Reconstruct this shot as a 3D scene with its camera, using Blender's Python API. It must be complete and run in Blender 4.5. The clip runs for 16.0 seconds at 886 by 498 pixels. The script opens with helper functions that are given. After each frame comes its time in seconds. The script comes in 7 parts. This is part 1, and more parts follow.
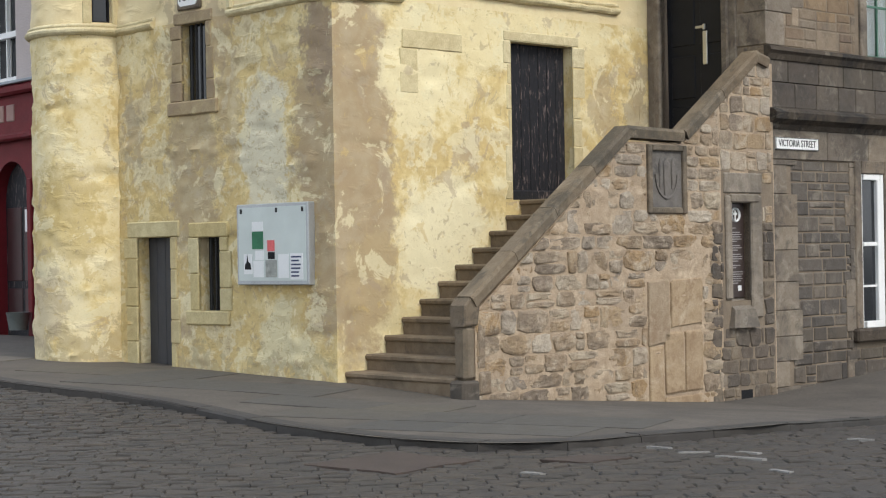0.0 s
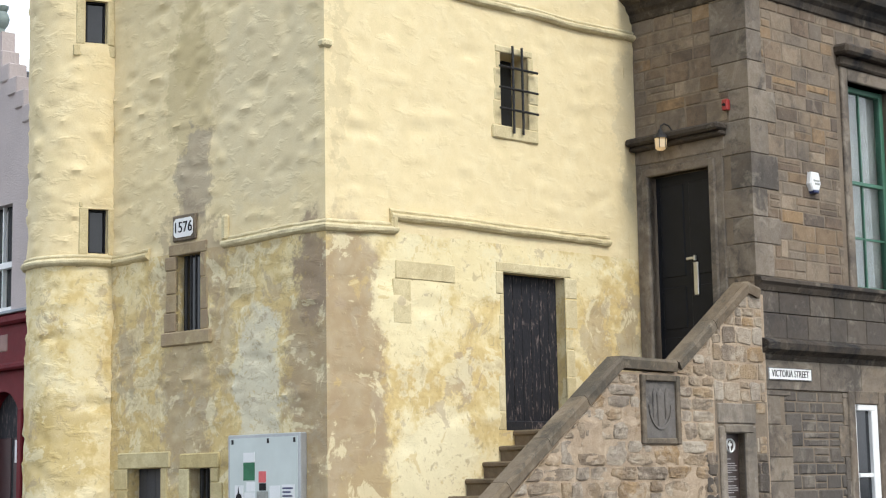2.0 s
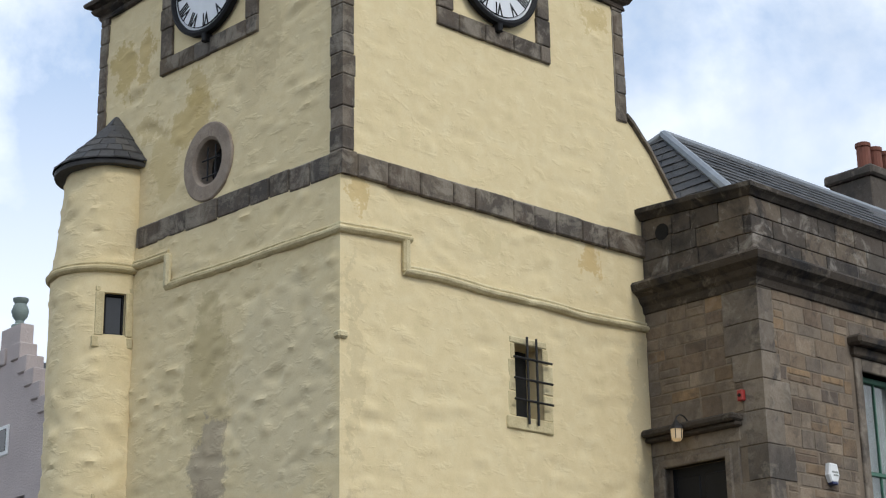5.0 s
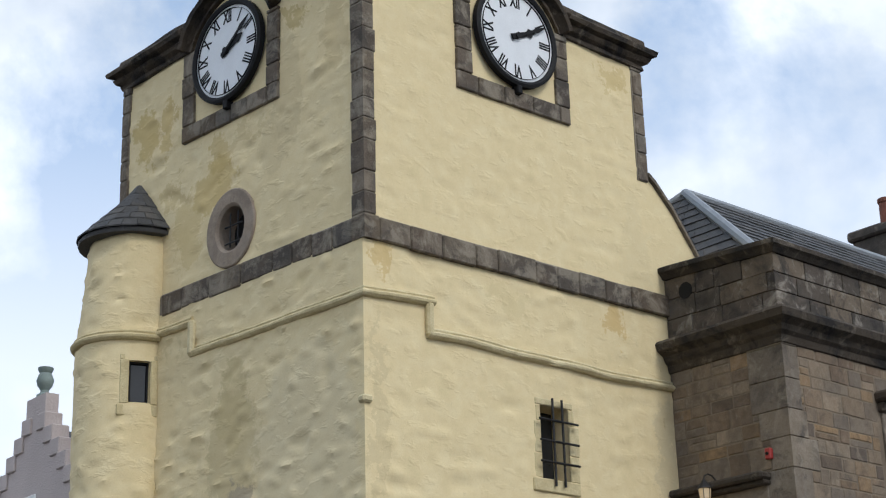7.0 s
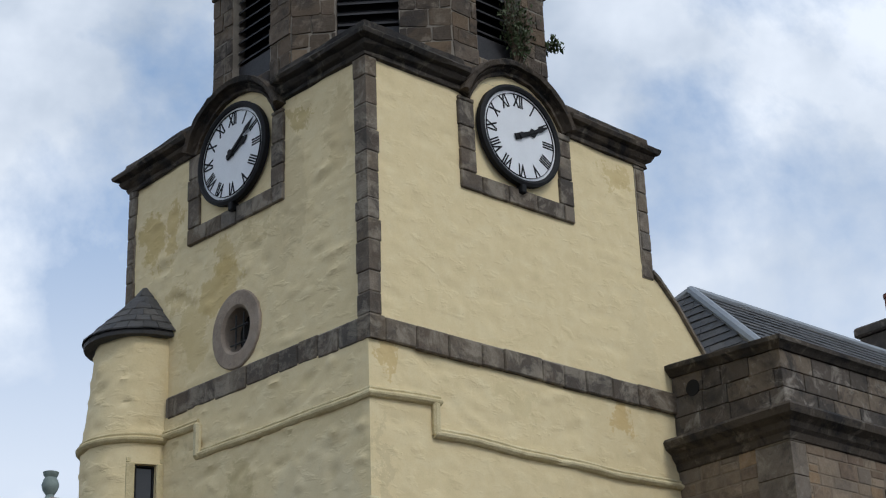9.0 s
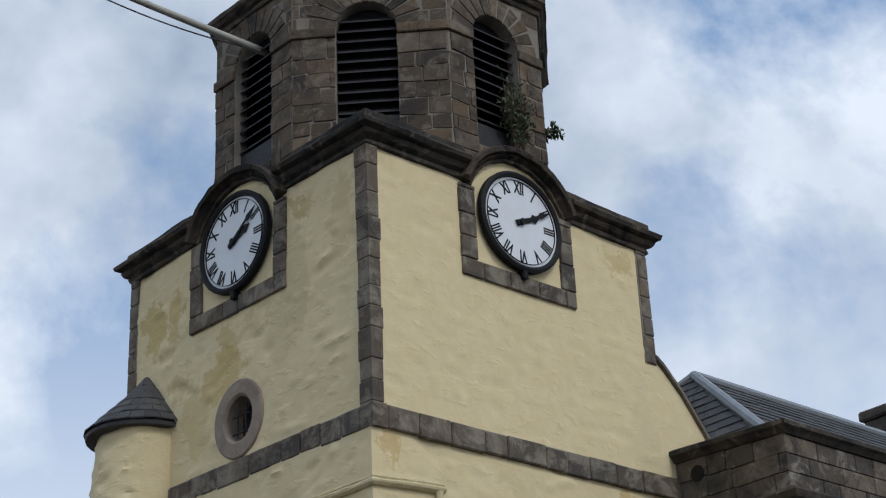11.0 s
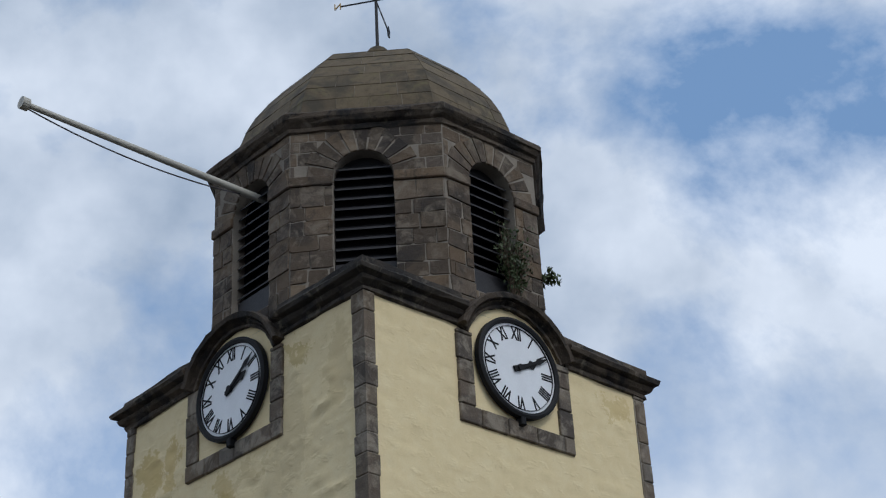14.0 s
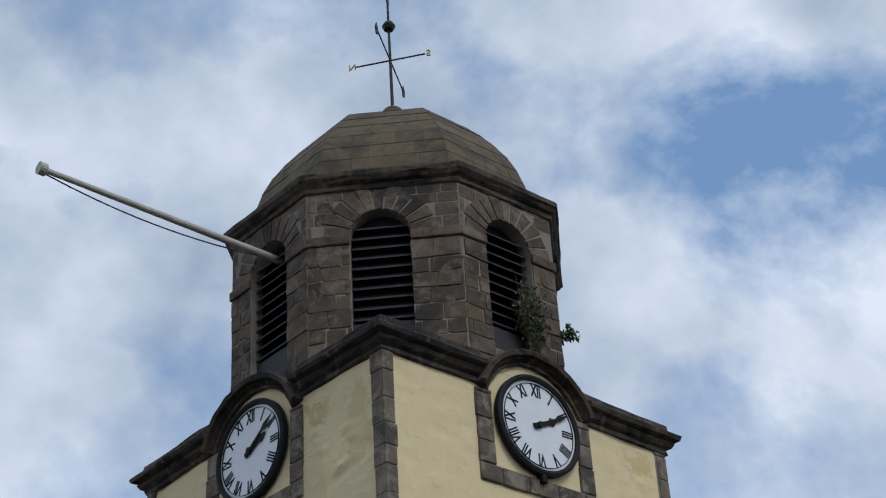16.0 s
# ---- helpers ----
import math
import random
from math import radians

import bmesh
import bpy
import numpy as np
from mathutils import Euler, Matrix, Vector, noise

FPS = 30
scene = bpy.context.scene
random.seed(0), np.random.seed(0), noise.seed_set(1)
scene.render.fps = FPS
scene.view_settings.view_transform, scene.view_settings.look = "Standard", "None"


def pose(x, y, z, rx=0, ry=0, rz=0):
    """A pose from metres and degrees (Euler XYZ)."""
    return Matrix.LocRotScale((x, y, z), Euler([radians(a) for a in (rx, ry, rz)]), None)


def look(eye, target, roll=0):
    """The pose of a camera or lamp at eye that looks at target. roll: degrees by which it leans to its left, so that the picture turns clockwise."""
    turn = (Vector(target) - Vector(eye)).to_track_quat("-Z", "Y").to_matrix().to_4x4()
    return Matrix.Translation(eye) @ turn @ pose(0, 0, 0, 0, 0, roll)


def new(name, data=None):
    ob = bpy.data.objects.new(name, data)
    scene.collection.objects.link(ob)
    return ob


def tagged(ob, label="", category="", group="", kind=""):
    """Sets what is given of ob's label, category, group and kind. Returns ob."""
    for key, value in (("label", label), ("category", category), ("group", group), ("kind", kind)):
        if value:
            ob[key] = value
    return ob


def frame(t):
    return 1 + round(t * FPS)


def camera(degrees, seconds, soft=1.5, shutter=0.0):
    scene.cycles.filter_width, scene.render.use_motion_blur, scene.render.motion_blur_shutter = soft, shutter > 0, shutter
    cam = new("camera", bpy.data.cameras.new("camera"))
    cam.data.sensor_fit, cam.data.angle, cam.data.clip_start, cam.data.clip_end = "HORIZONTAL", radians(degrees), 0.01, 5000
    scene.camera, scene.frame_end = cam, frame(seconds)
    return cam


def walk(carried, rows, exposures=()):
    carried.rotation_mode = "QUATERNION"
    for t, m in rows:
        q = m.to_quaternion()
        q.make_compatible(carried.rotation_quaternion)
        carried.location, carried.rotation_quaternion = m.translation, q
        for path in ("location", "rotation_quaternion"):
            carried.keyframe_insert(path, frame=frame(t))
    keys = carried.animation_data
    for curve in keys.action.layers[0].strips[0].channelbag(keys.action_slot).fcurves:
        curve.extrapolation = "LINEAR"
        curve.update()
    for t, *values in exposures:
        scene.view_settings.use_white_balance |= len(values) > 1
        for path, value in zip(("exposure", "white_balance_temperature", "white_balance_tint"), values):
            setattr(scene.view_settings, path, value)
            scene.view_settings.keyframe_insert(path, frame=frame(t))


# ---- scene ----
# Seconds, turn to the left, look up, lean: a standing person tilts the camera from the street up to the weathervane.
EYE = Vector((0.0, 0.0, 1.55))
cam = camera(29.13, 16.0, soft=1.2)
PATH = [
    (0, 0.000, 0.174, -0.986),
    (0.5, -0.087, 0.760, -1.072),
    (1, -0.216, 2.602, -0.968),
    (1.5, -0.286, 5.241, -0.857),
    (2, -0.366, 7.894, -0.998),
    (2.5, -0.356, 10.209, -0.957),
    (3, -0.358, 12.178, -0.940),
    (3.5, -0.290, 14.105, -0.943),
    (4, -0.226, 15.562, -1.007),
    (4.5, -0.137, 16.785, -0.918),
    (4.7, -0.086, 17.193, -0.895),
    (6.8, 0.646, 19.360, -1.715),
    (7, 0.737, 19.765, -1.689),
    (7.5, 0.846, 20.707, -1.902),
    (8, 0.843, 21.592, -2.078),
    (8.5, 0.844, 22.349, -2.305),
    (9, 0.813, 23.112, -2.221),
    (9.2, 0.817, 23.345, -2.170),
    (11.5, 0.643, 26.861, -2.887),
    (12, 0.491, 27.671, -2.949),
    (12.5, 0.400, 28.499, -2.999),
    (13, 0.362, 29.367, -3.081),
    (13.5, 0.324, 30.098, -3.075),
    (14, 0.353, 30.926, -3.144),
    (14.5, 0.415, 31.543, -3.392),
    (15, 0.537, 32.144, -3.561),
    (15.5, 0.757, 32.626, -3.624),
    (16, 0.906, 32.914, -3.751),
]


def aim(yaw, pitch):
    a, b = radians(yaw), radians(pitch)
    return EYE + 2 * Vector((-math.sin(a) * math.cos(b), math.cos(a) * math.cos(b), math.sin(b)))


EXPOSURES = [(0.0, 0.14, 6600, 10), (1.0, 0.24, 6550, 10), (1.5, 0.31, 6500, 10), (2.5, 0.36, 6400, 10), (3.5, 0.14, 6350, 10), (4.0, -0.08, 6300, 10), (4.5, -0.3, 6300, 10), (7.0, -0.38, 6250, 10), (9.0, -0.7, 6150, 10), (12.5, -0.82, 6000, 10), (16.0, -0.9, 5950, 10)]
walk(cam, [(t, look(EYE, aim(yaw, pitch), roll)) for t, yaw, pitch, roll in PATH], EXPOSURES)

# ---- light ----
SUN_AZ, SUN_EL = 139.0, 45.0  # degrees clockwise from the view's first direction, and above the horizon
world = bpy.data.worlds.new("sky")
scene.world = world
world.use_nodes = True
wn, wl = world.node_tree.nodes, world.node_tree.links
wn.clear()
w_out = wn.new("ShaderNodeOutputWorld")
w_bg = wn.new("ShaderNodeBackground")
w_sky = wn.new("ShaderNodeTexSky")
w_sky.sky_type, w_sky.sun_disc = "NISHITA", False
w_sky.sun_elevation, w_sky.sun_rotation = radians(SUN_EL), radians(SUN_AZ)
w_sky.dust_density, w_sky.ozone_density = 0.4, 3.0
w_co = wn.new("ShaderNodeTexCoord")
w_map = wn.new("ShaderNodeMapping")
w_map.inputs["Scale"].default_value = (1.0, 1.0, 1.1)
w_map.inputs["Location"].default_value = (0.35, 0.1, 0.62)
w_n1 = wn.new("ShaderNodeTexNoise")
w_n1.inputs["Scale"].default_value, w_n1.inputs["Detail"].default_value, w_n1.inputs["Roughness"].default_value = 3.6, 9.0, 0.57
w_n1.inputs["Distortion"].default_value = 0.12
w_r1 = wn.new("ShaderNodeValToRGB")
w_r1.color_ramp.elements[0].position, w_r1.color_ramp.elements[1].position = 0.41, 0.53
w_n2 = wn.new("ShaderNodeTexNoise")
w_n2.inputs["Scale"].default_value, w_n2.inputs["Detail"].default_value = 4.6, 8.0
w_r2 = wn.new("ShaderNodeValToRGB")
w_r2.color_ramp.elements[0].position, w_r2.color_ramp.elements[1].position = 0.38, 0.60
w_r2.color_ramp.elements[0].color, w_r2.color_ramp.elements[1].color = (4.7, 5.8, 7.3, 1), (12.6, 13.2, 14.0, 1)
w_mix = wn.new("ShaderNodeMix")
w_mix.data_type = "RGBA"
w_bg.inputs["Strength"].default_value = 0.115
wl.new(w_co.outputs["Generated"], w_map.inputs["Vector"])
wl.new(w_map.outputs["Vector"], w_n1.inputs["Vector"])
wl.new(w_map.outputs["Vector"], w_n2.inputs["Vector"])
wl.new(w_n1.outputs["Fac"], w_r1.inputs["Fac"])
wl.new(w_n2.outputs["Fac"], w_r2.inputs["Fac"])
wl.new(w_r1.outputs["Color"], w_mix.inputs["Factor"])
w_haze = wn.new("ShaderNodeMix")
w_haze.data_type = "RGBA"
w_haze.inputs["Factor"].default_value = 0.6
w_haze.inputs["B"].default_value = (4.3, 7.0, 11.2, 1)
wl.new(w_sky.outputs["Color"], w_haze.inputs["A"])
wl.new(w_haze.outputs["Result"], w_mix.inputs["A"])
wl.new(w_r2.outputs["Color"], w_mix.inputs["B"])
# the sky pales towards the horizon
w_sep = wn.new("ShaderNodeSeparateXYZ")
wl.new(w_co.outputs["Generated"], w_sep.inputs[0])
w_low = wn.new("ShaderNodeMapRange")
w_low.inputs["From Min"].default_value, w_low.inputs["From Max"].default_value = 0.47, 0.27
w_low.inputs["To Min"].default_value, w_low.inputs["To Max"].default_value = 0.0, 0.7
wl.new(w_sep.outputs["Z"], w_low.inputs["Value"])
w_pale = wn.new("ShaderNodeMix")
w_pale.data_type = "RGBA"
w_pale.inputs["B"].default_value = (13.2, 13.6, 14.0, 1)
wl.new(w_low.outputs["Result"], w_pale.inputs["Factor"])
wl.new(w_mix.outputs["Result"], w_pale.inputs["A"])
wl.new(w_pale.outputs["Result"], w_bg.inputs["Color"])
wl.new(w_bg.outputs["Background"], w_out.inputs["Surface"])

sun = new("sun", bpy.data.lights.new("sun", "SUN"))
sun.data.energy, sun.data.angle, sun.data.color = 2.1, radians(18), (1.0, 0.95, 0.87)
az, el = radians(SUN_AZ), radians(SUN_EL)
sun.matrix_world = look((0, 0, 0), (-math.sin(az) * math.cos(el), -math.cos(az) * math.cos(el), -math.sin(el)))

# ---- frames of the plan ----
# T: x along the bright wall of the tower from its street corner, y into the tower, z up. L: x along the other street wall, which ends at 0 in the corner.
CORNER = (-1.288, 21.006, 0.0)
T = pose(*CORNER, 0, 0, 90 - 47.5)
L = pose(*CORNER, 0, 0, 90 - 134.0)
TL = T.inverted() @ L
TLO = TL @ Matrix.Translation((0.045, -0.045, 0))  # the lower storeys stand a little proud of the upper one
FOOT = [Vector((0, 0)), Vector((5.68, 0)), Vector((5.38, 5.6)), Vector((-0.347, 5.67))]  # the tower's four corners in T


# ---- materials ----
def _node(nt, kind, **values):
    n = nt.nodes.new(kind)
    for key, value in values.items():
        n.inputs[key.replace("_", " ")].default_value = value
    return n


def _ramp(nt, fac, stops):
    r = nt.nodes.new("ShaderNodeValToRGB")
    while len(r.color_ramp.elements) < len(stops):
        r.color_ramp.elements.new(0.5)
    for e, (p, c) in zip(r.color_ramp.elements, stops):
        e.position = p
        e.color = (*c, 1) if len(c) == 3 else (c[0], c[0], c[0], 1)
    nt.links.new(fac, r.inputs["Fac"])
    return r.outputs["Color"]


def _mix(nt, fac, a, b, how="MIX"):
    m = nt.nodes.new("ShaderNodeMix")
    m.data_type, m.blend_type = "RGBA", how
    for sock, v in (("Factor", fac), ("A", a), ("B", b)):
        if isinstance(v, (int, float)):
            m.inputs[sock].default_value = v
        elif isinstance(v, tuple):
            m.inputs[sock].default_value = (*v, 1)
        else:
            nt.links.new(v, m.inputs[sock])
    return m.outputs["Result"]


def _math(nt, op, a, b=None, clamp=False):
    m = nt.nodes.new("ShaderNodeMath")
    m.operation, m.use_clamp = op, clamp
    for i, v in enumerate((a, b)):
        if isinstance(v, (int, float)):
            m.inputs[i].default_value = v
        elif v is not None:
            nt.links.new(v, m.inputs[i])
    return m.outputs[0]


def _noise(nt, vec, scale, detail=5.0, rough=0.55, distort=0.0):
    n = _node(nt, "ShaderNodeTexNoise", Scale=scale, Detail=detail, Roughness=rough, Distortion=distort)
    nt.links.new(vec, n.inputs["Vector"])
    return n.outputs["Fac"]


def _start(name):
    m = bpy.data.materials.new(name)
    m.use_nodes = True
    nt = m.node_tree
    return m, nt, nt.nodes["Principled BSDF"], nt.nodes.new("ShaderNodeTexCoord").outputs["Object"]


def _bump(nt, bsdf, height, strength, distance):
    b = _node(nt, "ShaderNodeBump", Strength=strength, Distance=distance)
    nt.links.new(height, b.inputs["Height"])
    nt.links.new(b.outputs["Normal"], bsdf.inputs["Normal"])


def plain(name, colour, rough=0.6, metal=0.0, vary=0.18, scale=9.0, bump=0.15, spread=0.004, dark=0.6, glow=None):
    """One colour with blotches, fine grain, wear and relief."""
    m, nt, b, co = _start(name)
    big, fine = _noise(nt, co, scale * 0.35, 4), _noise(nt, co, scale * 7, 6, 0.65)
    tone = _ramp(nt, big, [(0.3, tuple(c * (1 - vary) for c in colour)), (0.7, tuple(min(1, c * (1 + vary)) for c in colour))])
    tone = _mix(nt, _ramp(nt, fine, [(0.42, (0.0,)), (0.75, (0.55,))]), tone, tuple(c * dark for c in colour))
    nt.links.new(tone, b.inputs["Base Color"])
    nt.links.new(_ramp(nt, fine, [(0.3, (max(0.03, rough - 0.12),)), (0.7, (min(1, rough + 0.12),))]), b.inputs["Roughness"])
    b.inputs["Metallic"].default_value = metal
    _bump(nt, b, fine, bump, spread)
    if glow:
        b.inputs["Emission Color"].default_value, b.inputs["Emission Strength"].default_value = (*glow[0], 1), glow[1]
    return m


def stone(name, tones, rough=0.9, island=False, bump=0.55, dirt=(0.05, 0.045, 0.04), dirty=0.5, pale=None, scale=1.0, pale_at=0.56):
    """Blocks: each takes a tone of its own; over it stains, soot, grain and pits."""
    m, nt, b, co = _start(name)
    rnd = nt.nodes.new("ShaderNodeNewGeometry").outputs["Random Per Island"] if island else nt.nodes.new("ShaderNodeObjectInfo").outputs["Random"]
    own = _ramp(nt, rnd, [(i / max(1, len(tones) - 1), c) for i, c in enumerate(tones)])
    shift = nt.nodes.new("ShaderNodeVectorMath")
    shift.operation = "MULTIPLY_ADD"
    shift.inputs[1].default_value = (37.0, 23.0, 51.0)
    nt.links.new(rnd, shift.inputs[0]), nt.links.new(co, shift.inputs[2])
    place = nt.nodes.new("ShaderNodeNewGeometry").outputs["Position"]
    co = shift.outputs[0]
    mid, fine, big = _noise(nt, co, 7 * scale, 6, 0.6, 0.4), _noise(nt, co, 46 * scale, 7, 0.7), _noise(nt, place, 1.1 * scale, 8, 0.66, 0.5)
    col = _mix(nt, _ramp(nt, mid, [(0.35, (0.0,)), (0.72, (0.6,))]), own, _mix(nt, 1.0, own, (0.62, 0.55, 0.46), "MULTIPLY"))
    col = _mix(nt, _ramp(nt, fine, [(0.40, (0.0,)), (0.70, (0.45,))]), col, _mix(nt, 1.0, col, (0.55, 0.52, 0.5), "MULTIPLY"))
    col = _mix(nt, _ramp(nt, big, [(0.48, (0.0,)), (0.60, (dirty,))]), col, dirt)
    col = _mix(nt, _ramp(nt, _noise(nt, co, 3.2 * scale, 8, 0.72, 0.6), [(0.55, (0.0,)), (0.63, (dirty * 0.85,))]), col, dirt)
    if pale:
        col = _mix(nt, _ramp(nt, _noise(nt, place, 2.7 * scale, 8, 0.7, 0.6), [(pale_at, (0.0,)), (pale_at + 0.12, (0.65,))]), col, pale)
    nt.links.new(col, b.inputs["Base Color"])
    b.inputs["Roughness"].default_value = rough
    _bump(nt, b, _math(nt, "ADD", mid, _math(nt, "MULTIPLY", fine, 0.6)), bump, 0.02)
    return m


CREAM, PALE, OCHRE, MAUVE, GREYISH = (0.76, 0.645, 0.395), (0.72, 0.59, 0.34), (0.54, 0.39, 0.16), (0.30, 0.22, 0.15), (0.62, 0.58, 0.46)


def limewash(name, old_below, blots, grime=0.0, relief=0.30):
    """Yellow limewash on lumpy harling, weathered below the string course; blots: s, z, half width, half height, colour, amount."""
    m, nt, b, co = _start(name)
    warp = nt.nodes.new("ShaderNodeTexNoise")
    warp.inputs["Scale"].default_value, warp.inputs["Detail"].default_value, warp.inputs["Roughness"].default_value = 2.1, 9, 0.72
    nt.links.new(co, warp.inputs["Vector"])
    sub = nt.nodes.new("ShaderNodeVectorMath")
    sub.operation = "MULTIPLY_ADD"
    sub.inputs[1].default_value, sub.inputs[2].default_value = (1.5, 1.5, 2.0), (-0.75, -0.75, -1.0)
    nt.links.new(warp.outputs["Color"], sub.inputs[0])
    add = nt.nodes.new("ShaderNodeVectorMath")
    nt.links.new(sub.outputs[0], add.inputs[0]), nt.links.new(co, add.inputs[1])
    sep = nt.nodes.new("ShaderNodeSeparateXYZ")
    nt.links.new(co, sep.inputs[0])
    mp = _node(nt, "ShaderNodeMapping", Scale=(1.0, 1.0, 1.9))
    nt.links.new(co, mp.inputs["Vector"])
    big, mid, fine = _noise(nt, co, 0.9, 5, 0.6, 0.3), _noise(nt, co, 3.4, 7, 0.64, 0.3), _noise(nt, co, 38, 6, 0.7)
    lumps = _ramp(nt, _noise(nt, mp.outputs["Vector"], 3.4, 3, 0.5, 0.3), [(0.55, (0.0,)), (0.72, (1.0,))])
    col = _ramp(nt, mid, [(0.28, CREAM), (0.55, PALE), (0.78, (0.66, 0.55, 0.31))])
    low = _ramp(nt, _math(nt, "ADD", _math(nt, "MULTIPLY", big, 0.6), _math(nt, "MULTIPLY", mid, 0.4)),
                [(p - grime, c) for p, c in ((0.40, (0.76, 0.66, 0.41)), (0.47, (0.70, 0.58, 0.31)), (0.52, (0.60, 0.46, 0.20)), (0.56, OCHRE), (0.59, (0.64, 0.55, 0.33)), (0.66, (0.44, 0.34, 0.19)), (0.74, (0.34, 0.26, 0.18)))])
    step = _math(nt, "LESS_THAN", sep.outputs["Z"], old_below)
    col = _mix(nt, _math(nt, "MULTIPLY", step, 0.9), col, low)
    for s, z, w, h, colour, amount in blots:
        off = nt.nodes.new("ShaderNodeVectorMath")
        off.operation = "SUBTRACT"
        off.inputs[1].default_value = (s, 0, z)
        nt.links.new(add.outputs[0], off.inputs[0])
        mul = nt.nodes.new("ShaderNodeVectorMath")
        mul.operation = "MULTIPLY"
        mul.inputs[1].default_value = (1 / w, 0, 1 / h)
        nt.links.new(off.outputs[0], mul.inputs[0])
        ln = nt.nodes.new("ShaderNodeVectorMath")
        ln.operation = "LENGTH"
        nt.links.new(mul.outputs[0], ln.inputs[0])
        col = _mix(nt, _ramp(nt, ln.outputs["Value"], [(0.0, (amount,)), (0.80, (amount * 0.95,)), (0.93, (amount * 0.35,)), (1.08, (0.0,))]), col, colour)
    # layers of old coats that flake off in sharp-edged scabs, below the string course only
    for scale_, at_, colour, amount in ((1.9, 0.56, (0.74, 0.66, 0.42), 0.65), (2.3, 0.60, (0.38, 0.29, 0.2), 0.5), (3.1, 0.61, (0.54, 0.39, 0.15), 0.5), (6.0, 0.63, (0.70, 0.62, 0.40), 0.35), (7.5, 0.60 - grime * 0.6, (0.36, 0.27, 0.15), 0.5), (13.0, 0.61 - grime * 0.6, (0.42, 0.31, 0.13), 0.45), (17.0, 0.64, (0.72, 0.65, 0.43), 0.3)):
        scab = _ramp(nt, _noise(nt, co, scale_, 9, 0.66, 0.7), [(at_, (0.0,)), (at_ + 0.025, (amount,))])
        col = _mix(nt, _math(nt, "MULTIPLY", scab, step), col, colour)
    # flaked spots and fine grime
    col = _mix(nt, _ramp(nt, _noise(nt, co, 9, 7, 0.72, 0.8), [(0.65, (0.0,)), (0.70, (0.4,))]), col, (0.42, 0.34, 0.20))
    col = _mix(nt, _ramp(nt, fine, [(0.48, (0.0,)), (0.8, (0.22,))]), col, (0.40, 0.33, 0.2))
    nt.links.new(col, b.inputs["Base Color"])
    b.inputs["Roughness"].default_value = 0.95
    _bump(nt, b, _math(nt, "ADD", _math(nt, "ADD", _math(nt, "MULTIPLY", mid, 0.5), lumps), _math(nt, "MULTIPLY", fine, 0.22)), relief, 0.02)
    return m


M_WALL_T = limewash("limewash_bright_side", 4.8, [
    (0.25, 2.6, 0.75, 2.6, MAUVE, 0.75), (0.55, 1.2, 0.5, 0.8, (0.45, 0.34, 0.18), 0.6), (1.75, 1.75, 0.8, 0.95, (0.78, 0.70, 0.46), 0.9),
    (1.3, 3.9, 0.7, 0.9, (0.76, 0.665, 0.41), 0.85), (2.25, 2.9, 0.22, 0.4, (0.36, 0.28, 0.2), 0.6), (4.9, 3.6, 0.35, 0.6, (0.38, 0.30, 0.2), 0.6),
    (5.65, 3.6, 0.28, 1.0, (0.33, 0.27, 0.19), 0.65), (3.3, 4.45, 2.0, 0.45, (0.75, 0.645, 0.38), 0.8), (4.7, 9.1, 0.25, 0.35, (0.55, 0.36, 0.12), 0.6),
    (0.25, 9.1, 0.14, 0.3, (0.55, 0.38, 0.14), 0.6), (5.3, 10.3, 0.35, 0.9, (0.58, 0.49, 0.30), 0.22), (5.0, 13.1, 0.4, 0.25, (0.52, 0.38, 0.14), 0.5), (2.6, 8.9, 0.5, 0.25, (0.62, 0.51, 0.28), 0.5), (5.7, 6.8, 0.25, 1.4, (0.5, 0.42, 0.27), 0.45), (0.15, 6.9, 0.12, 1.6, (0.55, 0.45, 0.26), 0.5), (1.0, 0.5, 0.5, 0.4, (0.66, 0.58, 0.34), 0.6)], 0.0, 0.24)
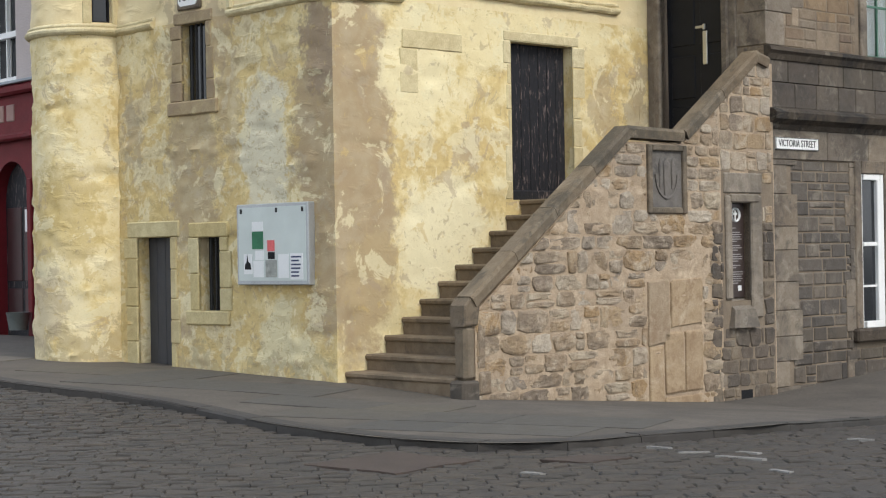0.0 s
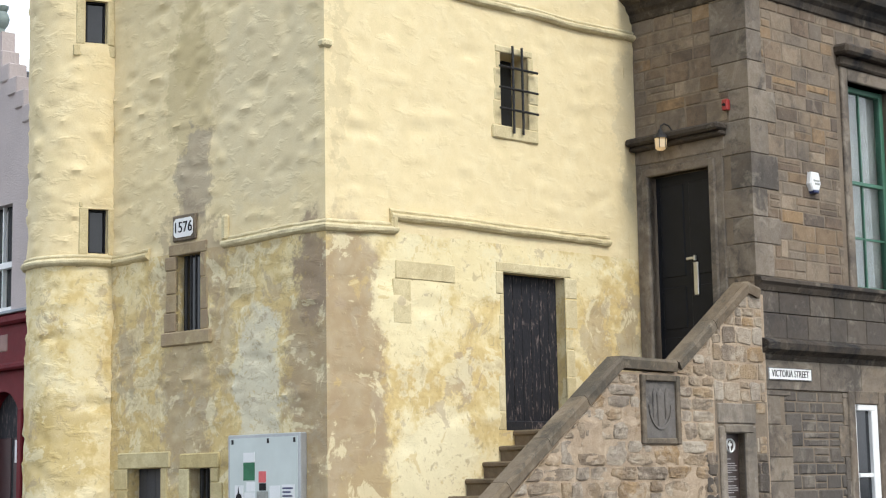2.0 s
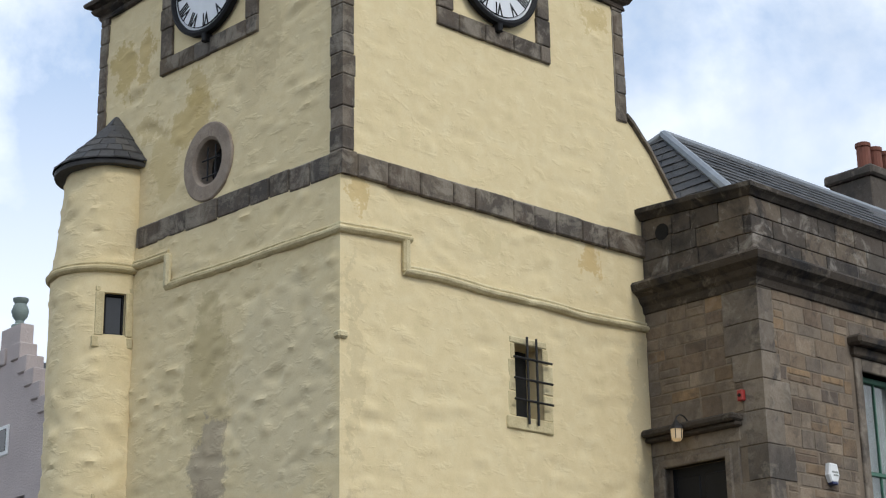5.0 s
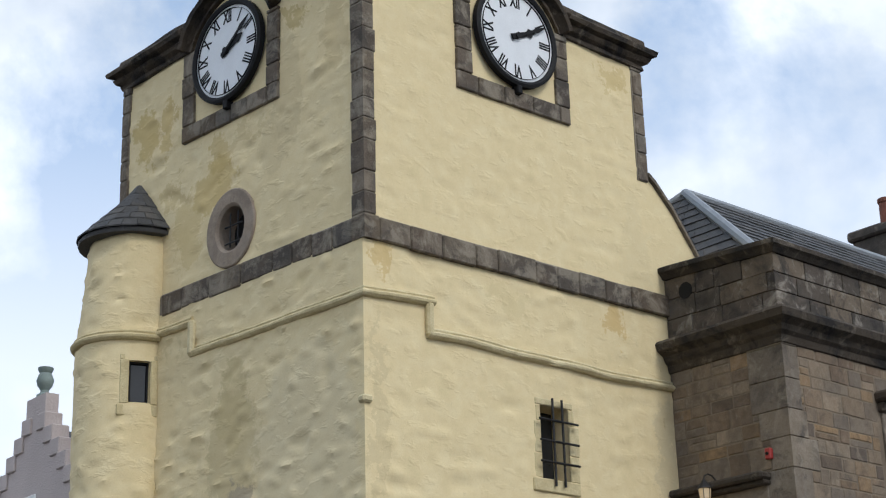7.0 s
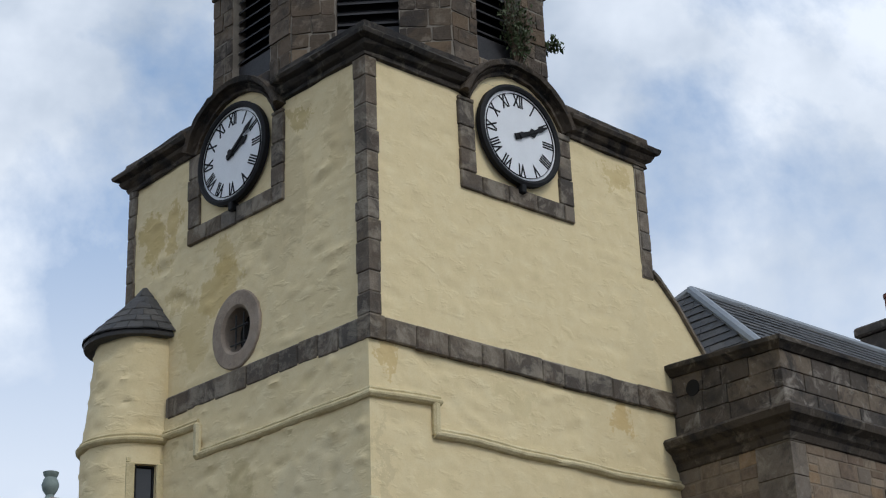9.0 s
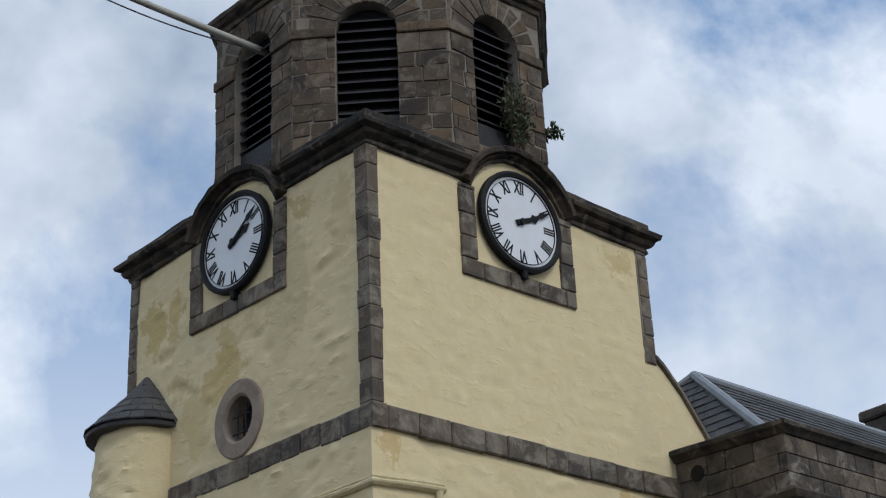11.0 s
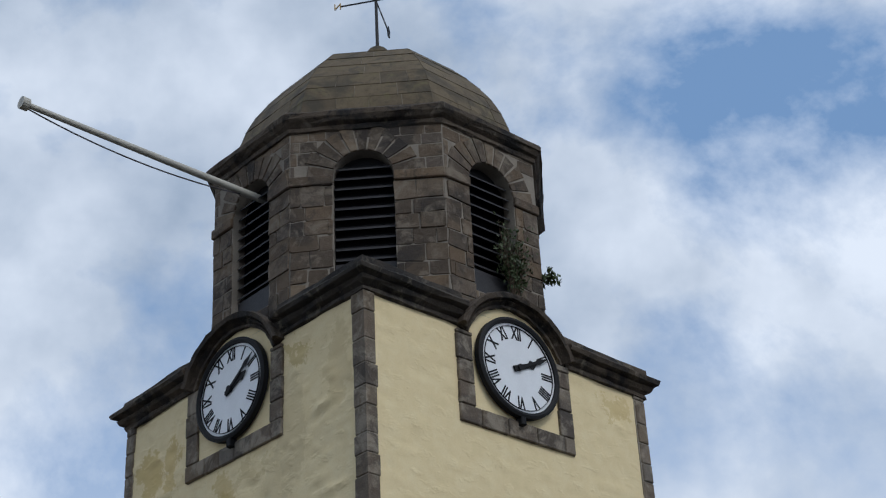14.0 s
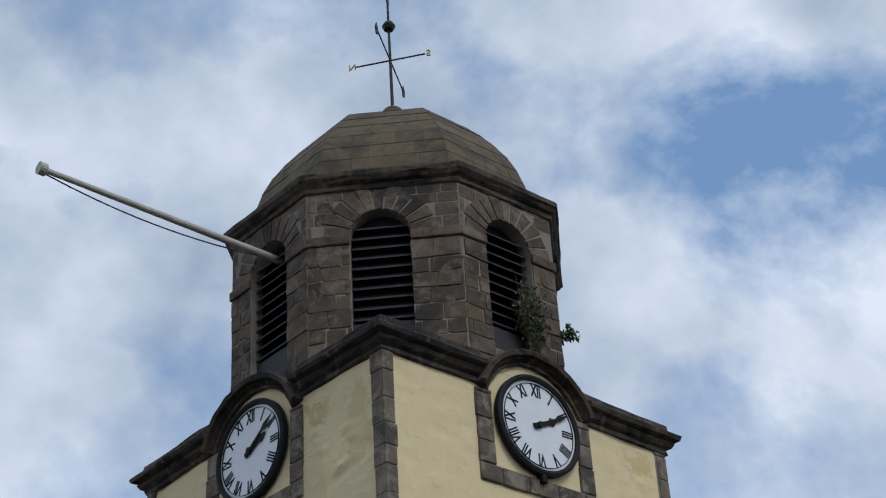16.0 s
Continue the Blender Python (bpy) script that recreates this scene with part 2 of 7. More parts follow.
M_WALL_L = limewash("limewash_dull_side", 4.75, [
    (-0.3, 2.7, 0.55, 2.4, MAUVE, 0.7), (-1.35, 2.95, 0.5, 1.1, (0.62, 0.58, 0.44), 0.85), (-1.0, 0.5, 0.6, 0.55, (0.64, 0.57, 0.36), 0.85),
    (-2.85, 2.6, 0.6, 1.3, (0.33, 0.26, 0.18), 0.65), (-2.75, 7.0, 0.6, 1.1, (0.46, 0.37, 0.19), 0.5), (-2.75, 5.8, 0.5, 0.55, (0.34, 0.28, 0.21), 0.7),
    (-2.8, 5.1, 0.35, 0.5, (0.33, 0.26, 0.18), 0.6), (-4.2, 3.3, 0.22, 0.7, (0.34, 0.28, 0.2), 0.6), (-1.2, 6.6, 1.2, 1.6, (0.60, 0.53, 0.37), 0.3),
    (-3.3, 11.0, 0.5, 0.5, (0.52, 0.37, 0.12), 0.6), (-3.9, 10.5, 0.4, 0.6, (0.55, 0.42, 0.18), 0.5), (-5.0, 12.3, 0.3, 0.5, (0.50, 0.36, 0.12), 0.7), (-1.6, 12.0, 0.35, 1.0, (0.52, 0.42, 0.24), 0.45), (-0.6, 12.6, 0.3, 0.8, (0.54, 0.42, 0.22), 0.45), (-1.5, 13.2, 0.4, 0.2, (0.45, 0.33, 0.12), 0.6), (-4.6, 8.9, 0.8, 0.3, (0.52, 0.42, 0.22), 0.4), (-4.5, 12.4, 0.18, 0.55, (0.50, 0.35, 0.11), 0.6), (-3.15, 11.4, 0.25, 0.4, (0.50, 0.36, 0.13), 0.55), (-4.3, 11.2, 0.45, 0.18, (0.52, 0.39, 0.17), 0.5), (-2.5, 11.6, 0.6, 0.16, (0.53, 0.41, 0.20), 0.45), (-1.9, 11.2, 0.3, 0.5, (0.58, 0.47, 0.27), 0.4), (-2.0, 0.1, 2.2, 0.18, (0.35, 0.3, 0.18), 0.5), (-0.25, 4.2, 0.45, 0.7, (0.27, 0.195, 0.13), 0.7), (-0.75, 1.5, 0.3, 1.0, (0.47, 0.33, 0.12), 0.6), (-3.75, 2.1, 0.6, 0.25, (0.52, 0.38, 0.15), 0.6), (-4.5, 1.0, 0.35, 1.0, (0.50, 0.37, 0.15), 0.55), (-2.0, 1.4, 0.5, 0.8, (0.50, 0.38, 0.16), 0.5), (-2.1, 3.6, 0.25, 0.9, (0.36, 0.28, 0.19), 0.5), (-2.3, 4.5, 0.2, 0.8, (0.34, 0.255, 0.17), 0.6), (-3.3, 4.4, 0.2, 0.9, (0.36, 0.275, 0.18), 0.55), (-2.75, 7.6, 0.35, 0.8, (0.50, 0.40, 0.20), 0.5)], 0.035, 0.32)
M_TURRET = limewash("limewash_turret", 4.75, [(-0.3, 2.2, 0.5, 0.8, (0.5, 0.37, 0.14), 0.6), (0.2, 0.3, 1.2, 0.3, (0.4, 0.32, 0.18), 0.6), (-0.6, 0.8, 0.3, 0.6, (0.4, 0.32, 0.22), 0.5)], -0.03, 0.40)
M_DRESSED = stone("limewashed_dressed_stone", [(0.62, 0.53, 0.29), (0.57, 0.47, 0.23), (0.64, 0.57, 0.34)], 0.92, bump=0.6, dirt=(0.40, 0.32, 0.17), dirty=0.4)
M_MARGIN = stone("stained_margin_stone", [(0.42, 0.33, 0.19), (0.36, 0.275, 0.165), (0.47, 0.38, 0.22)], 0.92, bump=0.7, dirt=(0.25, 0.18, 0.12), dirty=0.6, pale=(0.60, 0.51, 0.30))
M_STRING = stone("limewashed_moulding", [(0.70, 0.61, 0.37), (0.66, 0.56, 0.32), (0.72, 0.64, 0.41)], 0.92, bump=0.6, dirt=(0.50, 0.41, 0.23), dirty=0.35)
M_TARMAC = plain("brown_tarmac_patch", (0.055, 0.038, 0.029), 0.9, vary=0.2, scale=8, bump=0.5, spread=0.01)
M_MARK = plain("worn_road_paint", (0.22, 0.21, 0.195), 0.8, vary=0.3, scale=20)
M_FADED = plain("faded_letter_paint", (0.30, 0.17, 0.14), 0.6)
M_PRINT = plain("pale_print", (0.30, 0.28, 0.27), 0.7)
M_GREY = stone("grey_sandstone", [(0.121, 0.097, 0.074), (0.161, 0.126, 0.091), (0.086, 0.071, 0.057), (0.180, 0.136, 0.087), (0.156, 0.138, 0.115), (0.231, 0.190, 0.143)], dirt=(0.045, 0.040, 0.035), dirty=0.55, pale=(0.30, 0.26, 0.20), bump=0.9, pale_at=0.48)
M_BELFRY = stone("weathered_belfry_stone", [(0.079, 0.059, 0.041), (0.128, 0.093, 0.060), (0.056, 0.044, 0.034), (0.162, 0.112, 0.066), (0.107, 0.085, 0.066), (0.203, 0.152, 0.099)], dirt=(0.016, 0.014, 0.013), dirty=0.62, pale=(0.21, 0.175, 0.13), bump=1.1, pale_at=0.51)
M_CORNICE = stone("sooty_cornice_stone", [(0.065, 0.049, 0.034), (0.088, 0.066, 0.045), (0.046, 0.037, 0.028)], dirt=(0.010, 0.009, 0.008), dirty=0.95, pale=(0.21, 0.18, 0.135), bump=1.2, pale_at=0.56)
M_DOME = stone("mossy_dome_stone", [(0.129, 0.099, 0.058), (0.150, 0.116, 0.068), (0.105, 0.082, 0.051)], dirt=(0.041, 0.035, 0.024), dirty=0.7, pale=(0.136, 0.116, 0.054))
M_RUBBLE = stone("warm_rubble_stone", [(0.36, 0.275, 0.185), (0.43, 0.315, 0.19), (0.28, 0.22, 0.16), (0.49, 0.41, 0.30), (0.39, 0.30, 0.205), (0.42, 0.285, 0.15), (0.33, 0.275, 0.215), (0.53, 0.46, 0.365), (0.40, 0.31, 0.215)], dirt=(0.15, 0.115, 0.085), dirty=0.6, pale=(0.50, 0.42, 0.315), bump=1.6, pale_at=0.50, scale=1.5)
M_NICHE = stone("weathered_grey_niche_stone", [(0.24, 0.205, 0.16), (0.29, 0.25, 0.20), (0.20, 0.172, 0.138)], dirt=(0.08, 0.068, 0.055), dirty=0.6, bump=0.7, pale=(0.36, 0.32, 0.26))
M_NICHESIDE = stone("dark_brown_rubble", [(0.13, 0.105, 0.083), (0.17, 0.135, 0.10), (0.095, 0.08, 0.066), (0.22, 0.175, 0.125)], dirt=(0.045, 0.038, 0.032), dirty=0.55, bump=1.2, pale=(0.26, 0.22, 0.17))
M_BLOCKED = stone("smooth_buff_slab", [(0.40, 0.30, 0.19), (0.44, 0.33, 0.205), (0.37, 0.29, 0.20)], dirt=(0.20, 0.125, 0.07), dirty=0.6, pale=(0.48, 0.39, 0.28), bump=0.9)
M_LOWSTONE = stone("grey_squared_stone", [(0.112, 0.096, 0.081), (0.142, 0.122, 0.101), (0.084, 0.075, 0.066), (0.172, 0.144, 0.114), (0.127, 0.112, 0.095)], dirt=(0.055, 0.048, 0.042), dirty=0.5, bump=0.9, pale=(0.26, 0.225, 0.18), pale_at=0.56)
M_PARAPET = stone("sooty_streaked_ashlar", [(0.083, 0.068, 0.055), (0.138, 0.110, 0.084), (0.050, 0.043, 0.037), (0.171, 0.134, 0.095), (0.110, 0.095, 0.077)], dirt=(0.024, 0.021, 0.019), dirty=0.8, pale=(0.34, 0.305, 0.255), bump=0.7, pale_at=0.53)
M_MORTAR = stone("pale_lime_mortar", [(0.454, 0.351, 0.243), (0.497, 0.389, 0.275)], dirt=(0.24, 0.18, 0.125), dirty=0.4, pale=(0.629, 0.502, 0.353), bump=1.2)
M_GREYMORTAR = plain("grey_mortar", (0.194, 0.151, 0.107), 0.95, vary=0.25, scale=6, bump=0.5, spread=0.015)
M_DARKMORTAR = plain("belfry_mortar", (0.23, 0.20, 0.16), 0.95, vary=0.25, scale=6, bump=0.5, spread=0.015)
M_SQUARED = stone("squared_brown_stone", [(0.172, 0.123, 0.086), (0.253, 0.185, 0.122), (0.132, 0.103, 0.079), (0.310, 0.208, 0.111), (0.184, 0.151, 0.117), (0.275, 0.218, 0.155), (0.217, 0.163, 0.111), (0.333, 0.263, 0.185)], dirt=(0.06, 0.05, 0.04), dirty=0.5, bump=0.8, pale=(0.29, 0.235, 0.175), pale_at=0.58)
M_DARKSTONE = stone("dark_squared_stone", [(0.083, 0.068, 0.056), (0.104, 0.087, 0.067), (0.069, 0.059, 0.051), (0.141, 0.116, 0.090)], dirt=(0.031, 0.028, 0.025), dirty=0.5, pale=(0.22, 0.19, 0.15), pale_at=0.55)
M_QUOIN = stone("smooth_grey_quoin", [(0.190, 0.158, 0.124), (0.236, 0.196, 0.151), (0.136, 0.115, 0.094), (0.259, 0.216, 0.164), (0.205, 0.164, 0.122)], dirt=(0.05, 0.043, 0.036), dirty=0.65, bump=0.6, pale=(0.29, 0.25, 0.195), pale_at=0.52)
M_RING = stone("smooth_pinkish_ring_stone", [(0.33, 0.27, 0.21), (0.36, 0.295, 0.23)], dirt=(0.16, 0.125, 0.10), dirty=0.5, bump=0.35)
M_STEP = stone("worn_stair_stone", [(0.187, 0.140, 0.090), (0.225, 0.170, 0.112), (0.164, 0.123, 0.079)], dirt=(0.065, 0.050, 0.032), dirty=0.5)
M_COPE = stone("coping_stone", [(0.190, 0.152, 0.107), (0.225, 0.176, 0.118), (0.160, 0.131, 0.098), (0.215, 0.156, 0.092)], dirt=(0.062, 0.054, 0.040), dirty=0.75, bump=1.0, pale=(0.325, 0.264, 0.189))
M_SETT = stone("dark_whin_setts", [(0.050, 0.043, 0.037), (0.060, 0.050, 0.041), (0.043, 0.039, 0.035), (0.064, 0.051, 0.040), (0.053, 0.047, 0.041)], 0.7, island=True, bump=0.35, dirt=(0.028, 0.025, 0.021), dirty=0.4)
M_SETTS_ONE = stone("dark_whin_sett", [(0.050, 0.043, 0.037), (0.060, 0.050, 0.041), (0.043, 0.039, 0.035), (0.064, 0.051, 0.040), (0.053, 0.047, 0.041)], 0.7, bump=0.35, dirt=(0.028, 0.025, 0.021), dirty=0.4)
M_FLAG = stone("grey_paving_flag", [(0.077, 0.073, 0.066), (0.090, 0.083, 0.072), (0.071, 0.068, 0.063), (0.104, 0.091, 0.071), (0.15, 0.132, 0.105)], 0.85, bump=0.35, dirt=(0.060, 0.056, 0.050), dirty=0.35)
M_KERB = stone("dark_kerb_stone", [(0.047, 0.043, 0.040), (0.059, 0.053, 0.047), (0.040, 0.037, 0.033)], 0.85, bump=0.35, dirt=(0.028, 0.025, 0.022), dirty=0.4)
M_ASPHALT = plain("worn_pavement_surface", (0.088, 0.074, 0.060), 0.93, vary=0.25, scale=4, bump=0.4, spread=0.01)
M_ROADBED = plain("road_joint_grit", (0.042, 0.038, 0.034), 0.95, vary=0.25, scale=5, bump=0.4, spread=0.01)
M_SLATE = stone("blue_grey_slate", [(0.064, 0.064, 0.066), (0.084, 0.083, 0.083), (0.048, 0.048, 0.050), (0.105, 0.098, 0.090)], 0.7, bump=0.7, dirt=(0.038, 0.038, 0.038), dirty=0.4)
M_LEAD = plain("grey_lead_flashing", (0.26, 0.28, 0.30), 0.5, vary=0.12, bump=0.15)
def peeling(name, paint, wood):
    """Old paint that flakes off a grainy board in upright streaks."""
    m, nt, b, co = _start(name)
    mp = _node(nt, "ShaderNodeMapping", Scale=(9.0, 9.0, 1.6))
    nt.links.new(co, mp.inputs["Vector"])
    flake, grain = _noise(nt, mp.outputs["Vector"], 2.6, 9, 0.72, 0.4), _noise(nt, mp.outputs["Vector"], 9, 6, 0.6)
    col = _ramp(nt, grain, [(0.3, tuple(c * 0.7 for c in paint)), (0.7, tuple(c * 1.5 for c in paint))])
    col = _mix(nt, _ramp(nt, flake, [(0.56, (0.0,)), (0.61, (0.85,))]), col, wood)
    nt.links.new(col, b.inputs["Base Color"])
    b.inputs["Roughness"].default_value, b.inputs["Specular IOR Level"].default_value = 0.65, 0.25
    _bump(nt, b, flake, 0.5, 0.006)
    return m


M_DOOR_OLD = peeling("peeling_black_paint", (0.016, 0.016, 0.019), (0.17, 0.13, 0.12))
M_LOUVRE = plain("black_louvre_boards", (0.016, 0.015, 0.017), 0.6, vary=0.3, bump=0.2)
M_DOOR_BLACK = plain("black_gloss_paint", (0.010, 0.011, 0.014), 0.5, vary=0.2, bump=0.06)
M_DOOR_BLACK.node_tree.nodes["Principled BSDF"].inputs["Specular IOR Level"].default_value = 0.2
M_SLATEDOOR = plain("charcoal_door_paint", (0.042, 0.042, 0.046), 0.55, vary=0.15, bump=0.1)
M_IRON = plain("black_iron", (0.018, 0.017, 0.017), 0.55, metal=0.3, vary=0.3, bump=0.3)
M_DARKGLASS = plain("dark_window_glass", (0.02, 0.022, 0.025), 0.08, vary=0.1, bump=0.0)
M_WHITE = plain("white_gloss_paint", (0.78, 0.78, 0.76), 0.45, vary=0.05, bump=0.06, dark=0.8)
M_GREEN = plain("green_window_paint", (0.06, 0.17, 0.11), 0.45, vary=0.12, bump=0.08)
M_CURTAIN = plain("pale_curtain", (0.55, 0.55, 0.52), 0.9, vary=0.15, bump=0.1)
M_ALU = plain("grey_aluminium", (0.42, 0.44, 0.45), 0.4, metal=0.55, vary=0.08, bump=0.05)
M_BOARD = plain("pale_board_felt", (0.52, 0.57, 0.54), 0.5, vary=0.06, bump=0.05, dark=0.9)
M_PAPER = plain("white_paper", (0.72, 0.73, 0.72), 0.8, vary=0.05, bump=0.0, dark=0.85)
M_DIAL = plain("white_clock_dial", (0.74, 0.76, 0.78), 0.5, vary=0.05, bump=0.04, dark=0.85)
M_BLACK = plain("black_paint", (0.010, 0.010, 0.011), 0.65, vary=0.2, bump=0.1)
M_BLACK.node_tree.nodes["Principled BSDF"].inputs["Specular IOR Level"].default_value = 0.2
M_RED = plain("deep_red_paint", (0.15, 0.014, 0.019), 0.65, vary=0.15, bump=0.08)
M_RED.node_tree.nodes["Principled BSDF"].inputs["Specular IOR Level"].default_value = 0.2
M_GOLD = plain("dull_gilding", (0.48, 0.33, 0.15), 0.45, metal=0.4, vary=0.15, bump=0.1)
M_PINK = plain("pinkish_harling", (0.50, 0.43, 0.405), 0.95, vary=0.08, scale=3, bump=0.7, spread=0.03, dark=0.85)
M_PLAQUE = plain("brown_plaque_enamel", (0.040, 0.026, 0.022), 0.4, vary=0.15, bump=0.05)
M_PANELSTONE = stone("carved_grey_panel", [(0.15, 0.14, 0.13), (0.17, 0.155, 0.14)], dirt=(0.05, 0.048, 0.046), dirty=0.7, bump=0.4)
M_POT = plain("red_clay_pot", (0.19, 0.065, 0.04), 0.8, vary=0.2, bump=0.2)
M_VERDIGRIS = plain("verdigris_urn", (0.22, 0.27, 0.25), 0.75, vary=0.25, bump=0.3)
M_POLE = plain("weathered_cream_pole", (0.46, 0.44, 0.38), 0.6, vary=0.12, bump=0.1)
M_CABLE = plain("dark_rope", (0.05, 0.045, 0.05), 0.8, vary=0.2)
M_LAMPGLASS = plain("lit_lamp_glass", (0.5, 0.42, 0.3), 0.3, vary=0.05, glow=((1.0, 0.66, 0.3), 0.25))
M_BULB = plain("glowing_bulb", (0.9, 0.7, 0.3), 0.4, vary=0.05, glow=((1.0, 0.72, 0.25), 7.0))
M_LEAF = stone("dark_green_leaves", [(0.045, 0.075, 0.02), (0.07, 0.10, 0.03), (0.035, 0.055, 0.018)], 0.6, island=True, bump=0.1, dirt=(0.05, 0.05, 0.02), dirty=0.3)
M_TWIG = plain("brown_twig", (0.10, 0.07, 0.045), 0.9)
# near-black colour that paints in the shade of an unlit room
M_ROOM = plain("painted_dim_interior", (0.05, 0.045, 0.04), 0.9)
M_STEEL = plain("brushed_steel", (0.55, 0.54, 0.5), 0.35, metal=0.85, vary=0.08)
M_ALARMRED = plain("red_alarm_plastic", (0.35, 0.035, 0.03), 0.45, vary=0.1)
M_BLUE = plain("dark_blue_plastic", (0.02, 0.03, 0.10), 0.4)
M_POSTGREEN = plain("green_poster", (0.03, 0.17, 0.08), 0.7, vary=0.3)
M_POSTRED = plain("red_poster", (0.62, 0.12, 0.12), 0.7, vary=0.2)
M_POSTGREY = plain("grey_poster", (0.30, 0.31, 0.28), 0.7, vary=0.35, scale=30)
M_SHOPDOOR = plain("oxblood_door_paint", (0.035, 0.008, 0.009), 0.45, vary=0.15)
M_BUCKET = plain("grey_zinc_bucket", (0.20, 0.22, 0.21), 0.5, metal=0.3)


# ---- mesh builders ----
class MB:
    """A mesh in the making: vertices and faces."""

    def __init__(self):
        self.v, self.f, self.weld = [], [], False

    def add(self, verts, faces):
        n = len(self.v)
        self.v += [tuple(p) for p in verts]
        self.f += [tuple(n + i for i in face) for face in faces]
        return self

    def box(self, x0, x1, y0, y1, z0, z1, b=0.0):
        """A box with edges bevelled by b."""
        b = min(b, (x1 - x0) * 0.4, (y1 - y0) * 0.4, (z1 - z0) * 0.4)
        if b <= 0:
            v = [(x, y, z) for x in (x0, x1) for y in (y0, y1) for z in (z0, z1)]
            return self.add(v, [(0, 1, 3, 2), (4, 6, 7, 5), (0, 4, 5, 1), (2, 3, 7, 6), (0, 2, 6, 4), (1, 5, 7, 3)])
        c, lo, hi = {}, (x0, y0, z0), (x1, y1, z1)
        v = []
        for i in (0, 1):
            for j in (0, 1):
                for k in (0, 1):
                    s = (i, j, k)
                    for a in range(3):
                        p = [(hi[q] - (0 if q == a else b)) if s[q] else (lo[q] + (0 if q == a else b)) for q in range(3)]
                        c[s, a] = len(v)
                        v.append(p)
        f = []
        for a in range(3):
            q, r = (a + 1) % 3, (a + 2) % 3
            for e in (0, 1):
                def s(u, w):
                    t = [0, 0, 0]
                    t[a], t[q], t[r] = e, u, w
                    return tuple(t)
                f.append([c[s(u, w), a] for u, w in ((0, 0), (1, 0), (1, 1), (0, 1))])
            for u in (0, 1):
                for w in (0, 1):
                    s0, s1 = [0, 0, 0], [0, 0, 0]
                    s0[a], s1[a], s0[q], s1[q], s0[r], s1[r] = 0, 1, u, u, w, w
                    s0, s1 = tuple(s0), tuple(s1)
                    f.append([c[s0, q], c[s1, q], c[s1, r], c[s0, r]])
        for i in (0, 1):
            for j in (0, 1):
                for k in (0, 1):
                    f.append([c[(i, j, k), a] for a in range(3)])
        return self.add(v, f)

    def prism(self, poly, y0, y1, inset=0.0):
        """A shape in x and z, from its face at y0 to its back at y1; inset bevels the face."""
        n = len(poly)
        cx, cz = sum(p[0] for p in poly) / n, sum(p[1] for p in poly) / n
        rings = [[(x, y1, z) for x, z in poly]]
        if inset:
            size = max(0.02, min(max(p[0] for p in poly) - min(p[0] for p in poly), max(p[1] for p in poly) - min(p[1] for p in poly)))
            k = 1 - min(0.6, 2 * inset / size)
            rings.append([(x, y0 + (inset if y1 > y0 else -inset), z) for x, z in poly])
            rings.append([(cx + (x - cx) * k, y0, cz + (z - cz) * k) for x, z in poly])
        else:
            rings.append([(x, y0, z) for x, z in poly])
        v = [p for r in rings for p in r]
        f = [tuple(range(n)), tuple(range(len(v) - n, len(v)))]
        for r in range(len(rings) - 1):
            f += [(r * n + i, r * n + (i + 1) % n, (r + 1) * n + (i + 1) % n, (r + 1) * n + i) for i in range(n)]
        return self.add(v, f)

    def tube(self, a, b, r0, r1=None, n=10):
        """A round bar from a to b."""
        a, b, r1 = Vector(a), Vector(b), r0 if r1 is None else r1
        q = (b - a).to_track_quat("Z", "Y")
        v = [p + q @ Vector((r * math.cos(2 * math.pi * i / n), r * math.sin(2 * math.pi * i / n), 0)) for p, r in ((a, r0), (b, r1)) for i in range(n)]
        return self.add(v, [tuple(range(n)), tuple(range(n, 2 * n))] + [(i, (i + 1) % n, n + (i + 1) % n, n + i) for i in range(n)])

    def lathe(self, profile, n=20, centre=(0, 0), a0=0.0, a1=360.0):
        """Radius and height turned round an upright axis."""
        full = abs(a1 - a0) >= 360
        m = n if full else n + 1
        v = [(centre[0] + r * math.cos(radians(a0 + (a1 - a0) * i / n)), centre[1] + r * math.sin(radians(a0 + (a1 - a0) * i / n)), z) for r, z in profile for i in range(m)]
        f = [(k * m + i, k * m + (i + 1) % m, (k + 1) * m + (i + 1) % m, (k + 1) * m + i) for k in range(len(profile) - 1) for i in range(m if full else n)]
        if full:
            f += [tuple(range(m)), tuple(range(len(v) - m, len(v)))]
        return self.add(v, f)

    def sweep(self, path, profile, closed=False):
        """A moulding along a level path (x, y): the profile gives how far it stands out to the path's right, and its height."""
        pts, n = [Vector(p) for p in path], len(path)
        v = []
        for i, p in enumerate(pts):
            d0 = (p - pts[i - 1]).normalized() if closed or i else None
            d1 = (pts[(i + 1) % n] - p).normalized() if closed or i < n - 1 else None
            d0, d1 = d0 or d1, d1 or d0
            r0, r1 = Vector((d0.y, -d0.x)), Vector((d1.y, -d1.x))
            mitre = (r0 + r1) / max(0.3, 1 + r0.dot(r1))
            v += [(p.x + mitre.x * o, p.y + mitre.y * o, z) for o, z in profile]
        k = len(profile)
        f = [(i * k + j, ((i + 1) % n) * k + j, ((i + 1) % n) * k + (j + 1) % k, i * k + (j + 1) % k) for i in range(n if closed else n - 1) for j in range(k)]
        if not closed:
            f += [tuple(range(k)), tuple(range((n - 1) * k, n * k))]
        return self.add(v, f)

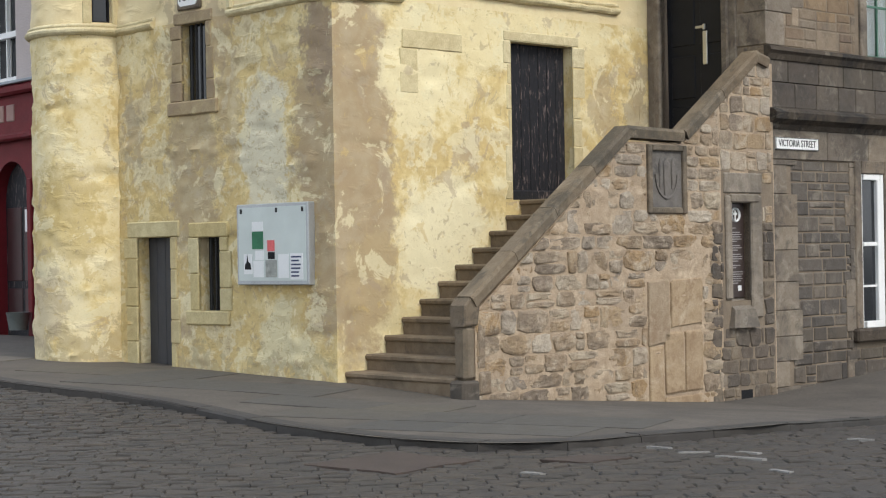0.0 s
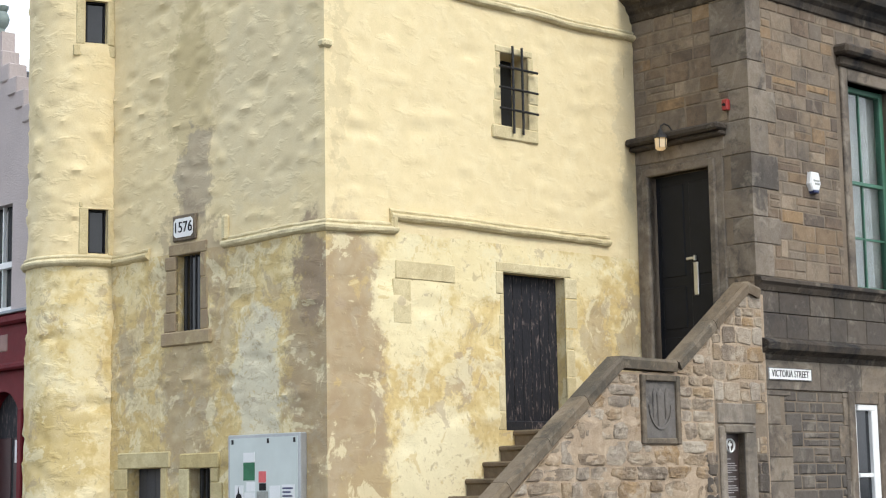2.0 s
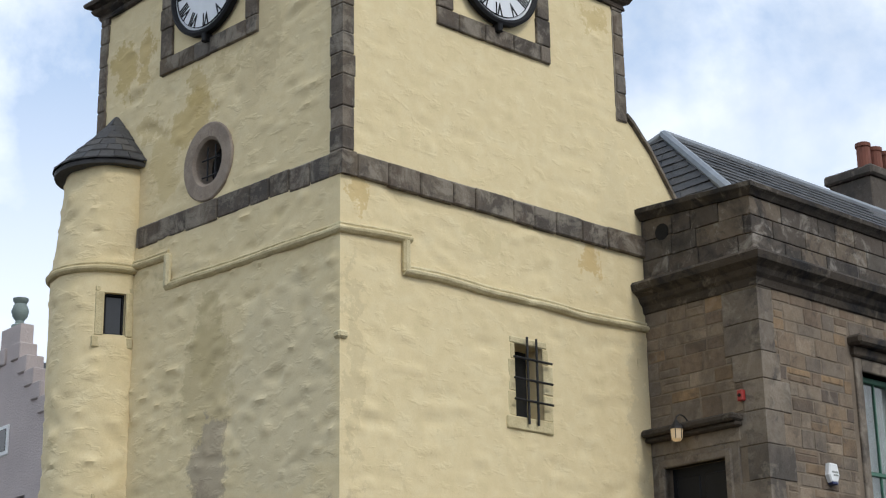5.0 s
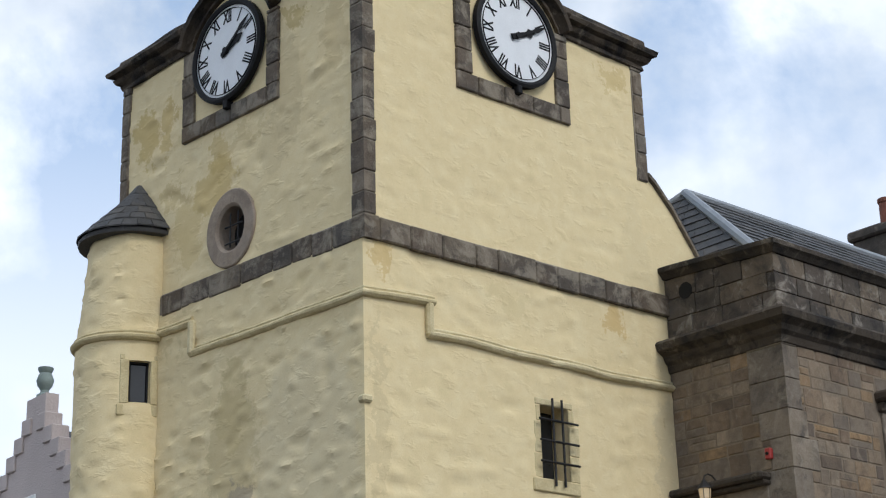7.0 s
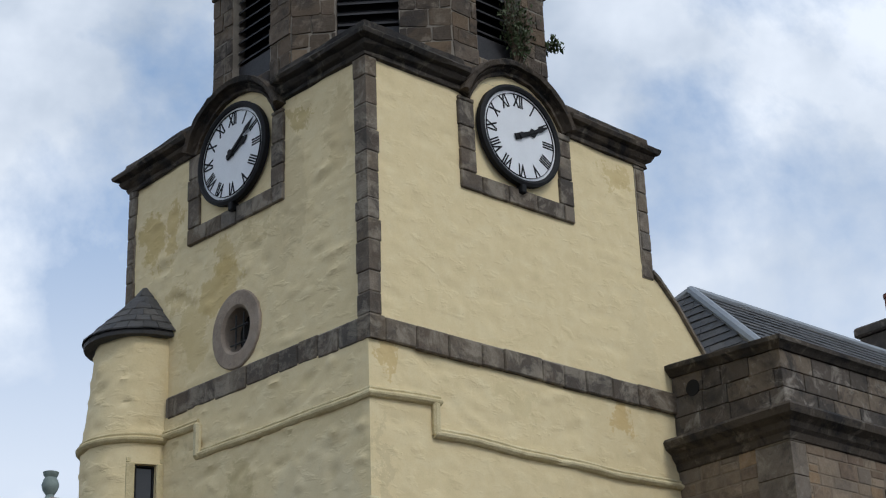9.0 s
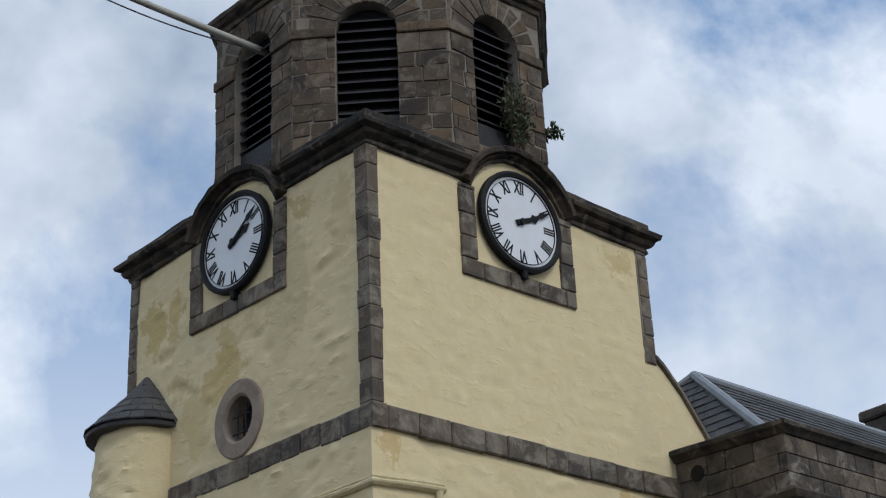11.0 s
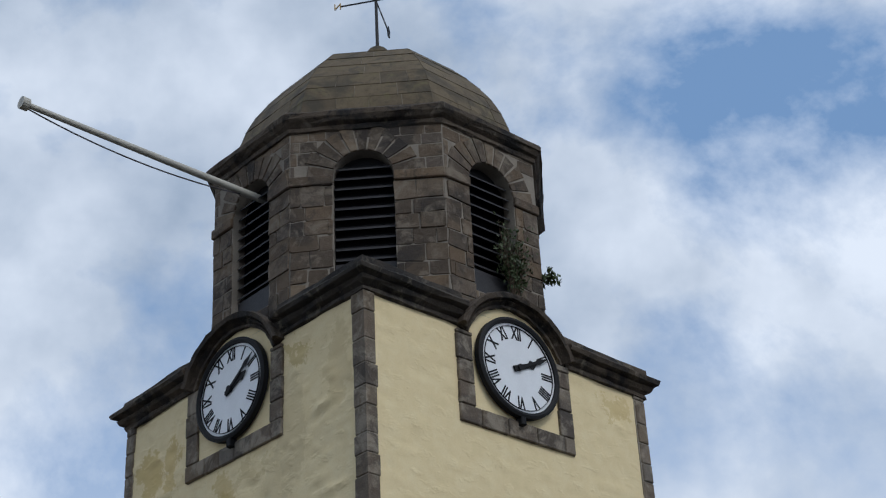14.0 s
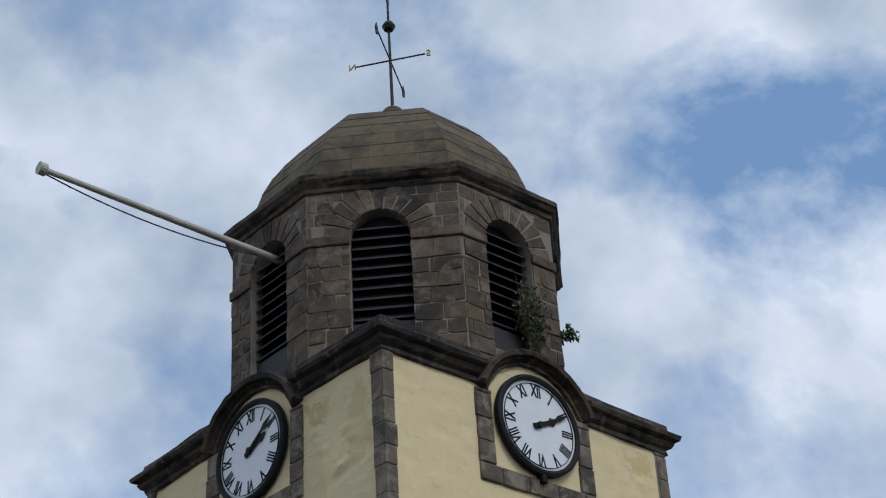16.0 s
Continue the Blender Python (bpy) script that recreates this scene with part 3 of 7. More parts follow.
    def mesh(self, name, material, smooth=False, tidy=True):
        me = bpy.data.meshes.new(name)
        me.from_pydata(self.v, [], self.f)
        if tidy:
            bm = bmesh.new()
            bm.from_mesh(me)
            if self.weld:
                bmesh.ops.remove_doubles(bm, verts=bm.verts, dist=0.0005)
            bmesh.ops.recalc_face_normals(bm, faces=bm.faces)
            bm.to_mesh(me)
            bm.free()
        me.materials.append(material)
        if smooth:
            me.shade_smooth()
            me.set_sharp_from_angle(angle=radians(38))
        me.update()
        return me


def part(name, mb, material, parent=None, label="", m=None, smooth=False, tidy=True):
    """Links a mesh as one object under a thing or a part."""
    ob = new(name, mb.mesh(name, material, smooth, tidy) if isinstance(mb, MB) else mb)
    if not isinstance(mb, MB) and not ob.data.materials:
        ob.data.materials.append(material)
    if parent is not None:
        ob.parent = parent
    if m is not None:
        ob.matrix_basis = m
    return tagged(ob, label)


def thing(name, m, label, category, group="", kind=""):
    ob = new(name)
    ob.empty_display_size = 0.2
    ob.matrix_basis = m
    return tagged(ob, label, category, group, kind)


def lettering(text, size, depth=0.004, bold=0.0):
    """A mesh of flat letters in Blender's own font, in x and z, centred, with its face to -y."""
    cu = bpy.data.curves.new("text", "FONT")
    cu.body, cu.size, cu.extrude, cu.align_x, cu.align_y, cu.offset = text, size, depth, "CENTER", "CENTER", bold
    tmp = bpy.data.objects.new("text", cu)
    scene.collection.objects.link(tmp)
    bpy.context.view_layer.update()
    me = bpy.data.meshes.new_from_object(tmp.evaluated_get(bpy.context.evaluated_depsgraph_get()))
    bpy.data.objects.remove(tmp)
    me.transform(pose(0, 0, 0, 90))
    return me


def lumpy_wall(xs, zs, holes, step, lump, depth=0.35, seed=0.0, top=None):
    """A harled wall in x and z with openings and their reveals; its face lies about y = 0 and is uneven by lump."""
    def lines(a, b, cuts):
        cuts = sorted({a, b, *(c for c in cuts if a < c < b)})
        out = []
        for p, q in zip(cuts, cuts[1:]):
            k = max(1, round((q - p) / step))
            out += [p + (q - p) * i / k for i in range(k)]
        return out + [b]

    X = lines(*xs, [h[i] for h in holes for i in (0, 1)])
    Z = lines(*zs, [h[i] for h in holes for i in (2, 3)])
    mb, at = MB(), {}

    def ht(x, z):
        near = min([max(h[0] - x, x - h[1], h[2] - z, z - h[3], 0) for h in holes] + [x - xs[0], xs[1] - x], default=1)
        k = min(1.0, max(0.0, near) / 0.15)
        p = Vector((x * 1.0 + seed, seed, z))
        return k * lump * (noise.noise(p * 1.1) * 0.55 + max(0.0, noise.noise(Vector((p.x, p.y, p.z * 2.0)) * 2.1) - 0.26) * 2.4 - max(0.0, noise.noise(Vector((p.x + 9, p.y, p.z * 2.2)) * 3.1) - 0.30) * 2.4 + noise.noise(p * 7.0) * 0.12)

    def vert(i, j):
        if (i, j) not in at:
            x, z = X[i], Z[j]
            if top:
                z = min(z, top(x))
            at[i, j] = len(mb.v)
            mb.v.append((x, ht(x, z), z))
        return at[i, j]

    for i in range(len(X) - 1):
        for j in range(len(Z) - 1):
            cx, cz = (X[i] + X[i + 1]) / 2, (Z[j] + Z[j + 1]) / 2
            if any(h[0] < cx < h[1] and h[2] < cz < h[3] for h in holes):
                continue
            if top and Z[j] >= max(top(X[i]), top(X[i + 1])):
                continue
            mb.f.append((vert(i, j), vert(i + 1, j), vert(i + 1, j + 1), vert(i, j + 1)))
    for x0, x1, z0, z1 in holes:
        ring = [(x0, z0), (x1, z0), (x1, z1), (x0, z1)]
        for (a, b), (c, d) in zip(ring, ring[1:] + ring[:1]):
            mb.add([(a, 0, b), (c, 0, d), (c, depth, d), (a, depth, b)], [(0, 3, 2, 1)])
    mb.weld = True
    return mb


# ---- stones ----
def clip(poly, a, b, c):
    """The part of a convex shape where a*x + b*z <= c."""
    out = []
    for p, q in zip(poly, poly[1:] + poly[:1]):
        dp, dq = a * p[0] + b * p[1] - c, a * q[0] + b * q[1] - c
        if dp <= 0:
            out.append(p)
        if dp * dq < 0:
            k = dp / (dp - dq)
            out.append((p[0] + (q[0] - p[0]) * k, p[1] + (q[1] - p[1]) * k))
    return out


def pack(rng, x0, x1, z0, z1, hs, ws, split=0.25):
    """Rectangles of a wall in uneven courses; some are split in two one above the other."""
    out, z = [], z0
    while z < z1 - 0.04:
        h = min(rng.uniform(*hs), z1 - z)
        if z1 - z - h < hs[0] * 0.6:
            h = z1 - z
        x = x0 - rng.uniform(0, ws[0])
        while x < x1:
            w = rng.uniform(*ws)
            a, b = max(x, x0), min(x + w, x1)
            if x1 - b < ws[0] * 0.5:
                b = x1
            if b - a > 0.04:
                if rng.random() < split and h > hs[0] * 1.3:
                    k = rng.uniform(0.4, 0.6)
                    out += [(a, b, z, z + h * k), (a, b, z + h * k, z + h)]
                else:
                    out.append((a, b, z, z + h))
            x = x + w if b < x1 else x1
        z += h
    return out


def around(rects, holes, least=0.07):
    """Cuts rectangles back to the sides of openings."""
    out = []
    for r in rects:
        todo = [r]
        for h in holes:
            nxt = []
            for a, b, c, d in todo:
                if b <= h[0] or a >= h[1] or d <= h[2] or c >= h[3]:
                    nxt.append((a, b, c, d))
                    continue
                nxt += [(a, h[0], c, d), (h[1], b, c, d), (max(a, h[0]), min(b, h[1]), c, h[2]), (max(a, h[0]), min(b, h[1]), h[3], d)]
            todo = [q for q in nxt if q[1] - q[0] > least and q[3] - q[2] > least]
        out += todo
    return out


def outline(rng, r, joint, rough):
    """An uneven outline with cut corners for a stone that fills a rectangle."""
    a, b, c, d = r[0] + joint, r[1] - joint, r[2] + joint, r[3] - joint
    w, h = b - a, d - c
    k = min(w, h) * (0.15 if rough > 0.5 else 0.06)
    j = lambda s: rng.uniform(-s, s) * rough  # noqa: E731
    e = min(w, h) * 0.15
    if rough > 0.8:
        pts = []
        for i in range(13):
            t = 2 * math.pi * (i + rng.uniform(-0.35, 0.35)) / 13
            q = max(abs(math.cos(t)), abs(math.sin(t))) ** 0.86
            k = rng.uniform(0.93, 1.09) / q
            pts.append(((a + b) / 2 + w / 2 * math.cos(t) * k, (c + d) / 2 + h / 2 * math.sin(t) * k))
        return pts
    pts = [(a + k, c), (b - k, c), (b, c + k), (b, d - k), (b - k, d), (a + k, d), (a, d - k), (a, c + k)]
    return [(x + j(e), z + j(e)) for x, z in pts]


def boulder(rng, poly, y, out):
    """A rough stone: its broken face is hacked and uneven and rounds off into the mortar."""
    n = len(poly)
    cx, cz = sum(p[0] for p in poly) / n, sum(p[1] for p in poly) / n
    tx, tz = rng.uniform(-0.12, 0.12), rng.uniform(-0.16, 0.10)
    mb = MB()
    rings = ((1.0, 0.03), (1.0, 0.004), (0.90, -out * 0.75), (0.66, -out), (0.36, -out * 1.08))
    for k, dy in rings:
        for x, z in poly:
            px, pz = cx + (x - cx) * k, cz + (z - cz) * k
            hack = 0.0 if dy > 0 else 0.020 * noise.noise(Vector((px, out * 40, pz)) * 7.0) + 0.012 * noise.noise(Vector((px, out * 90, pz)) * 16.0) + tx * (px - cx) * 0.5 + tz * (pz - cz) * 0.5
            mb.v.append((px, y + dy + hack, pz))
    mb.v.append((cx, y - out * 1.05, cz))
    m = len(rings) - 1
    mb.f = [(r * n + i, r * n + (i + 1) % n, (r + 1) * n + (i + 1) % n, (r + 1) * n + i) for r in range(m) for i in range(n)] + [(m * n + i, m * n + (i + 1) % n, (m + 1) * n) for i in range(n)]
    return mb


def masonry(rng, rects, material, parent, name, joint=0.008, rough=0.0, proud=(0.01, 0.03), m=None, limit=None, most=300, y=0.0):
    """Each stone a piece of its own with cut edges, standing a little out of the mortar."""
    n = 0
    for r in rects:
        poly = outline(rng, r, joint, rough)
        if limit:
            poly = limit(poly)
        if len(poly) < 3:
            continue
        xs, zs = [p[0] for p in poly], [p[1] for p in poly]
        if max(xs) - min(xs) < 0.05 or max(zs) - min(zs) < 0.04:
            continue
        out = rng.uniform(*proud)
        if rough > 0.8:
            mb = boulder(rng, poly, y, out)
        else:
            mb = MB().prism(poly, y - out, y + 0.03, inset=min(out * 0.8 + 0.004, 0.02))
        part(name, mb, material, parent, m=m)
        n += 1
    return n


# ---- ground ----
def lie(s, n):
    """The height of the pavement at a place of the plan T."""
    base = float(np.interp(s, [-40, -4, 0, 4.6, 6, 8.6, 14, 40], [0, -0.03, -0.1, -0.46, -0.44, -0.28, 0.1, 0.9]))
    return base + 0.045 * min(max(n + 2.2, 0), 2.2) + 0.025 * min(max(n, 0), 14)


KERB = [(-2.3, 40.0), (-2.9, 14.0), (-3.1, 6.0), (-3.3, 2.3), (-3.12, 0.2), (-3.08, -0.9), (-3.15, -2.0), (-3.44, -3.3), (-3.56, -4.4), (-3.55, -5.15), (-3.3, -5.93), (-2.69, -6.36),
        (-1.8, -6.46), (-0.8, -6.6), (0.2, -6.6), (1.81, -6.11), (4.2, -5.4), (9.0, -4.4), (16.0, -4.1), (40.0, -4.0)]
DROP = 0.075


def smooth_line(pts, k=6):
    out = []
    for i in range(len(pts) - 1):
        p = [Vector(pts[max(0, min(len(pts) - 1, i + d))]) for d in (-1, 0, 1, 2)]
        for j in range(k):
            t = j / k
            out.append(0.5 * (2 * p[1] + (p[2] - p[0]) * t + (2 * p[0] - 5 * p[1] + 4 * p[2] - p[3]) * t * t + (3 * p[1] - p[0] - 3 * p[2] + p[3]) * t ** 3))
    return out + [Vector(pts[-1])]


KERB_LINE = smooth_line(KERB)
WALK_AREA = np.array([(p.x, p.y) for p in KERB_LINE] + [(40, 40)])


def on_walk(x, y):
    """Whether places lie on the pavement's side of the kerb."""
    x, y = np.asarray(x, float), np.asarray(y, float)
    inside = np.zeros(x.shape, bool)
    for (ax, ay), (bx, by) in zip(WALK_AREA, np.roll(WALK_AREA, -1, 0)):
        cross = (ay > y) != (by > y)
        inside ^= cross & (x < (bx - ax) * (y - ay) / (by - ay + 1e-12) + ax)
    return inside


def span(stops):
    return [a + (b - a) * i / k for a, b, k in stops for i in range(k)] + [stops[-1][1]]


gx = span([(-1500, -200, 4), (-200, -40, 6), (-40, 40, 60), (40, 200, 6), (200, 1500, 4)])
mb = MB()
mb.v = [(x, y, lie(max(-40, min(40, x)), max(-40, min(40, y))) - DROP - 0.05) for x in gx for y in gx]
k = len(gx)
mb.f = [(i * k + j, (i + 1) * k + j, (i + 1) * k + j + 1, i * k + j + 1) for i in range(k - 1) for j in range(k - 1)]
tagged(part("ground", mb, M_ROADBED, m=T, tidy=False), "dark gritty bed of the cobbled street", "ground", kind="structure")

# pavement: a sheet from the kerb to the houses
mb, rows_ = MB(), 26
for p in KERB_LINE:
    e = Vector((p.x + 14, p.y)) if p.y > 0 else Vector((max(p.x, 2) * 0.7 + 4.0, 1.5))
    for j in range(rows_):
        q = p.lerp(e, (j / (rows_ - 1)) ** 1.3)
        mb.v.append((q.x, q.y, lie(q.x, q.y) - 0.006))
mb.f = [(i * rows_ + j, (i + 1) * rows_ + j, (i + 1) * rows_ + j + 1, i * rows_ + j + 1) for i in range(len(KERB_LINE) - 1) for j in range(rows_ - 1)]
pavement = tagged(part("pavement", mb, M_ASPHALT, m=T), "worn grey-brown pavement round the street corner", "pavement", kind="structure")

# ---- the tower ----
tower = thing("clock_tower", T, "old yellow limewashed clock tower with a grey stone belfry", "tower")
DOOR_T, WIN_T = (3.05, 4.27, 2.27, 4.42), (3.08, 3.63, 6.46, 7.50)
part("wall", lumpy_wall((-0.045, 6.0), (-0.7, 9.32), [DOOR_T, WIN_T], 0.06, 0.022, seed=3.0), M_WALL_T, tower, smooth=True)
part("wall", lumpy_wall((0, 5.68), (9.32, 13.62), [], 0.07, 0.016, seed=8.0), M_WALL_T, tower, smooth=True)
part("wall", MB().prism([(5.68, 9.2), (5.68, 11.53), (5.8, 11.45), (6.2, 11.07), (6.72, 10.42), (7.0, 10.07), (7.0, 9.2)], 0.0, 0.5), M_WALL_T, tower, "sloping yellow shoulder of the wall")
mb = MB()
for (a, b), (c, d) in zip([(5.68, 11.55), (5.82, 11.46), (6.2, 11.09), (6.72, 10.43)], [(5.82, 11.46), (6.2, 11.09), (6.72, 10.43), (7.05, 10.02)]):
    mb.add([(a, -0.06, b), (c, -0.06, d), (c, 0.5, d), (a, 0.5, b), (a, -0.06, b + 0.07), (c, -0.06, d + 0.07), (c, 0.5, d + 0.07), (a, 0.5, b + 0.07)],
           [(0, 1, 2, 3), (4, 5, 6, 7), (0, 1, 5, 4), (2, 3, 7, 6), (0, 3, 7, 4), (1, 2, 6, 5)])
part("skew_coping", mb, M_GREY, tower)
DOOR_L, WIN_L, WIN_D, OVAL = (-4.14, -3.38, 0.0, 1.85), (-2.76, -2.31, 0.85, 1.83), (-3.06, -2.53, 3.67, 4.71), (-3.21, -2.49, 9.88, 10.60)
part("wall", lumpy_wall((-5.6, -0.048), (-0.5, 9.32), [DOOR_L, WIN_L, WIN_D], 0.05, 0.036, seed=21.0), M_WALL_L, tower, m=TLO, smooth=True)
part("wall", lumpy_wall((-5.68, 0), (9.32, 13.62), [OVAL], 0.055, 0.030, seed=27.0), M_WALL_L, tower, m=TL, smooth=True)
mb = MB()
for p, q in ((FOOT[1], FOOT[2]), (FOOT[2], FOOT[3])):
    mb.add([(p.x, p.y, -0.6), (q.x, q.y, -0.6), (q.x, q.y, 13.62), (p.x, p.y, 13.62)], [(0, 1, 2, 3)])
part("wall", mb, M_WALL_T, tower)
part("roof_deck", MB().add([(p.x, p.y, 13.86) for p in FOOT], [(0, 1, 2, 3)]), M_LEAD, tower)


def on_l(x, y=0.0):
    """A place of the wall L, in T."""
    p = TL @ Vector((x, y, 0))
    return Vector((p.x, p.y))


ROLL = [(0, 0.01), (0.05, 0.02), (0.08, 0.05), (0.085, 0.08), (0.065, 0.105), (0.035, 0.115), (0.045, 0.14), (0.035, 0.16), (0, 0.175)]
wob = random.Random(4)


def worn(path, profile, closed=False, step=0.3, by=0.014):
    """A weathered moulding: a sweep whose edges waver."""
    pts, ring_ = [], list(path) + ([path[0]] if closed else [])
    for a, b in zip(ring_, ring_[1:]):
        a, b = Vector(a), Vector(b)
        k = max(1, round((b - a).length / step))
        pts += [a.lerp(b, i / k) for i in range(k)]
    if not closed:
        pts.append(Vector(path[-1]))
    mb = MB().sweep(pts, profile, closed)
    mb.v = [(x + wob.uniform(-by, by), y + wob.uniform(-by, by), z + wob.uniform(-by, by)) for x, y, z in mb.v]
    return mb


def string_run(path, z, rise=0.0):
    """A roll moulding, a little uneven in height along its length."""
    pts = []
    for a, b in zip(path, path[1:]):
        k = max(1, round((Vector(b) - Vector(a)).length / 0.16))
        pts += [Vector(a).lerp(Vector(b), i / k) for i in range(k)]
    pts.append(Vector(path[-1]))
    mb = MB().sweep(pts, [(o, z + h) for o, h in ROLL])
    kk = len(ROLL)
    for i in range(len(pts)):
        dz, wear = 0.035 * noise.noise(Vector((i * 0.11, z, 3.0))), 0.02 * noise.noise(Vector((i * 0.35, z, 7.0))) - 0.03 * (wob.random() < 0.07)
        for j in range(kk):
            x, y, h = mb.v[i * kk + j]
            k = (h - z) / 0.175
            mb.v[i * kk + j] = (x + wob.uniform(-0.006, 0.006), y - wear * math.sin(math.pi * k), h + dz + wob.uniform(-0.005, 0.005) + rise * max(0.0, x) / 1.1)
    part("string_course", mb, M_STRING, tower)


string_run([on_l(-2.0, -0.03), (-0.03, 0), (1.1, 0)], 4.70, 0.05)
string_run([(1.0, 0), (5.22, 0)], 4.93)
part("string_course", MB().box(1.0, 1.11, -0.08, 0.02, 4.78, 5.0, 0.03), M_STRING, tower)
string_run([on_l(-3.7, -0.03), (-0.03, 0), (1.15, 0)], 8.46, 0.06)
string_run([(1.02, 0), (5.92, 0)], 8.08)
string_run([on_l(-4.62, -0.04), on_l(-3.66, -0.04)], 8.94)
string_run([on_l(-4.62, -0.04), on_l(-3.62, -0.04)], 4.70)
part("string_course", MB().box(1.0, 1.12, -0.085, 0.02, 8.12, 8.6, 0.03), M_STRING, tower)
part("string_course", MB().box(-3.75, -3.63, -0.085, 0.02, 8.5, 9.02, 0.03), M_STRING, tower, m=TLO)
part("string_course", MB().box(-2.05, -1.93, -0.06, 0.02, 4.8, 5.15, 0.03), M_STRING, tower, m=TLO)
part("corner_stone", MB().box(-0.09, 0.07, -0.05, 0.1, 7.06, 7.17, 0.03), M_STRING, tower)

# grey band of blocks
rng = random.Random(11)
band = part("stone_band", MB().sweep([on_l(-4.5), (0, 0), (5.95, 0)], [(0, 9.3), (0.035, 9.3), (0.035, 9.6), (0, 9.64)]), M_DARKMORTAR, tower)


def band_blocks(x0, x1, m):
    x = x0
    while x < x1 - 0.05:
        w = min(rng.uniform(0.38, 0.75), x1 - x)
        if x1 - x - w < 0.2:
            w = x1 - x
        mb = MB().box(x + 0.006, x + w - 0.006, -0.055 - rng.uniform(0, 0.02), 0.02, 9.285 + rng.uniform(-0.012, 0.01), 9.62 + rng.uniform(-0.015, 0.015), 0.018)
        part("block", mb, M_GREY, band, m=m)
        x += w


band_blocks(0.2, 5.95, None)
band_blocks(-4.45, -0.2, TL)
part("block", MB().sweep([on_l(-0.195), (0, 0), (0.195, 0)], [(0, 9.285), (0.06, 9.29), (0.065, 9.6), (0.05, 9.63), (0, 9.64)]), M_GREY, band)

# quoins of the upper storey
quoins = part("quoin_strip", MB().sweep([on_l(-0.2), (0, 0), (0.16, 0)], [(0, 9.63), (0.02, 9.63), (0.02, 13.55), (0, 13.55)]), M_DARKMORTAR, tower)
z = 9.64
while z < 13.5:
    h = min(rng.uniform(0.28, 0.46), 13.53 - z)
    a, b, o = rng.uniform(0.19, 0.23), rng.uniform(0.155, 0.19), rng.uniform(0.03, 0.042)
    part("block", MB().sweep([on_l(-a), (0, 0), (b, 0)], [(0, z + 0.006), (o - 0.01, z + 0.006), (o, z + 0.02), (o, z + h - 0.02), (o - 0.01, z + h - 0.004), (0, z + h - 0.004)]), M_GREY, quoins)
    z += h
for x0, x1, m, zb in ((5.46, 5.69, None, 11.46), (-5.69, -5.5, TL, 10.5)):
    strip = part("quoin_strip", MB().box(x0, x1, -0.015, 0.2, zb, 13.55), M_DARKMORTAR, tower, m=m)
    z = zb
    while z < 13.5:
        h = min(rng.uniform(0.3, 0.5), 13.53 - z)
        part("block", MB().box(x0 + rng.uniform(-0.02, 0.03) * (x0 > 0), x1 + 0.012 + rng.uniform(-0.02, 0.02) * (x0 < 0), -0.03 - rng.uniform(0, 0.012), 0.2, z + 0.005, z + h - 0.005, 0.015), M_GREY, strip)
        z += h

# eaves cornice, broken by the clock gables
EAVES = [(0, 13.52), (0.05, 13.53), (0.055, 13.59), (0.03, 13.605), (0.11, 13.65), (0.15, 13.71), (0.115, 13.735), (0.215, 13.77), (0.245, 13.83), (0.215, 13.87), (0.09, 13.93), (0.08, 14.05), (0.0, 14.07)]


def sag(mb):
    """The cornice lies lower towards the far ends of both street walls."""
    mb.v = [(x, y, z - 0.13 * min(1.0, max(0.0, max(abs(x), abs(y)) - 2.0) / 3.4)) for x, y, z in mb.v]
    return mb



CLK_T, CLK_L = (2.87, 13.10), (-2.90, 13.06)
part("cornice", sag(worn([(CLK_T[0] + 1.06, 0), FOOT[1], FOOT[2], FOOT[3], on_l(CLK_L[0] - 1.06)], EAVES)), M_CORNICE, tower)
part("cornice", sag(worn([on_l(CLK_L[0] + 1.06), (0, 0), (CLK_T[0] - 1.06, 0)], EAVES)), M_CORNICE, tower)


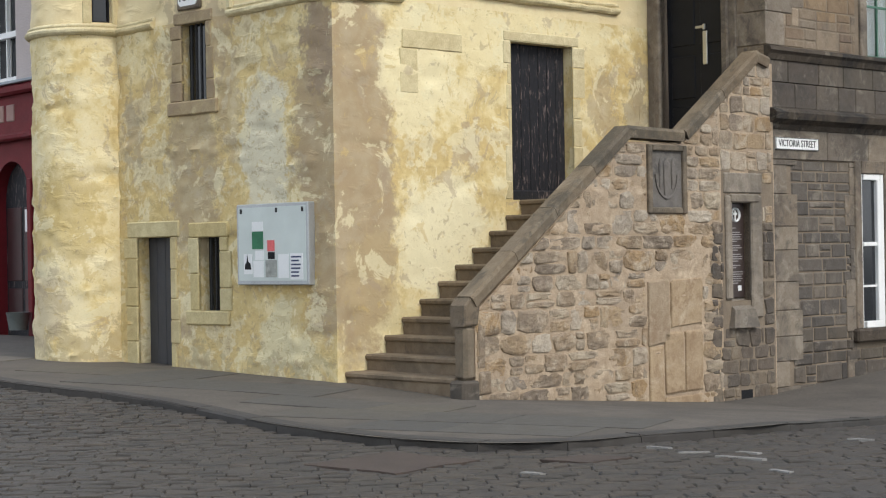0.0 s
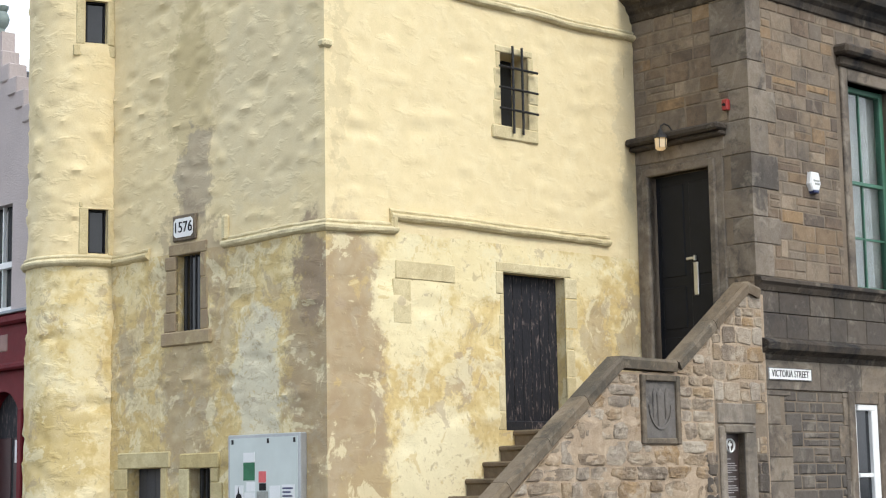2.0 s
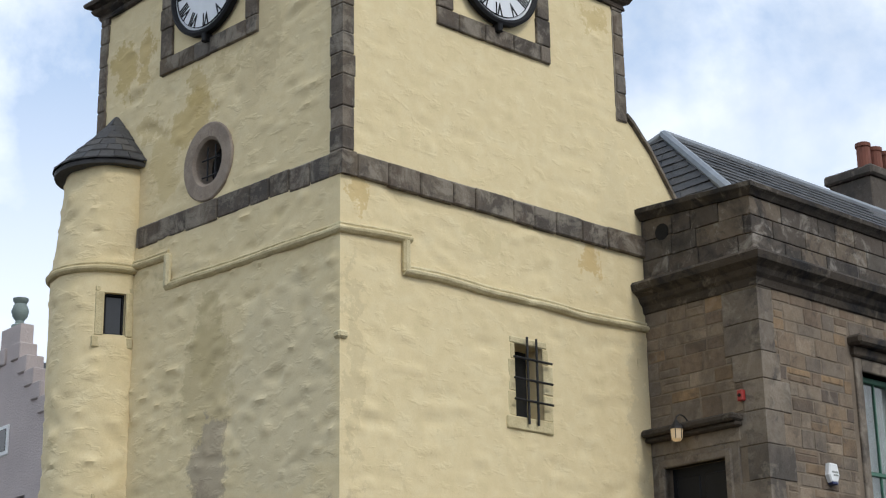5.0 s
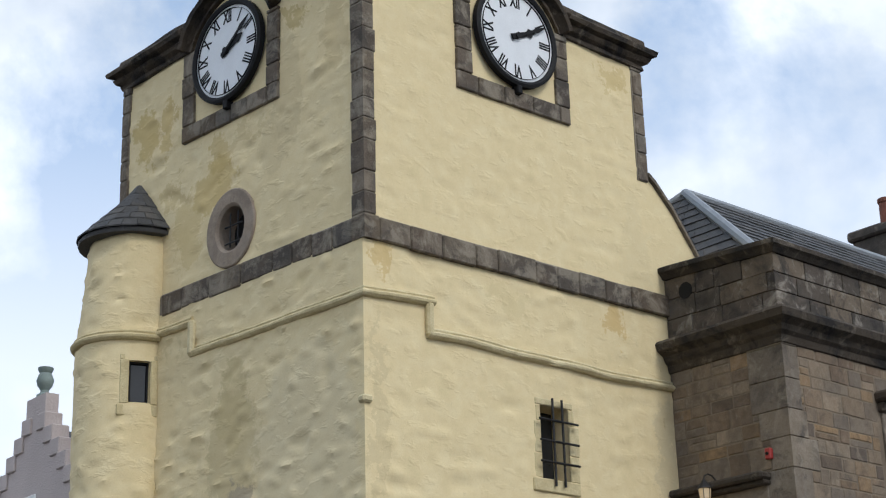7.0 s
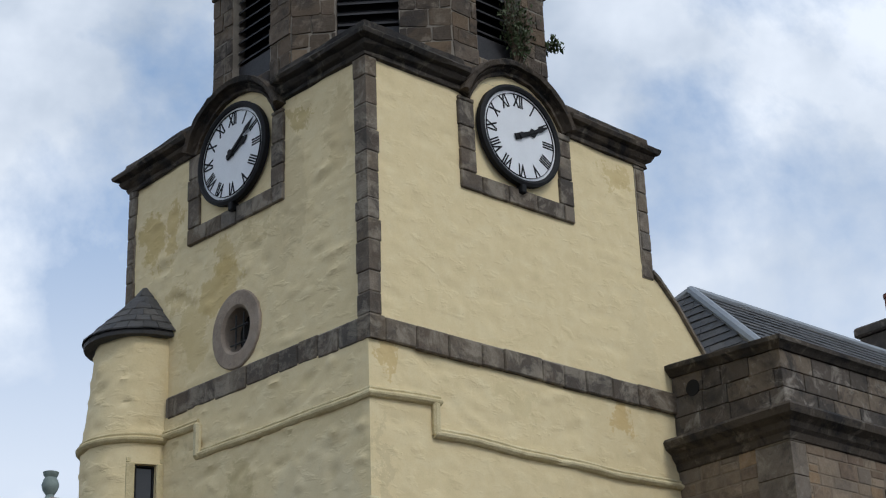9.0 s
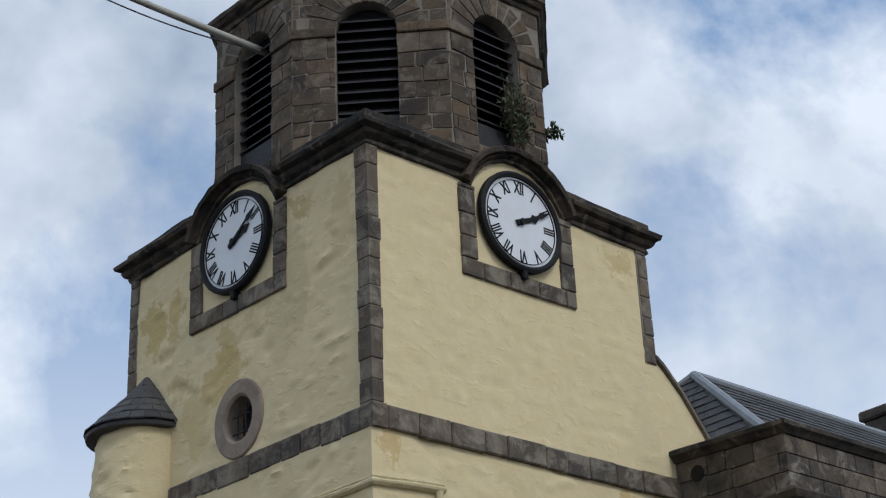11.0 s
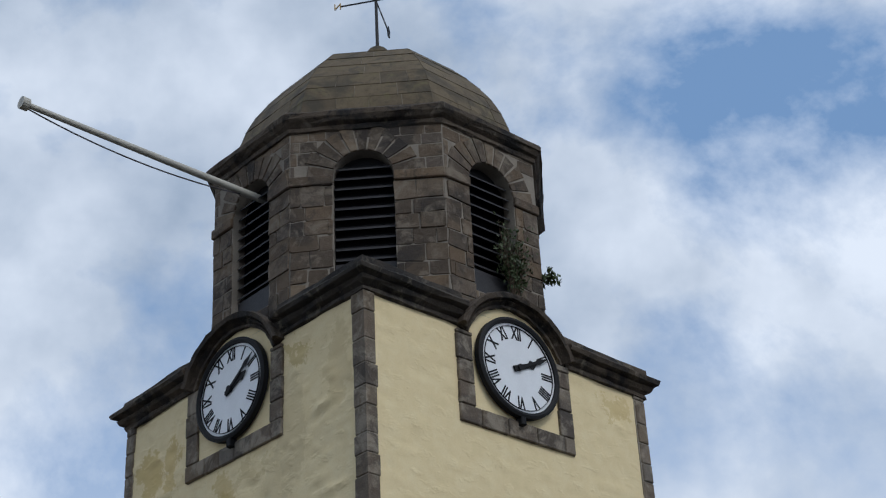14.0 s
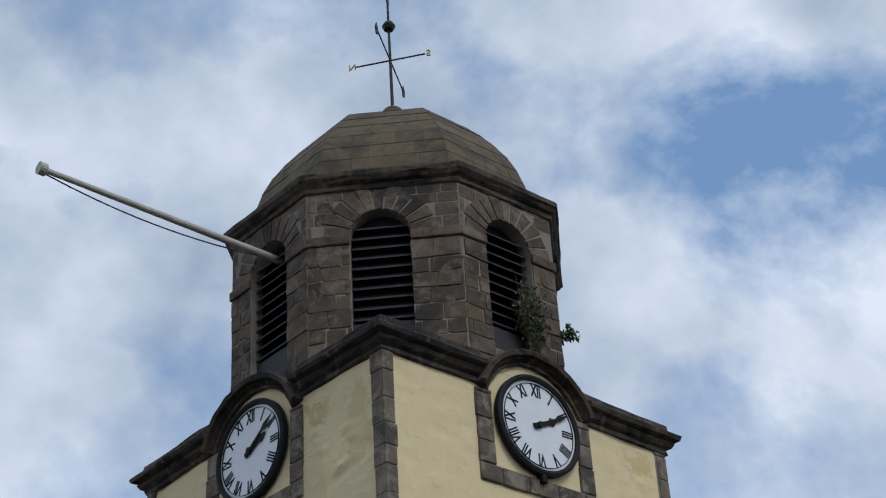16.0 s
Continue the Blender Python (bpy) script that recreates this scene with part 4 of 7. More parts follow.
def clock_gable(cx, cz, m, mat_wall):
    a = [radians(20 + 140 * i / 28) for i in range(29)]
    prof = [(1.00, 0.5), (1.00, -0.07), (1.04, -0.075), (1.05, -0.045), (1.09, -0.14), (1.115, -0.105), (1.13, -0.19), (1.20, -0.21), (1.22, -0.17), (1.22, 0.5)]
    mb = MB()
    for t in a:
        mb.v += [(cx + (r + wob.uniform(-0.01, 0.01)) * math.cos(t), y + wob.uniform(-0.01, 0.01), cz + (r + wob.uniform(-0.01, 0.01)) * math.sin(t)) for r, y in prof]
    k = len(prof)
    mb.f = [(i * k + j, (i + 1) * k + j, (i + 1) * k + (j + 1) % k, i * k + (j + 1) % k) for i in range(len(a) - 1) for j in range(k)] + [tuple(range(k)), tuple(range(len(mb.v) - k, len(mb.v)))]
    part("arched_cornice", mb, M_CORNICE, tower, m=m)
    half = [(cx + 1.03 * math.cos(t), cz + 1.03 * math.sin(t)) for t in a]
    part("gable", MB().prism(half, 0.003, 0.5), mat_wall, tower, m=m)
    surround = part("clock_surround", MB().box(cx - 1.15, cx + 1.13, -0.012, 0.05, cz - 1.13, cz - 0.87), M_DARKMORTAR, tower, m=m)
    for x0, x1 in ((cx - 1.17, cx - 0.87), (cx + 0.85, cx + 1.13)):
        zz = cz - 0.86
        while zz < cz + 0.34:
            h = min(rng.uniform(0.28, 0.5), cz + 0.36 - zz)
            part("block", MB().box(x0 + rng.uniform(-0.015, 0.015), x1 + rng.uniform(-0.01, 0.01), -0.045 - rng.uniform(0, 0.01), 0.05, zz + 0.005, zz + h - 0.005, 0.014), M_GREY, surround)
            zz += h
    x = cx - 1.17
    while x < cx + 1.1:
        w = min(rng.uniform(0.35, 0.6), cx + 1.13 - x)
        part("block", MB().box(x + 0.005, x + w - 0.005, -0.048 - rng.uniform(0, 0.01), 0.05, cz - 1.13 + rng.uniform(-0.015, 0.01), cz - 0.865, 0.014), M_GREY, surround)
        x += w


clock_gable(*CLK_T, None, M_WALL_T)
clock_gable(*CLK_L, TL, M_WALL_L)

# ---- belfry ----
BC, BA, BH = Vector((2.75, 2.8)), 2.70, 1.0
OCT = [BC + Vector(p) for p in ((BA, -BH), (BA, BH), (BH, BA), (-BH, BA), (-BA - 0.09, BH), (-BA - 0.02, -BH), (-BH + 0.02, -BA), (BH, -BA))]
Z0, ZS, ZI, ZT, R_ARCH = 13.9, 14.35, 16.36, 17.34, 0.48
for i in range(8):
    p, q = OCT[i], OCT[(i + 1) % 8]
    w = (q - p).length
    fm = Matrix.Translation((p.x, p.y, 0)) @ Matrix.Rotation(math.atan2(q.y - p.y, q.x - p.x), 4, "Z")
    c = w / 2 - (0.06 if i == 5 else 0.0)
    shown = i in (4, 5, 6)
    mb = MB().box(0, c - R_ARCH, 0, 0.35, Z0, ZI).box(c + R_ARCH, w, 0, 0.35, Z0, ZI).box(c - R_ARCH, c + R_ARCH, 0.0, 0.35, Z0, ZS)
    arc = [(c + R_ARCH * math.cos(math.pi * j / 14), ZI + R_ARCH * math.sin(math.pi * j / 14)) for j in range(15)]
    rim = [(w - w * j / 14, ZT) for j in range(15)]
    for (a, b), (d, e), (f, g), (h, l) in zip(arc, arc[1:], rim, rim[1:]):
        mb.add([(a, 0, b), (d, 0, e), (h, 0, l), (f, 0, g), (a, 0.35, b), (d, 0.35, e), (h, 0.35, l), (f, 0.35, g)], [(0, 1, 2, 3), (4, 5, 6, 7), (0, 1, 5, 4), (2, 3, 7, 6)])
    mb.add([(0, 0, ZI), (c - R_ARCH, 0, ZI), (0, 0, ZT)], [(0, 1, 2)]).add([(w, 0, ZI), (c + R_ARCH, 0, ZI), (w, 0, ZT)], [(0, 1, 2)])
    mb.weld = True
    face = part("belfry_wall", mb, M_DARKMORTAR, tower, m=fm)
    if shown:
        opening = (c - R_ARCH, c + R_ARCH, ZS, ZI)
        rects = around(pack(rng, 0, w, Z0, ZI - 0.16, (0.24, 0.32), (0.3, 0.62), 0.0), [opening])
        for r in rects:
            part("block", MB().prism(outline(rng, r, 0.009, 0.5), -0.006 - rng.uniform(0, 0.022), 0.02, 0.006), M_BELFRY, face, m=None)
        # impost stones
        for x0, x1 in ((-0.02, c - R_ARCH - 0.0), (c + R_ARCH, w + 0.02)):
            part("impost", MB().box(x0, x1, -0.055, 0.02, ZI - 0.155, ZI + 0.02, 0.015), M_BELFRY, face)
        # arch stones
        n = 11
        for j in range(n):
            t0, t1 = math.pi * j / n + 0.026, math.pi * (j + 1) / n - 0.026
            ro = R_ARCH + 0.40 + rng.uniform(-0.04, 0.08)
            ro = min(ro, (ZT - 0.01 - ZI) / max(0.3, math.sin((t0 + t1) / 2)), (c - 0.02) / max(0.2, abs(math.cos((t0 + t1) / 2))))
            poly = [(c + R_ARCH * math.cos(t0), ZI + R_ARCH * math.sin(t0)), (c + ro * math.cos(t0), ZI + ro * math.sin(t0)), (c + ro * math.cos(t1), ZI + ro * math.sin(t1)), (c + R_ARCH * math.cos(t1), ZI + R_ARCH * math.sin(t1))]
            part("voussoir", MB().prism(poly, -0.014 - rng.uniform(0, 0.01), 0.02, 0.006), M_BELFRY, face)
        for r in pack(rng, 0, w, ZI + 0.02, ZT, (0.2, 0.3), (0.22, 0.46), 0.0):
            near = math.hypot(max(r[0] - c, c - r[1], 0), r[2] - ZI)
            if near > R_ARCH + 0.2:
                part("block", MB().prism(outline(rng, r, 0.009, 0.25), -0.003 - rng.uniform(0, 0.004), 0.02, 0.003), M_BELFRY, face)
    # louvres and the boards below them
    louvre = part("louvre", MB().box(c - R_ARCH, c + R_ARCH, 0.24, 0.27, ZS, ZI + R_ARCH), M_BLACK, tower, m=fm)
    for j in range(10):
        zz = ZS + 0.52 + j * 0.185
        half = R_ARCH - 0.01 if zz < ZI else math.sqrt(max(0.01, R_ARCH ** 2 - (zz - ZI) ** 2)) - 0.01
        if zz > ZI + 0.34:
            break
        mb = MB().add([(c - half, 0.10, zz), (c + half, 0.10, zz), (c + half, 0.25, zz + 0.13), (c - half, 0.25, zz + 0.13),
                       (c - half, 0.10, zz + 0.025), (c + half, 0.10, zz + 0.025), (c + half, 0.25, zz + 0.155), (c - half, 0.25, zz + 0.155)],
                      [(0, 1, 2, 3), (4, 5, 6, 7), (0, 1, 5, 4), (2, 3, 7, 6), (0, 3, 7, 4), (1, 2, 6, 5)])
        part("slat", mb, M_LOUVRE, louvre)
    part("sill_board", MB().box(c - R_ARCH, c + R_ARCH, 0.12, 0.16, ZS, ZS + 0.48, 0.01), M_LOUVRE, louvre)
# a plinth, the cornice, the dome
part("plinth", MB().sweep(OCT, [(0, 13.86), (0.07, 13.88), (0.07, 14.0), (0, 14.06)], True), M_BELFRY, tower)
part("belfry_cornice", worn(OCT, [(0, 17.22), (0.04, 17.24), (0.05, 17.31), (0.03, 17.32), (0.10, 17.36), (0.14, 17.42), (0.16, 17.44), (0.165, 17.52), (0.13, 17.56), (-0.3, 17.64)], True), M_CORNICE, tower)
DOME = [(0.895, 17.55), (0.885, 17.82), (0.865, 18.12), (0.83, 18.43), (0.775, 18.77), (0.70, 19.11), (0.615, 19.43), (0.53, 19.71), (0.465, 19.83), (0.2, 19.93), (0.0, 19.95)]
mb = MB()
for k, z in DOME:
    mb.v += [(BC.x + (p.x - BC.x) * k, BC.y + (p.y - BC.y) * k, z) for p in OCT]
mb.f = [(r * 8 + i, r * 8 + (i + 1) % 8, (r + 1) * 8 + (i + 1) % 8, (r + 1) * 8 + i) for r in range(len(DOME) - 1) for i in range(8)]
dome = part("dome", mb, M_DARKMORTAR, tower, "mossy brown stone dome of eight curved sides")
for i in range(8):
    for r in range(len(DOME) - 2):
        (k0, z0), (k1, z1) = DOME[r], DOME[r + 1]
        a, b = OCT[i] - BC, OCT[(i + 1) % 8] - BC
        out = ((a + b) / 2).normalized()
        cuts = [0.0]
        while cuts[-1] < 1:
            cuts.append(min(1.0, cuts[-1] + rng.uniform(0.45, 0.9) / max(0.5, (b - a).length * k0)))
        if len(cuts) > 2 and cuts[-1] - cuts[-2] < 0.12:
            cuts.pop(-2)
        for c0, c1 in zip(cuts, cuts[1:]):
            e0, e1 = 0.0025 * (c0 > 0), 0.0025 * (c1 < 1)
            lift = 0.006 + rng.uniform(0, 0.008)
            quad = []
            for k, z, c in ((k0, z0 + 0.006, c0 + e0), (k0, z0 + 0.006, c1 - e1), (k1, z1 - 0.004, c1 - e1), (k1, z1 - 0.004, c0 + e0)):
                p = BC + a.lerp(b, c) * k
                quad.append(Vector((p.x, p.y, z)))
            o = Vector((out.x, out.y, 0.5)).normalized() * lift
            part("block", MB().add([*quad, *[p + o for p in quad]], [(0, 1, 2, 3), (4, 5, 6, 7), (0, 1, 5, 4), (1, 2, 6, 5), (2, 3, 7, 6), (3, 0, 4, 7)]), M_DOME, dome)
part("finial", MB().lathe([(0.16, 19.8), (0.15, 20.4)] + [(0.235 * math.sin(radians(a)), 20.62 - 0.235 * math.cos(radians(a))) for a in range(40, 176, 15)], 20, BC), M_DOME, tower, smooth=True)

# ---- stair turret ----
TUR, TR = L @ Vector((-5.3, 0, 0)), 0.80
TM = pose(TUR.x, TUR.y, 0, 0, 0, 11.6)
TTM = T.inverted() @ TM


def bend(mb, r):
    """Wraps a flat wall round the turret, which draws in on its outer side towards the cap."""
    out = []
    for x, y, z in mb.v:
        a, b = (r - y) * math.sin(x / r), -(r - y) * math.cos(x / r)
        k = max(0.0, z - 8.9) / 1.75
        out.append((a + 0.14 * k * max(0.0, min(1.0, 0.5 - a / r)), b + 0.03 * k, z))
    mb.v = out
    return mb


WIN_U, WIN_V = (0.0, 0.32, 7.95, 8.58), (0.07, 0.36, 4.89, 5.53)
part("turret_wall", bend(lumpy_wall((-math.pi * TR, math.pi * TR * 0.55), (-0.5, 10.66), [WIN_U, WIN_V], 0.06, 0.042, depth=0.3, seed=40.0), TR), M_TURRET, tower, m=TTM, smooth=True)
for z in (8.88, 4.70):
    part("string_course", MB().lathe([(TR - 0.02, z)] + [(TR + o, z + h) for o, h in ROLL], 36, a0=-205, a1=-15), M_STRING, tower, m=TTM)


APEX = TTM.inverted() @ Vector((*on_l(-5.02, -0.12), 11.40))
CAP = [(0.02, 10.55), (TR + 0.09, 10.57), (TR + 0.10, 10.62), (0.68, 10.84), (0.44, 11.09), (0.22, 11.32), (0.02, 11.46)]


def lean(mb):
    """The cap is a lean-to cone: its tip lies back against the tower's wall."""
    out = []
    for x, y, z in mb.v:
        k = max(0.0, min(1.0, (z - 10.6) / 0.94))
        out.append((x + 0.05 * (1 - k) + APEX.x * k, y + APEX.y * k, z))
    mb.v = out
    return mb


cap = part("turret_roof", lean(MB().lathe(CAP, 28)), M_SLATE, tower, "small dark slate cap of the stair turret", m=TTM)
rows_of_slates = 6
for r in range(rows_of_slates):
    (r0, z0), (r1, z1) = [(float(np.interp(q, [0, 0.24, 0.5, 0.75, 1], [TR + 0.12, 0.70, 0.46, 0.24, 0.04])), 10.63 + 0.84 * q) for q in (r / rows_of_slates, (r + 1.25) / rows_of_slates)]
    n = max(5, round(2 * math.pi * r0 / 0.24))
    for j in range(n):
        a0, a1 = 2 * math.pi * (j + 0.5 * (r % 2)) / n, 2 * math.pi * (j + 0.95 + 0.5 * (r % 2)) / n
        up_ = 0.012 + rng.uniform(0, 0.016)
        q = [(r0 * math.cos(a0), r0 * math.sin(a0), z0 + up_), (r0 * math.cos(a1), r0 * math.sin(a1), z0 + up_), (r1 * math.cos(a1), r1 * math.sin(a1), z1), (r1 * math.cos(a0), r1 * math.sin(a0), z1)]
        part("slate", lean(MB().add(q + [(x, y, z + 0.02) for x, y, z in q], [(0, 1, 2, 3), (4, 5, 6, 7), (0, 1, 5, 4), (1, 2, 6, 5), (2, 3, 7, 6), (3, 0, 4, 7)])), M_SLATE, cap)
for x0, x1, z0, z1 in (WIN_U, WIN_V):
    win = part("window", bend(MB().box(x0, x1, 0.12, 0.14, z0, z1), TR), M_DARKGLASS, tower, m=TTM)
    f = MB().box(x0, x0 + 0.03, 0.08, 0.12, z0, z1).box(x1 - 0.03, x1, 0.08, 0.12, z0, z1).box(x0 + 0.03, x1 - 0.03, 0.08, 0.12, z1 - 0.03, z1).box(x0 + 0.03, x1 - 0.03, 0.08, 0.12, z0, z0 + 0.03)
    part("frame", bend(f, TR), M_BLACK, win)
    s = MB().box(x0 - 0.13, x0, -0.012, 0.05, z0 - 0.02, z1 + 0.02, 0.012).box(x1, x1 + 0.12, -0.012, 0.05, z0 - 0.02, z1 + 0.02, 0.015)
    s.box(x0 - 0.13, x1 + 0.12, -0.016, 0.05, z1 + 0.02, z1 + 0.1, 0.012).box(x0 - 0.17, x1 + 0.13, -0.028, 0.05, z0 - 0.2, z0 - 0.02, 0.02)
    part("surround", bend(s, TR), M_STRING, win)

# ---- doors and windows of the tower ----
def plank_door(r, y, n, material, parent, m=None, name="door", label=""):
    x0, x1, z0, z1 = r
    d = part(name, MB().box(x0, x1, y + 0.02, y + 0.06, z0, z1), M_BLACK, parent, label, m)
    w = (x1 - x0) / n
    for i in range(n):
        part("plank", MB().box(x0 + i * w + 0.004, x0 + (i + 1) * w - 0.004, y, y + 0.03, z0 + 0.01, z1 - 0.005, 0.006), material, d)
    return d


plank_door((3.05, 4.27, 2.40, 4.42), 0.17, 7, M_DOOR_OLD, tower, label="old black plank door with peeling paint")
part("threshold", MB().box(3.05, 4.27, 0.10, 0.35, 2.25, 2.41, 0.02), M_DOOR_OLD, tower)
d = plank_door((-4.14, -3.38, 0.02, 1.85), 0.19, 4, M_SLATEDOOR, tower, TLO, label="narrow charcoal-painted door")
part("threshold", MB().box(-4.13, -3.39, 0.05, 0.4, -0.1, 0.06, 0.02), M_KERB, tower, m=TLO)
# dressed margins
rng = random.Random(5)


def margins(r, m, left=0.24, right=0.2, head=0.2, sill=None, proud=0.018, parent=tower, mt=M_DRESSED):
    x0, x1, z0, z1 = r
    holder = part("margin", MB().box(x0 - head, x1 + head * 0.9, -proud - 0.006, 0.04, z1, z1 + head, 0.015), mt, parent, m=m)
    for a, b, sgn in ((x0 - left, x0, -1), (x1, x1 + right, 1)):
        z = z0
        while z < z1 - 0.05:
            h = min(rng.uniform(0.25, 0.5), z1 - z)
            if z1 - z - h < 0.14:
                h = z1 - z
            k = rng.uniform(-0.05, 0.05)
            part("block", MB().box(a + (k if sgn < 0 else 0), b + (k if sgn > 0 else 0), -proud - rng.uniform(0, 0.008), 0.04, z + 0.004, z + h - 0.004, 0.012), mt, holder)
            z += h
    if sill:
        part("sill", MB().box(x0 - sill, x1 + sill * 0.8, -proud - 0.03, 0.1, z0 - 0.19, z0, 0.018), mt, holder)
    return holder


margins(DOOR_L, TLO, 0.28, 0.16, 0.22)
margins(WIN_L, TLO, 0.22, 0.2, 0.2, 0.26)
margins(WIN_D, TLO, 0.24, 0.12, 0.16, 0.3, mt=M_MARGIN)
margins(DOOR_T, None, 0.1, 0.2, 0.14, proud=0.004, mt=M_STRING)
margins(WIN_T, None, 0.13, 0.15, 0.1, 0.2, proud=0.008, mt=M_STRING)
# blocked old window beside the plank door
ghost = part("margin", MB().box(1.1, 2.15, -0.010, 0.02, 4.2, 4.44, 0.012), M_STRING, tower, "stone margin of a blocked window")
for z0, z1 in ((3.62, 3.9), (3.9, 4.2)):
    part("block", MB().box(1.05, 1.36, -0.010, 0.02, z0, z1 - 0.006, 0.012), M_STRING, ghost)


def barred(r, m, y, bars, rails, through_wall=0.0, dark=0.22):
    x0, x1, z0, z1 = r
    win = part("window", MB().box(x0, x1, dark, dark + 0.02, z0, z1), M_DARKGLASS, tower, m=m)
    for i in range(bars):
        x = x0 + (x1 - x0) * (i + 1) / (bars + 1)
        part("bar", MB().tube((x, y, z0 - through_wall), (x, y, z1 + through_wall), 0.018, n=8), M_IRON, win)
    for i in range(rails):
        z = z0 + (z1 - z0) * (i + 0.75) / (rails + 0.5)
        part("rail", MB().tube((x0 - 0.1, y - 0.02, z), (x1 + 0.1, y - 0.02, z), 0.018, n=8), M_IRON, win)
    return win


w1 = barred(WIN_T, None, -0.07, 2, 3, 0.1, 0.33)
barred(WIN_L, TLO, 0.12, 3, 0, dark=0.17)
barred(WIN_D, TLO, 0.09, 4, 0, dark=0.13)
# oval window
oc = ((OVAL[0] + OVAL[1]) / 2, (OVAL[2] + OVAL[3]) / 2)
mb = MB()
N = 40
for rx, rz, y in ((0.56, 0.60, 0.02), (0.56, 0.60, -0.02), (0.54, 0.58, -0.035), (0.34, 0.38, -0.035), (0.30, 0.34, 0.0), (0.28, 0.32, 0.3)):
    mb.v += [(oc[0] + rx * math.cos(2 * math.pi * i / N), y, oc[1] + rz * math.sin(2 * math.pi * i / N)) for i in range(N)]
mb.f = [(r * N + i, r * N + (i + 1) % N, (r + 1) * N + (i + 1) % N, (r + 1) * N + i) for r in range(5) for i in range(N)]
ov = part("window", mb, M_RING, tower, "oval window with a smooth grey-pink stone ring", m=TL)
part("pane", MB().box(OVAL[0], OVAL[1], 0.28, 0.3, OVAL[2], OVAL[3]), M_DARKGLASS, ov)
for dx in (-0.09, 0.09):
    part("bar", MB().tube((oc[0] + dx, 0.05, oc[1] - 0.26), (oc[0] + dx, 0.05, oc[1] + 0.26), 0.013, n=8), M_IRON, ov)
for dz in (-0.2, 0.06):
    part("rail", MB().tube((oc[0] - 0.2, 0.04, oc[1] + dz), (oc[0] + 0.2, 0.04, oc[1] + dz), 0.013, n=8), M_IRON, ov)

# ---- clocks ----
def disc(r, y0, y1, n=48):
    return MB().prism([(r * math.cos(2 * math.pi * i / n), r * math.sin(2 * math.pi * i / n)) for i in range(n)], y0, y1)


def ring(r0, r1, y0, y1, n=56):
    mb = MB()
    for r, y in ((r0, y1), (r0, y0), ((r0 + r1) / 2, y0 - 0.02), (r1, y0), (r1, y1)):
        mb.v += [(r * math.cos(2 * math.pi * i / n), y, r * math.sin(2 * math.pi * i / n)) for i in range(n)]
    mb.f = [(k * n + i, k * n + (i + 1) % n, ((k + 1) % 5) * n + (i + 1) % n, ((k + 1) % 5) * n + i) for k in range(5) for i in range(n)]
    return mb


NUMERALS = ["XII", "I", "II", "III", "IIII", "V", "VI", "VII", "VIII", "IX", "X", "XI"]


def clock(m, hour, minute):
    c = thing("clock", m, "round white clock with black rim, Roman numerals and dark hands", "clock", "clocks of the tower")
    part("dial", disc(0.76, -0.06, 0.0), M_DIAL, c)
    part("rim", ring(0.735, 0.825, -0.09, 0.0), M_BLACK, c)
    part("minute_track", ring(0.685, 0.692, -0.062, -0.055), M_BLACK, c)
    for i, text in enumerate(NUMERALS):
        a = 2 * math.pi * i / 12
        me = lettering(text, 0.285, 0.003, 0.007)
        me.transform(Matrix.Diagonal((0.58, 1, 1, 1)))
        me.transform(Matrix.Rotation(a, 4, "Y"))
        me.transform(Matrix.Translation((0.565 * math.sin(a), -0.063, 0.565 * math.cos(a))))
        part("numeral", me, M_BLACK, c)
    for deg, ln, w, y in ((hour, 0.42, 0.05, -0.085), (minute, 0.68, 0.03, -0.10)):
        mb = MB().prism([(-w, -0.12), (w, -0.12), (w * 0.7, ln * 0.55), (w * 1.5, ln * 0.68), (0, ln), (-w * 1.5, ln * 0.68), (-w * 0.7, ln * 0.55)], y, y + 0.012)
        part("pointer", mb, M_BLACK, c, m=Matrix.Rotation(radians(deg), 4, "Y"))
    part("boss", disc(0.05, -0.12, -0.05, 16), M_BLACK, c)
    part("bracket", MB().box(-0.05, 0.05, -0.1, 0.05, -0.95, -0.81, 0.015), M_BLACK, c)
    return c


clock(T @ pose(CLK_T[0], -0.035, CLK_T[1]), 66.0, 63.0)
clock(L @ pose(CLK_L[0], -0.035, CLK_L[1]), 66.0, 53.0)

# ---- things on the tower ----
plate = thing("date_plate", L @ pose(-2.815, -0.065, 5.08), "small white date plate with black figures in a grey frame", "plaque")
part("frame", MB().box(-0.25, 0.25, -0.02, 0.03, -0.18, 0.18, 0.015), M_COPE, plate)
part("face", MB().prism([(-0.205, -0.09), (-0.16, -0.13), (0.16, -0.13), (0.205, -0.09), (0.205, 0.09), (0.16, 0.13), (-0.16, 0.13), (-0.205, 0.09)], -0.03, -0.01), M_WHITE, plate)
me = lettering("1576", 0.21, 0.003)
me.transform(Matrix.Translation((0, -0.033, 0)))
part("figures", me, M_BLACK, plate)

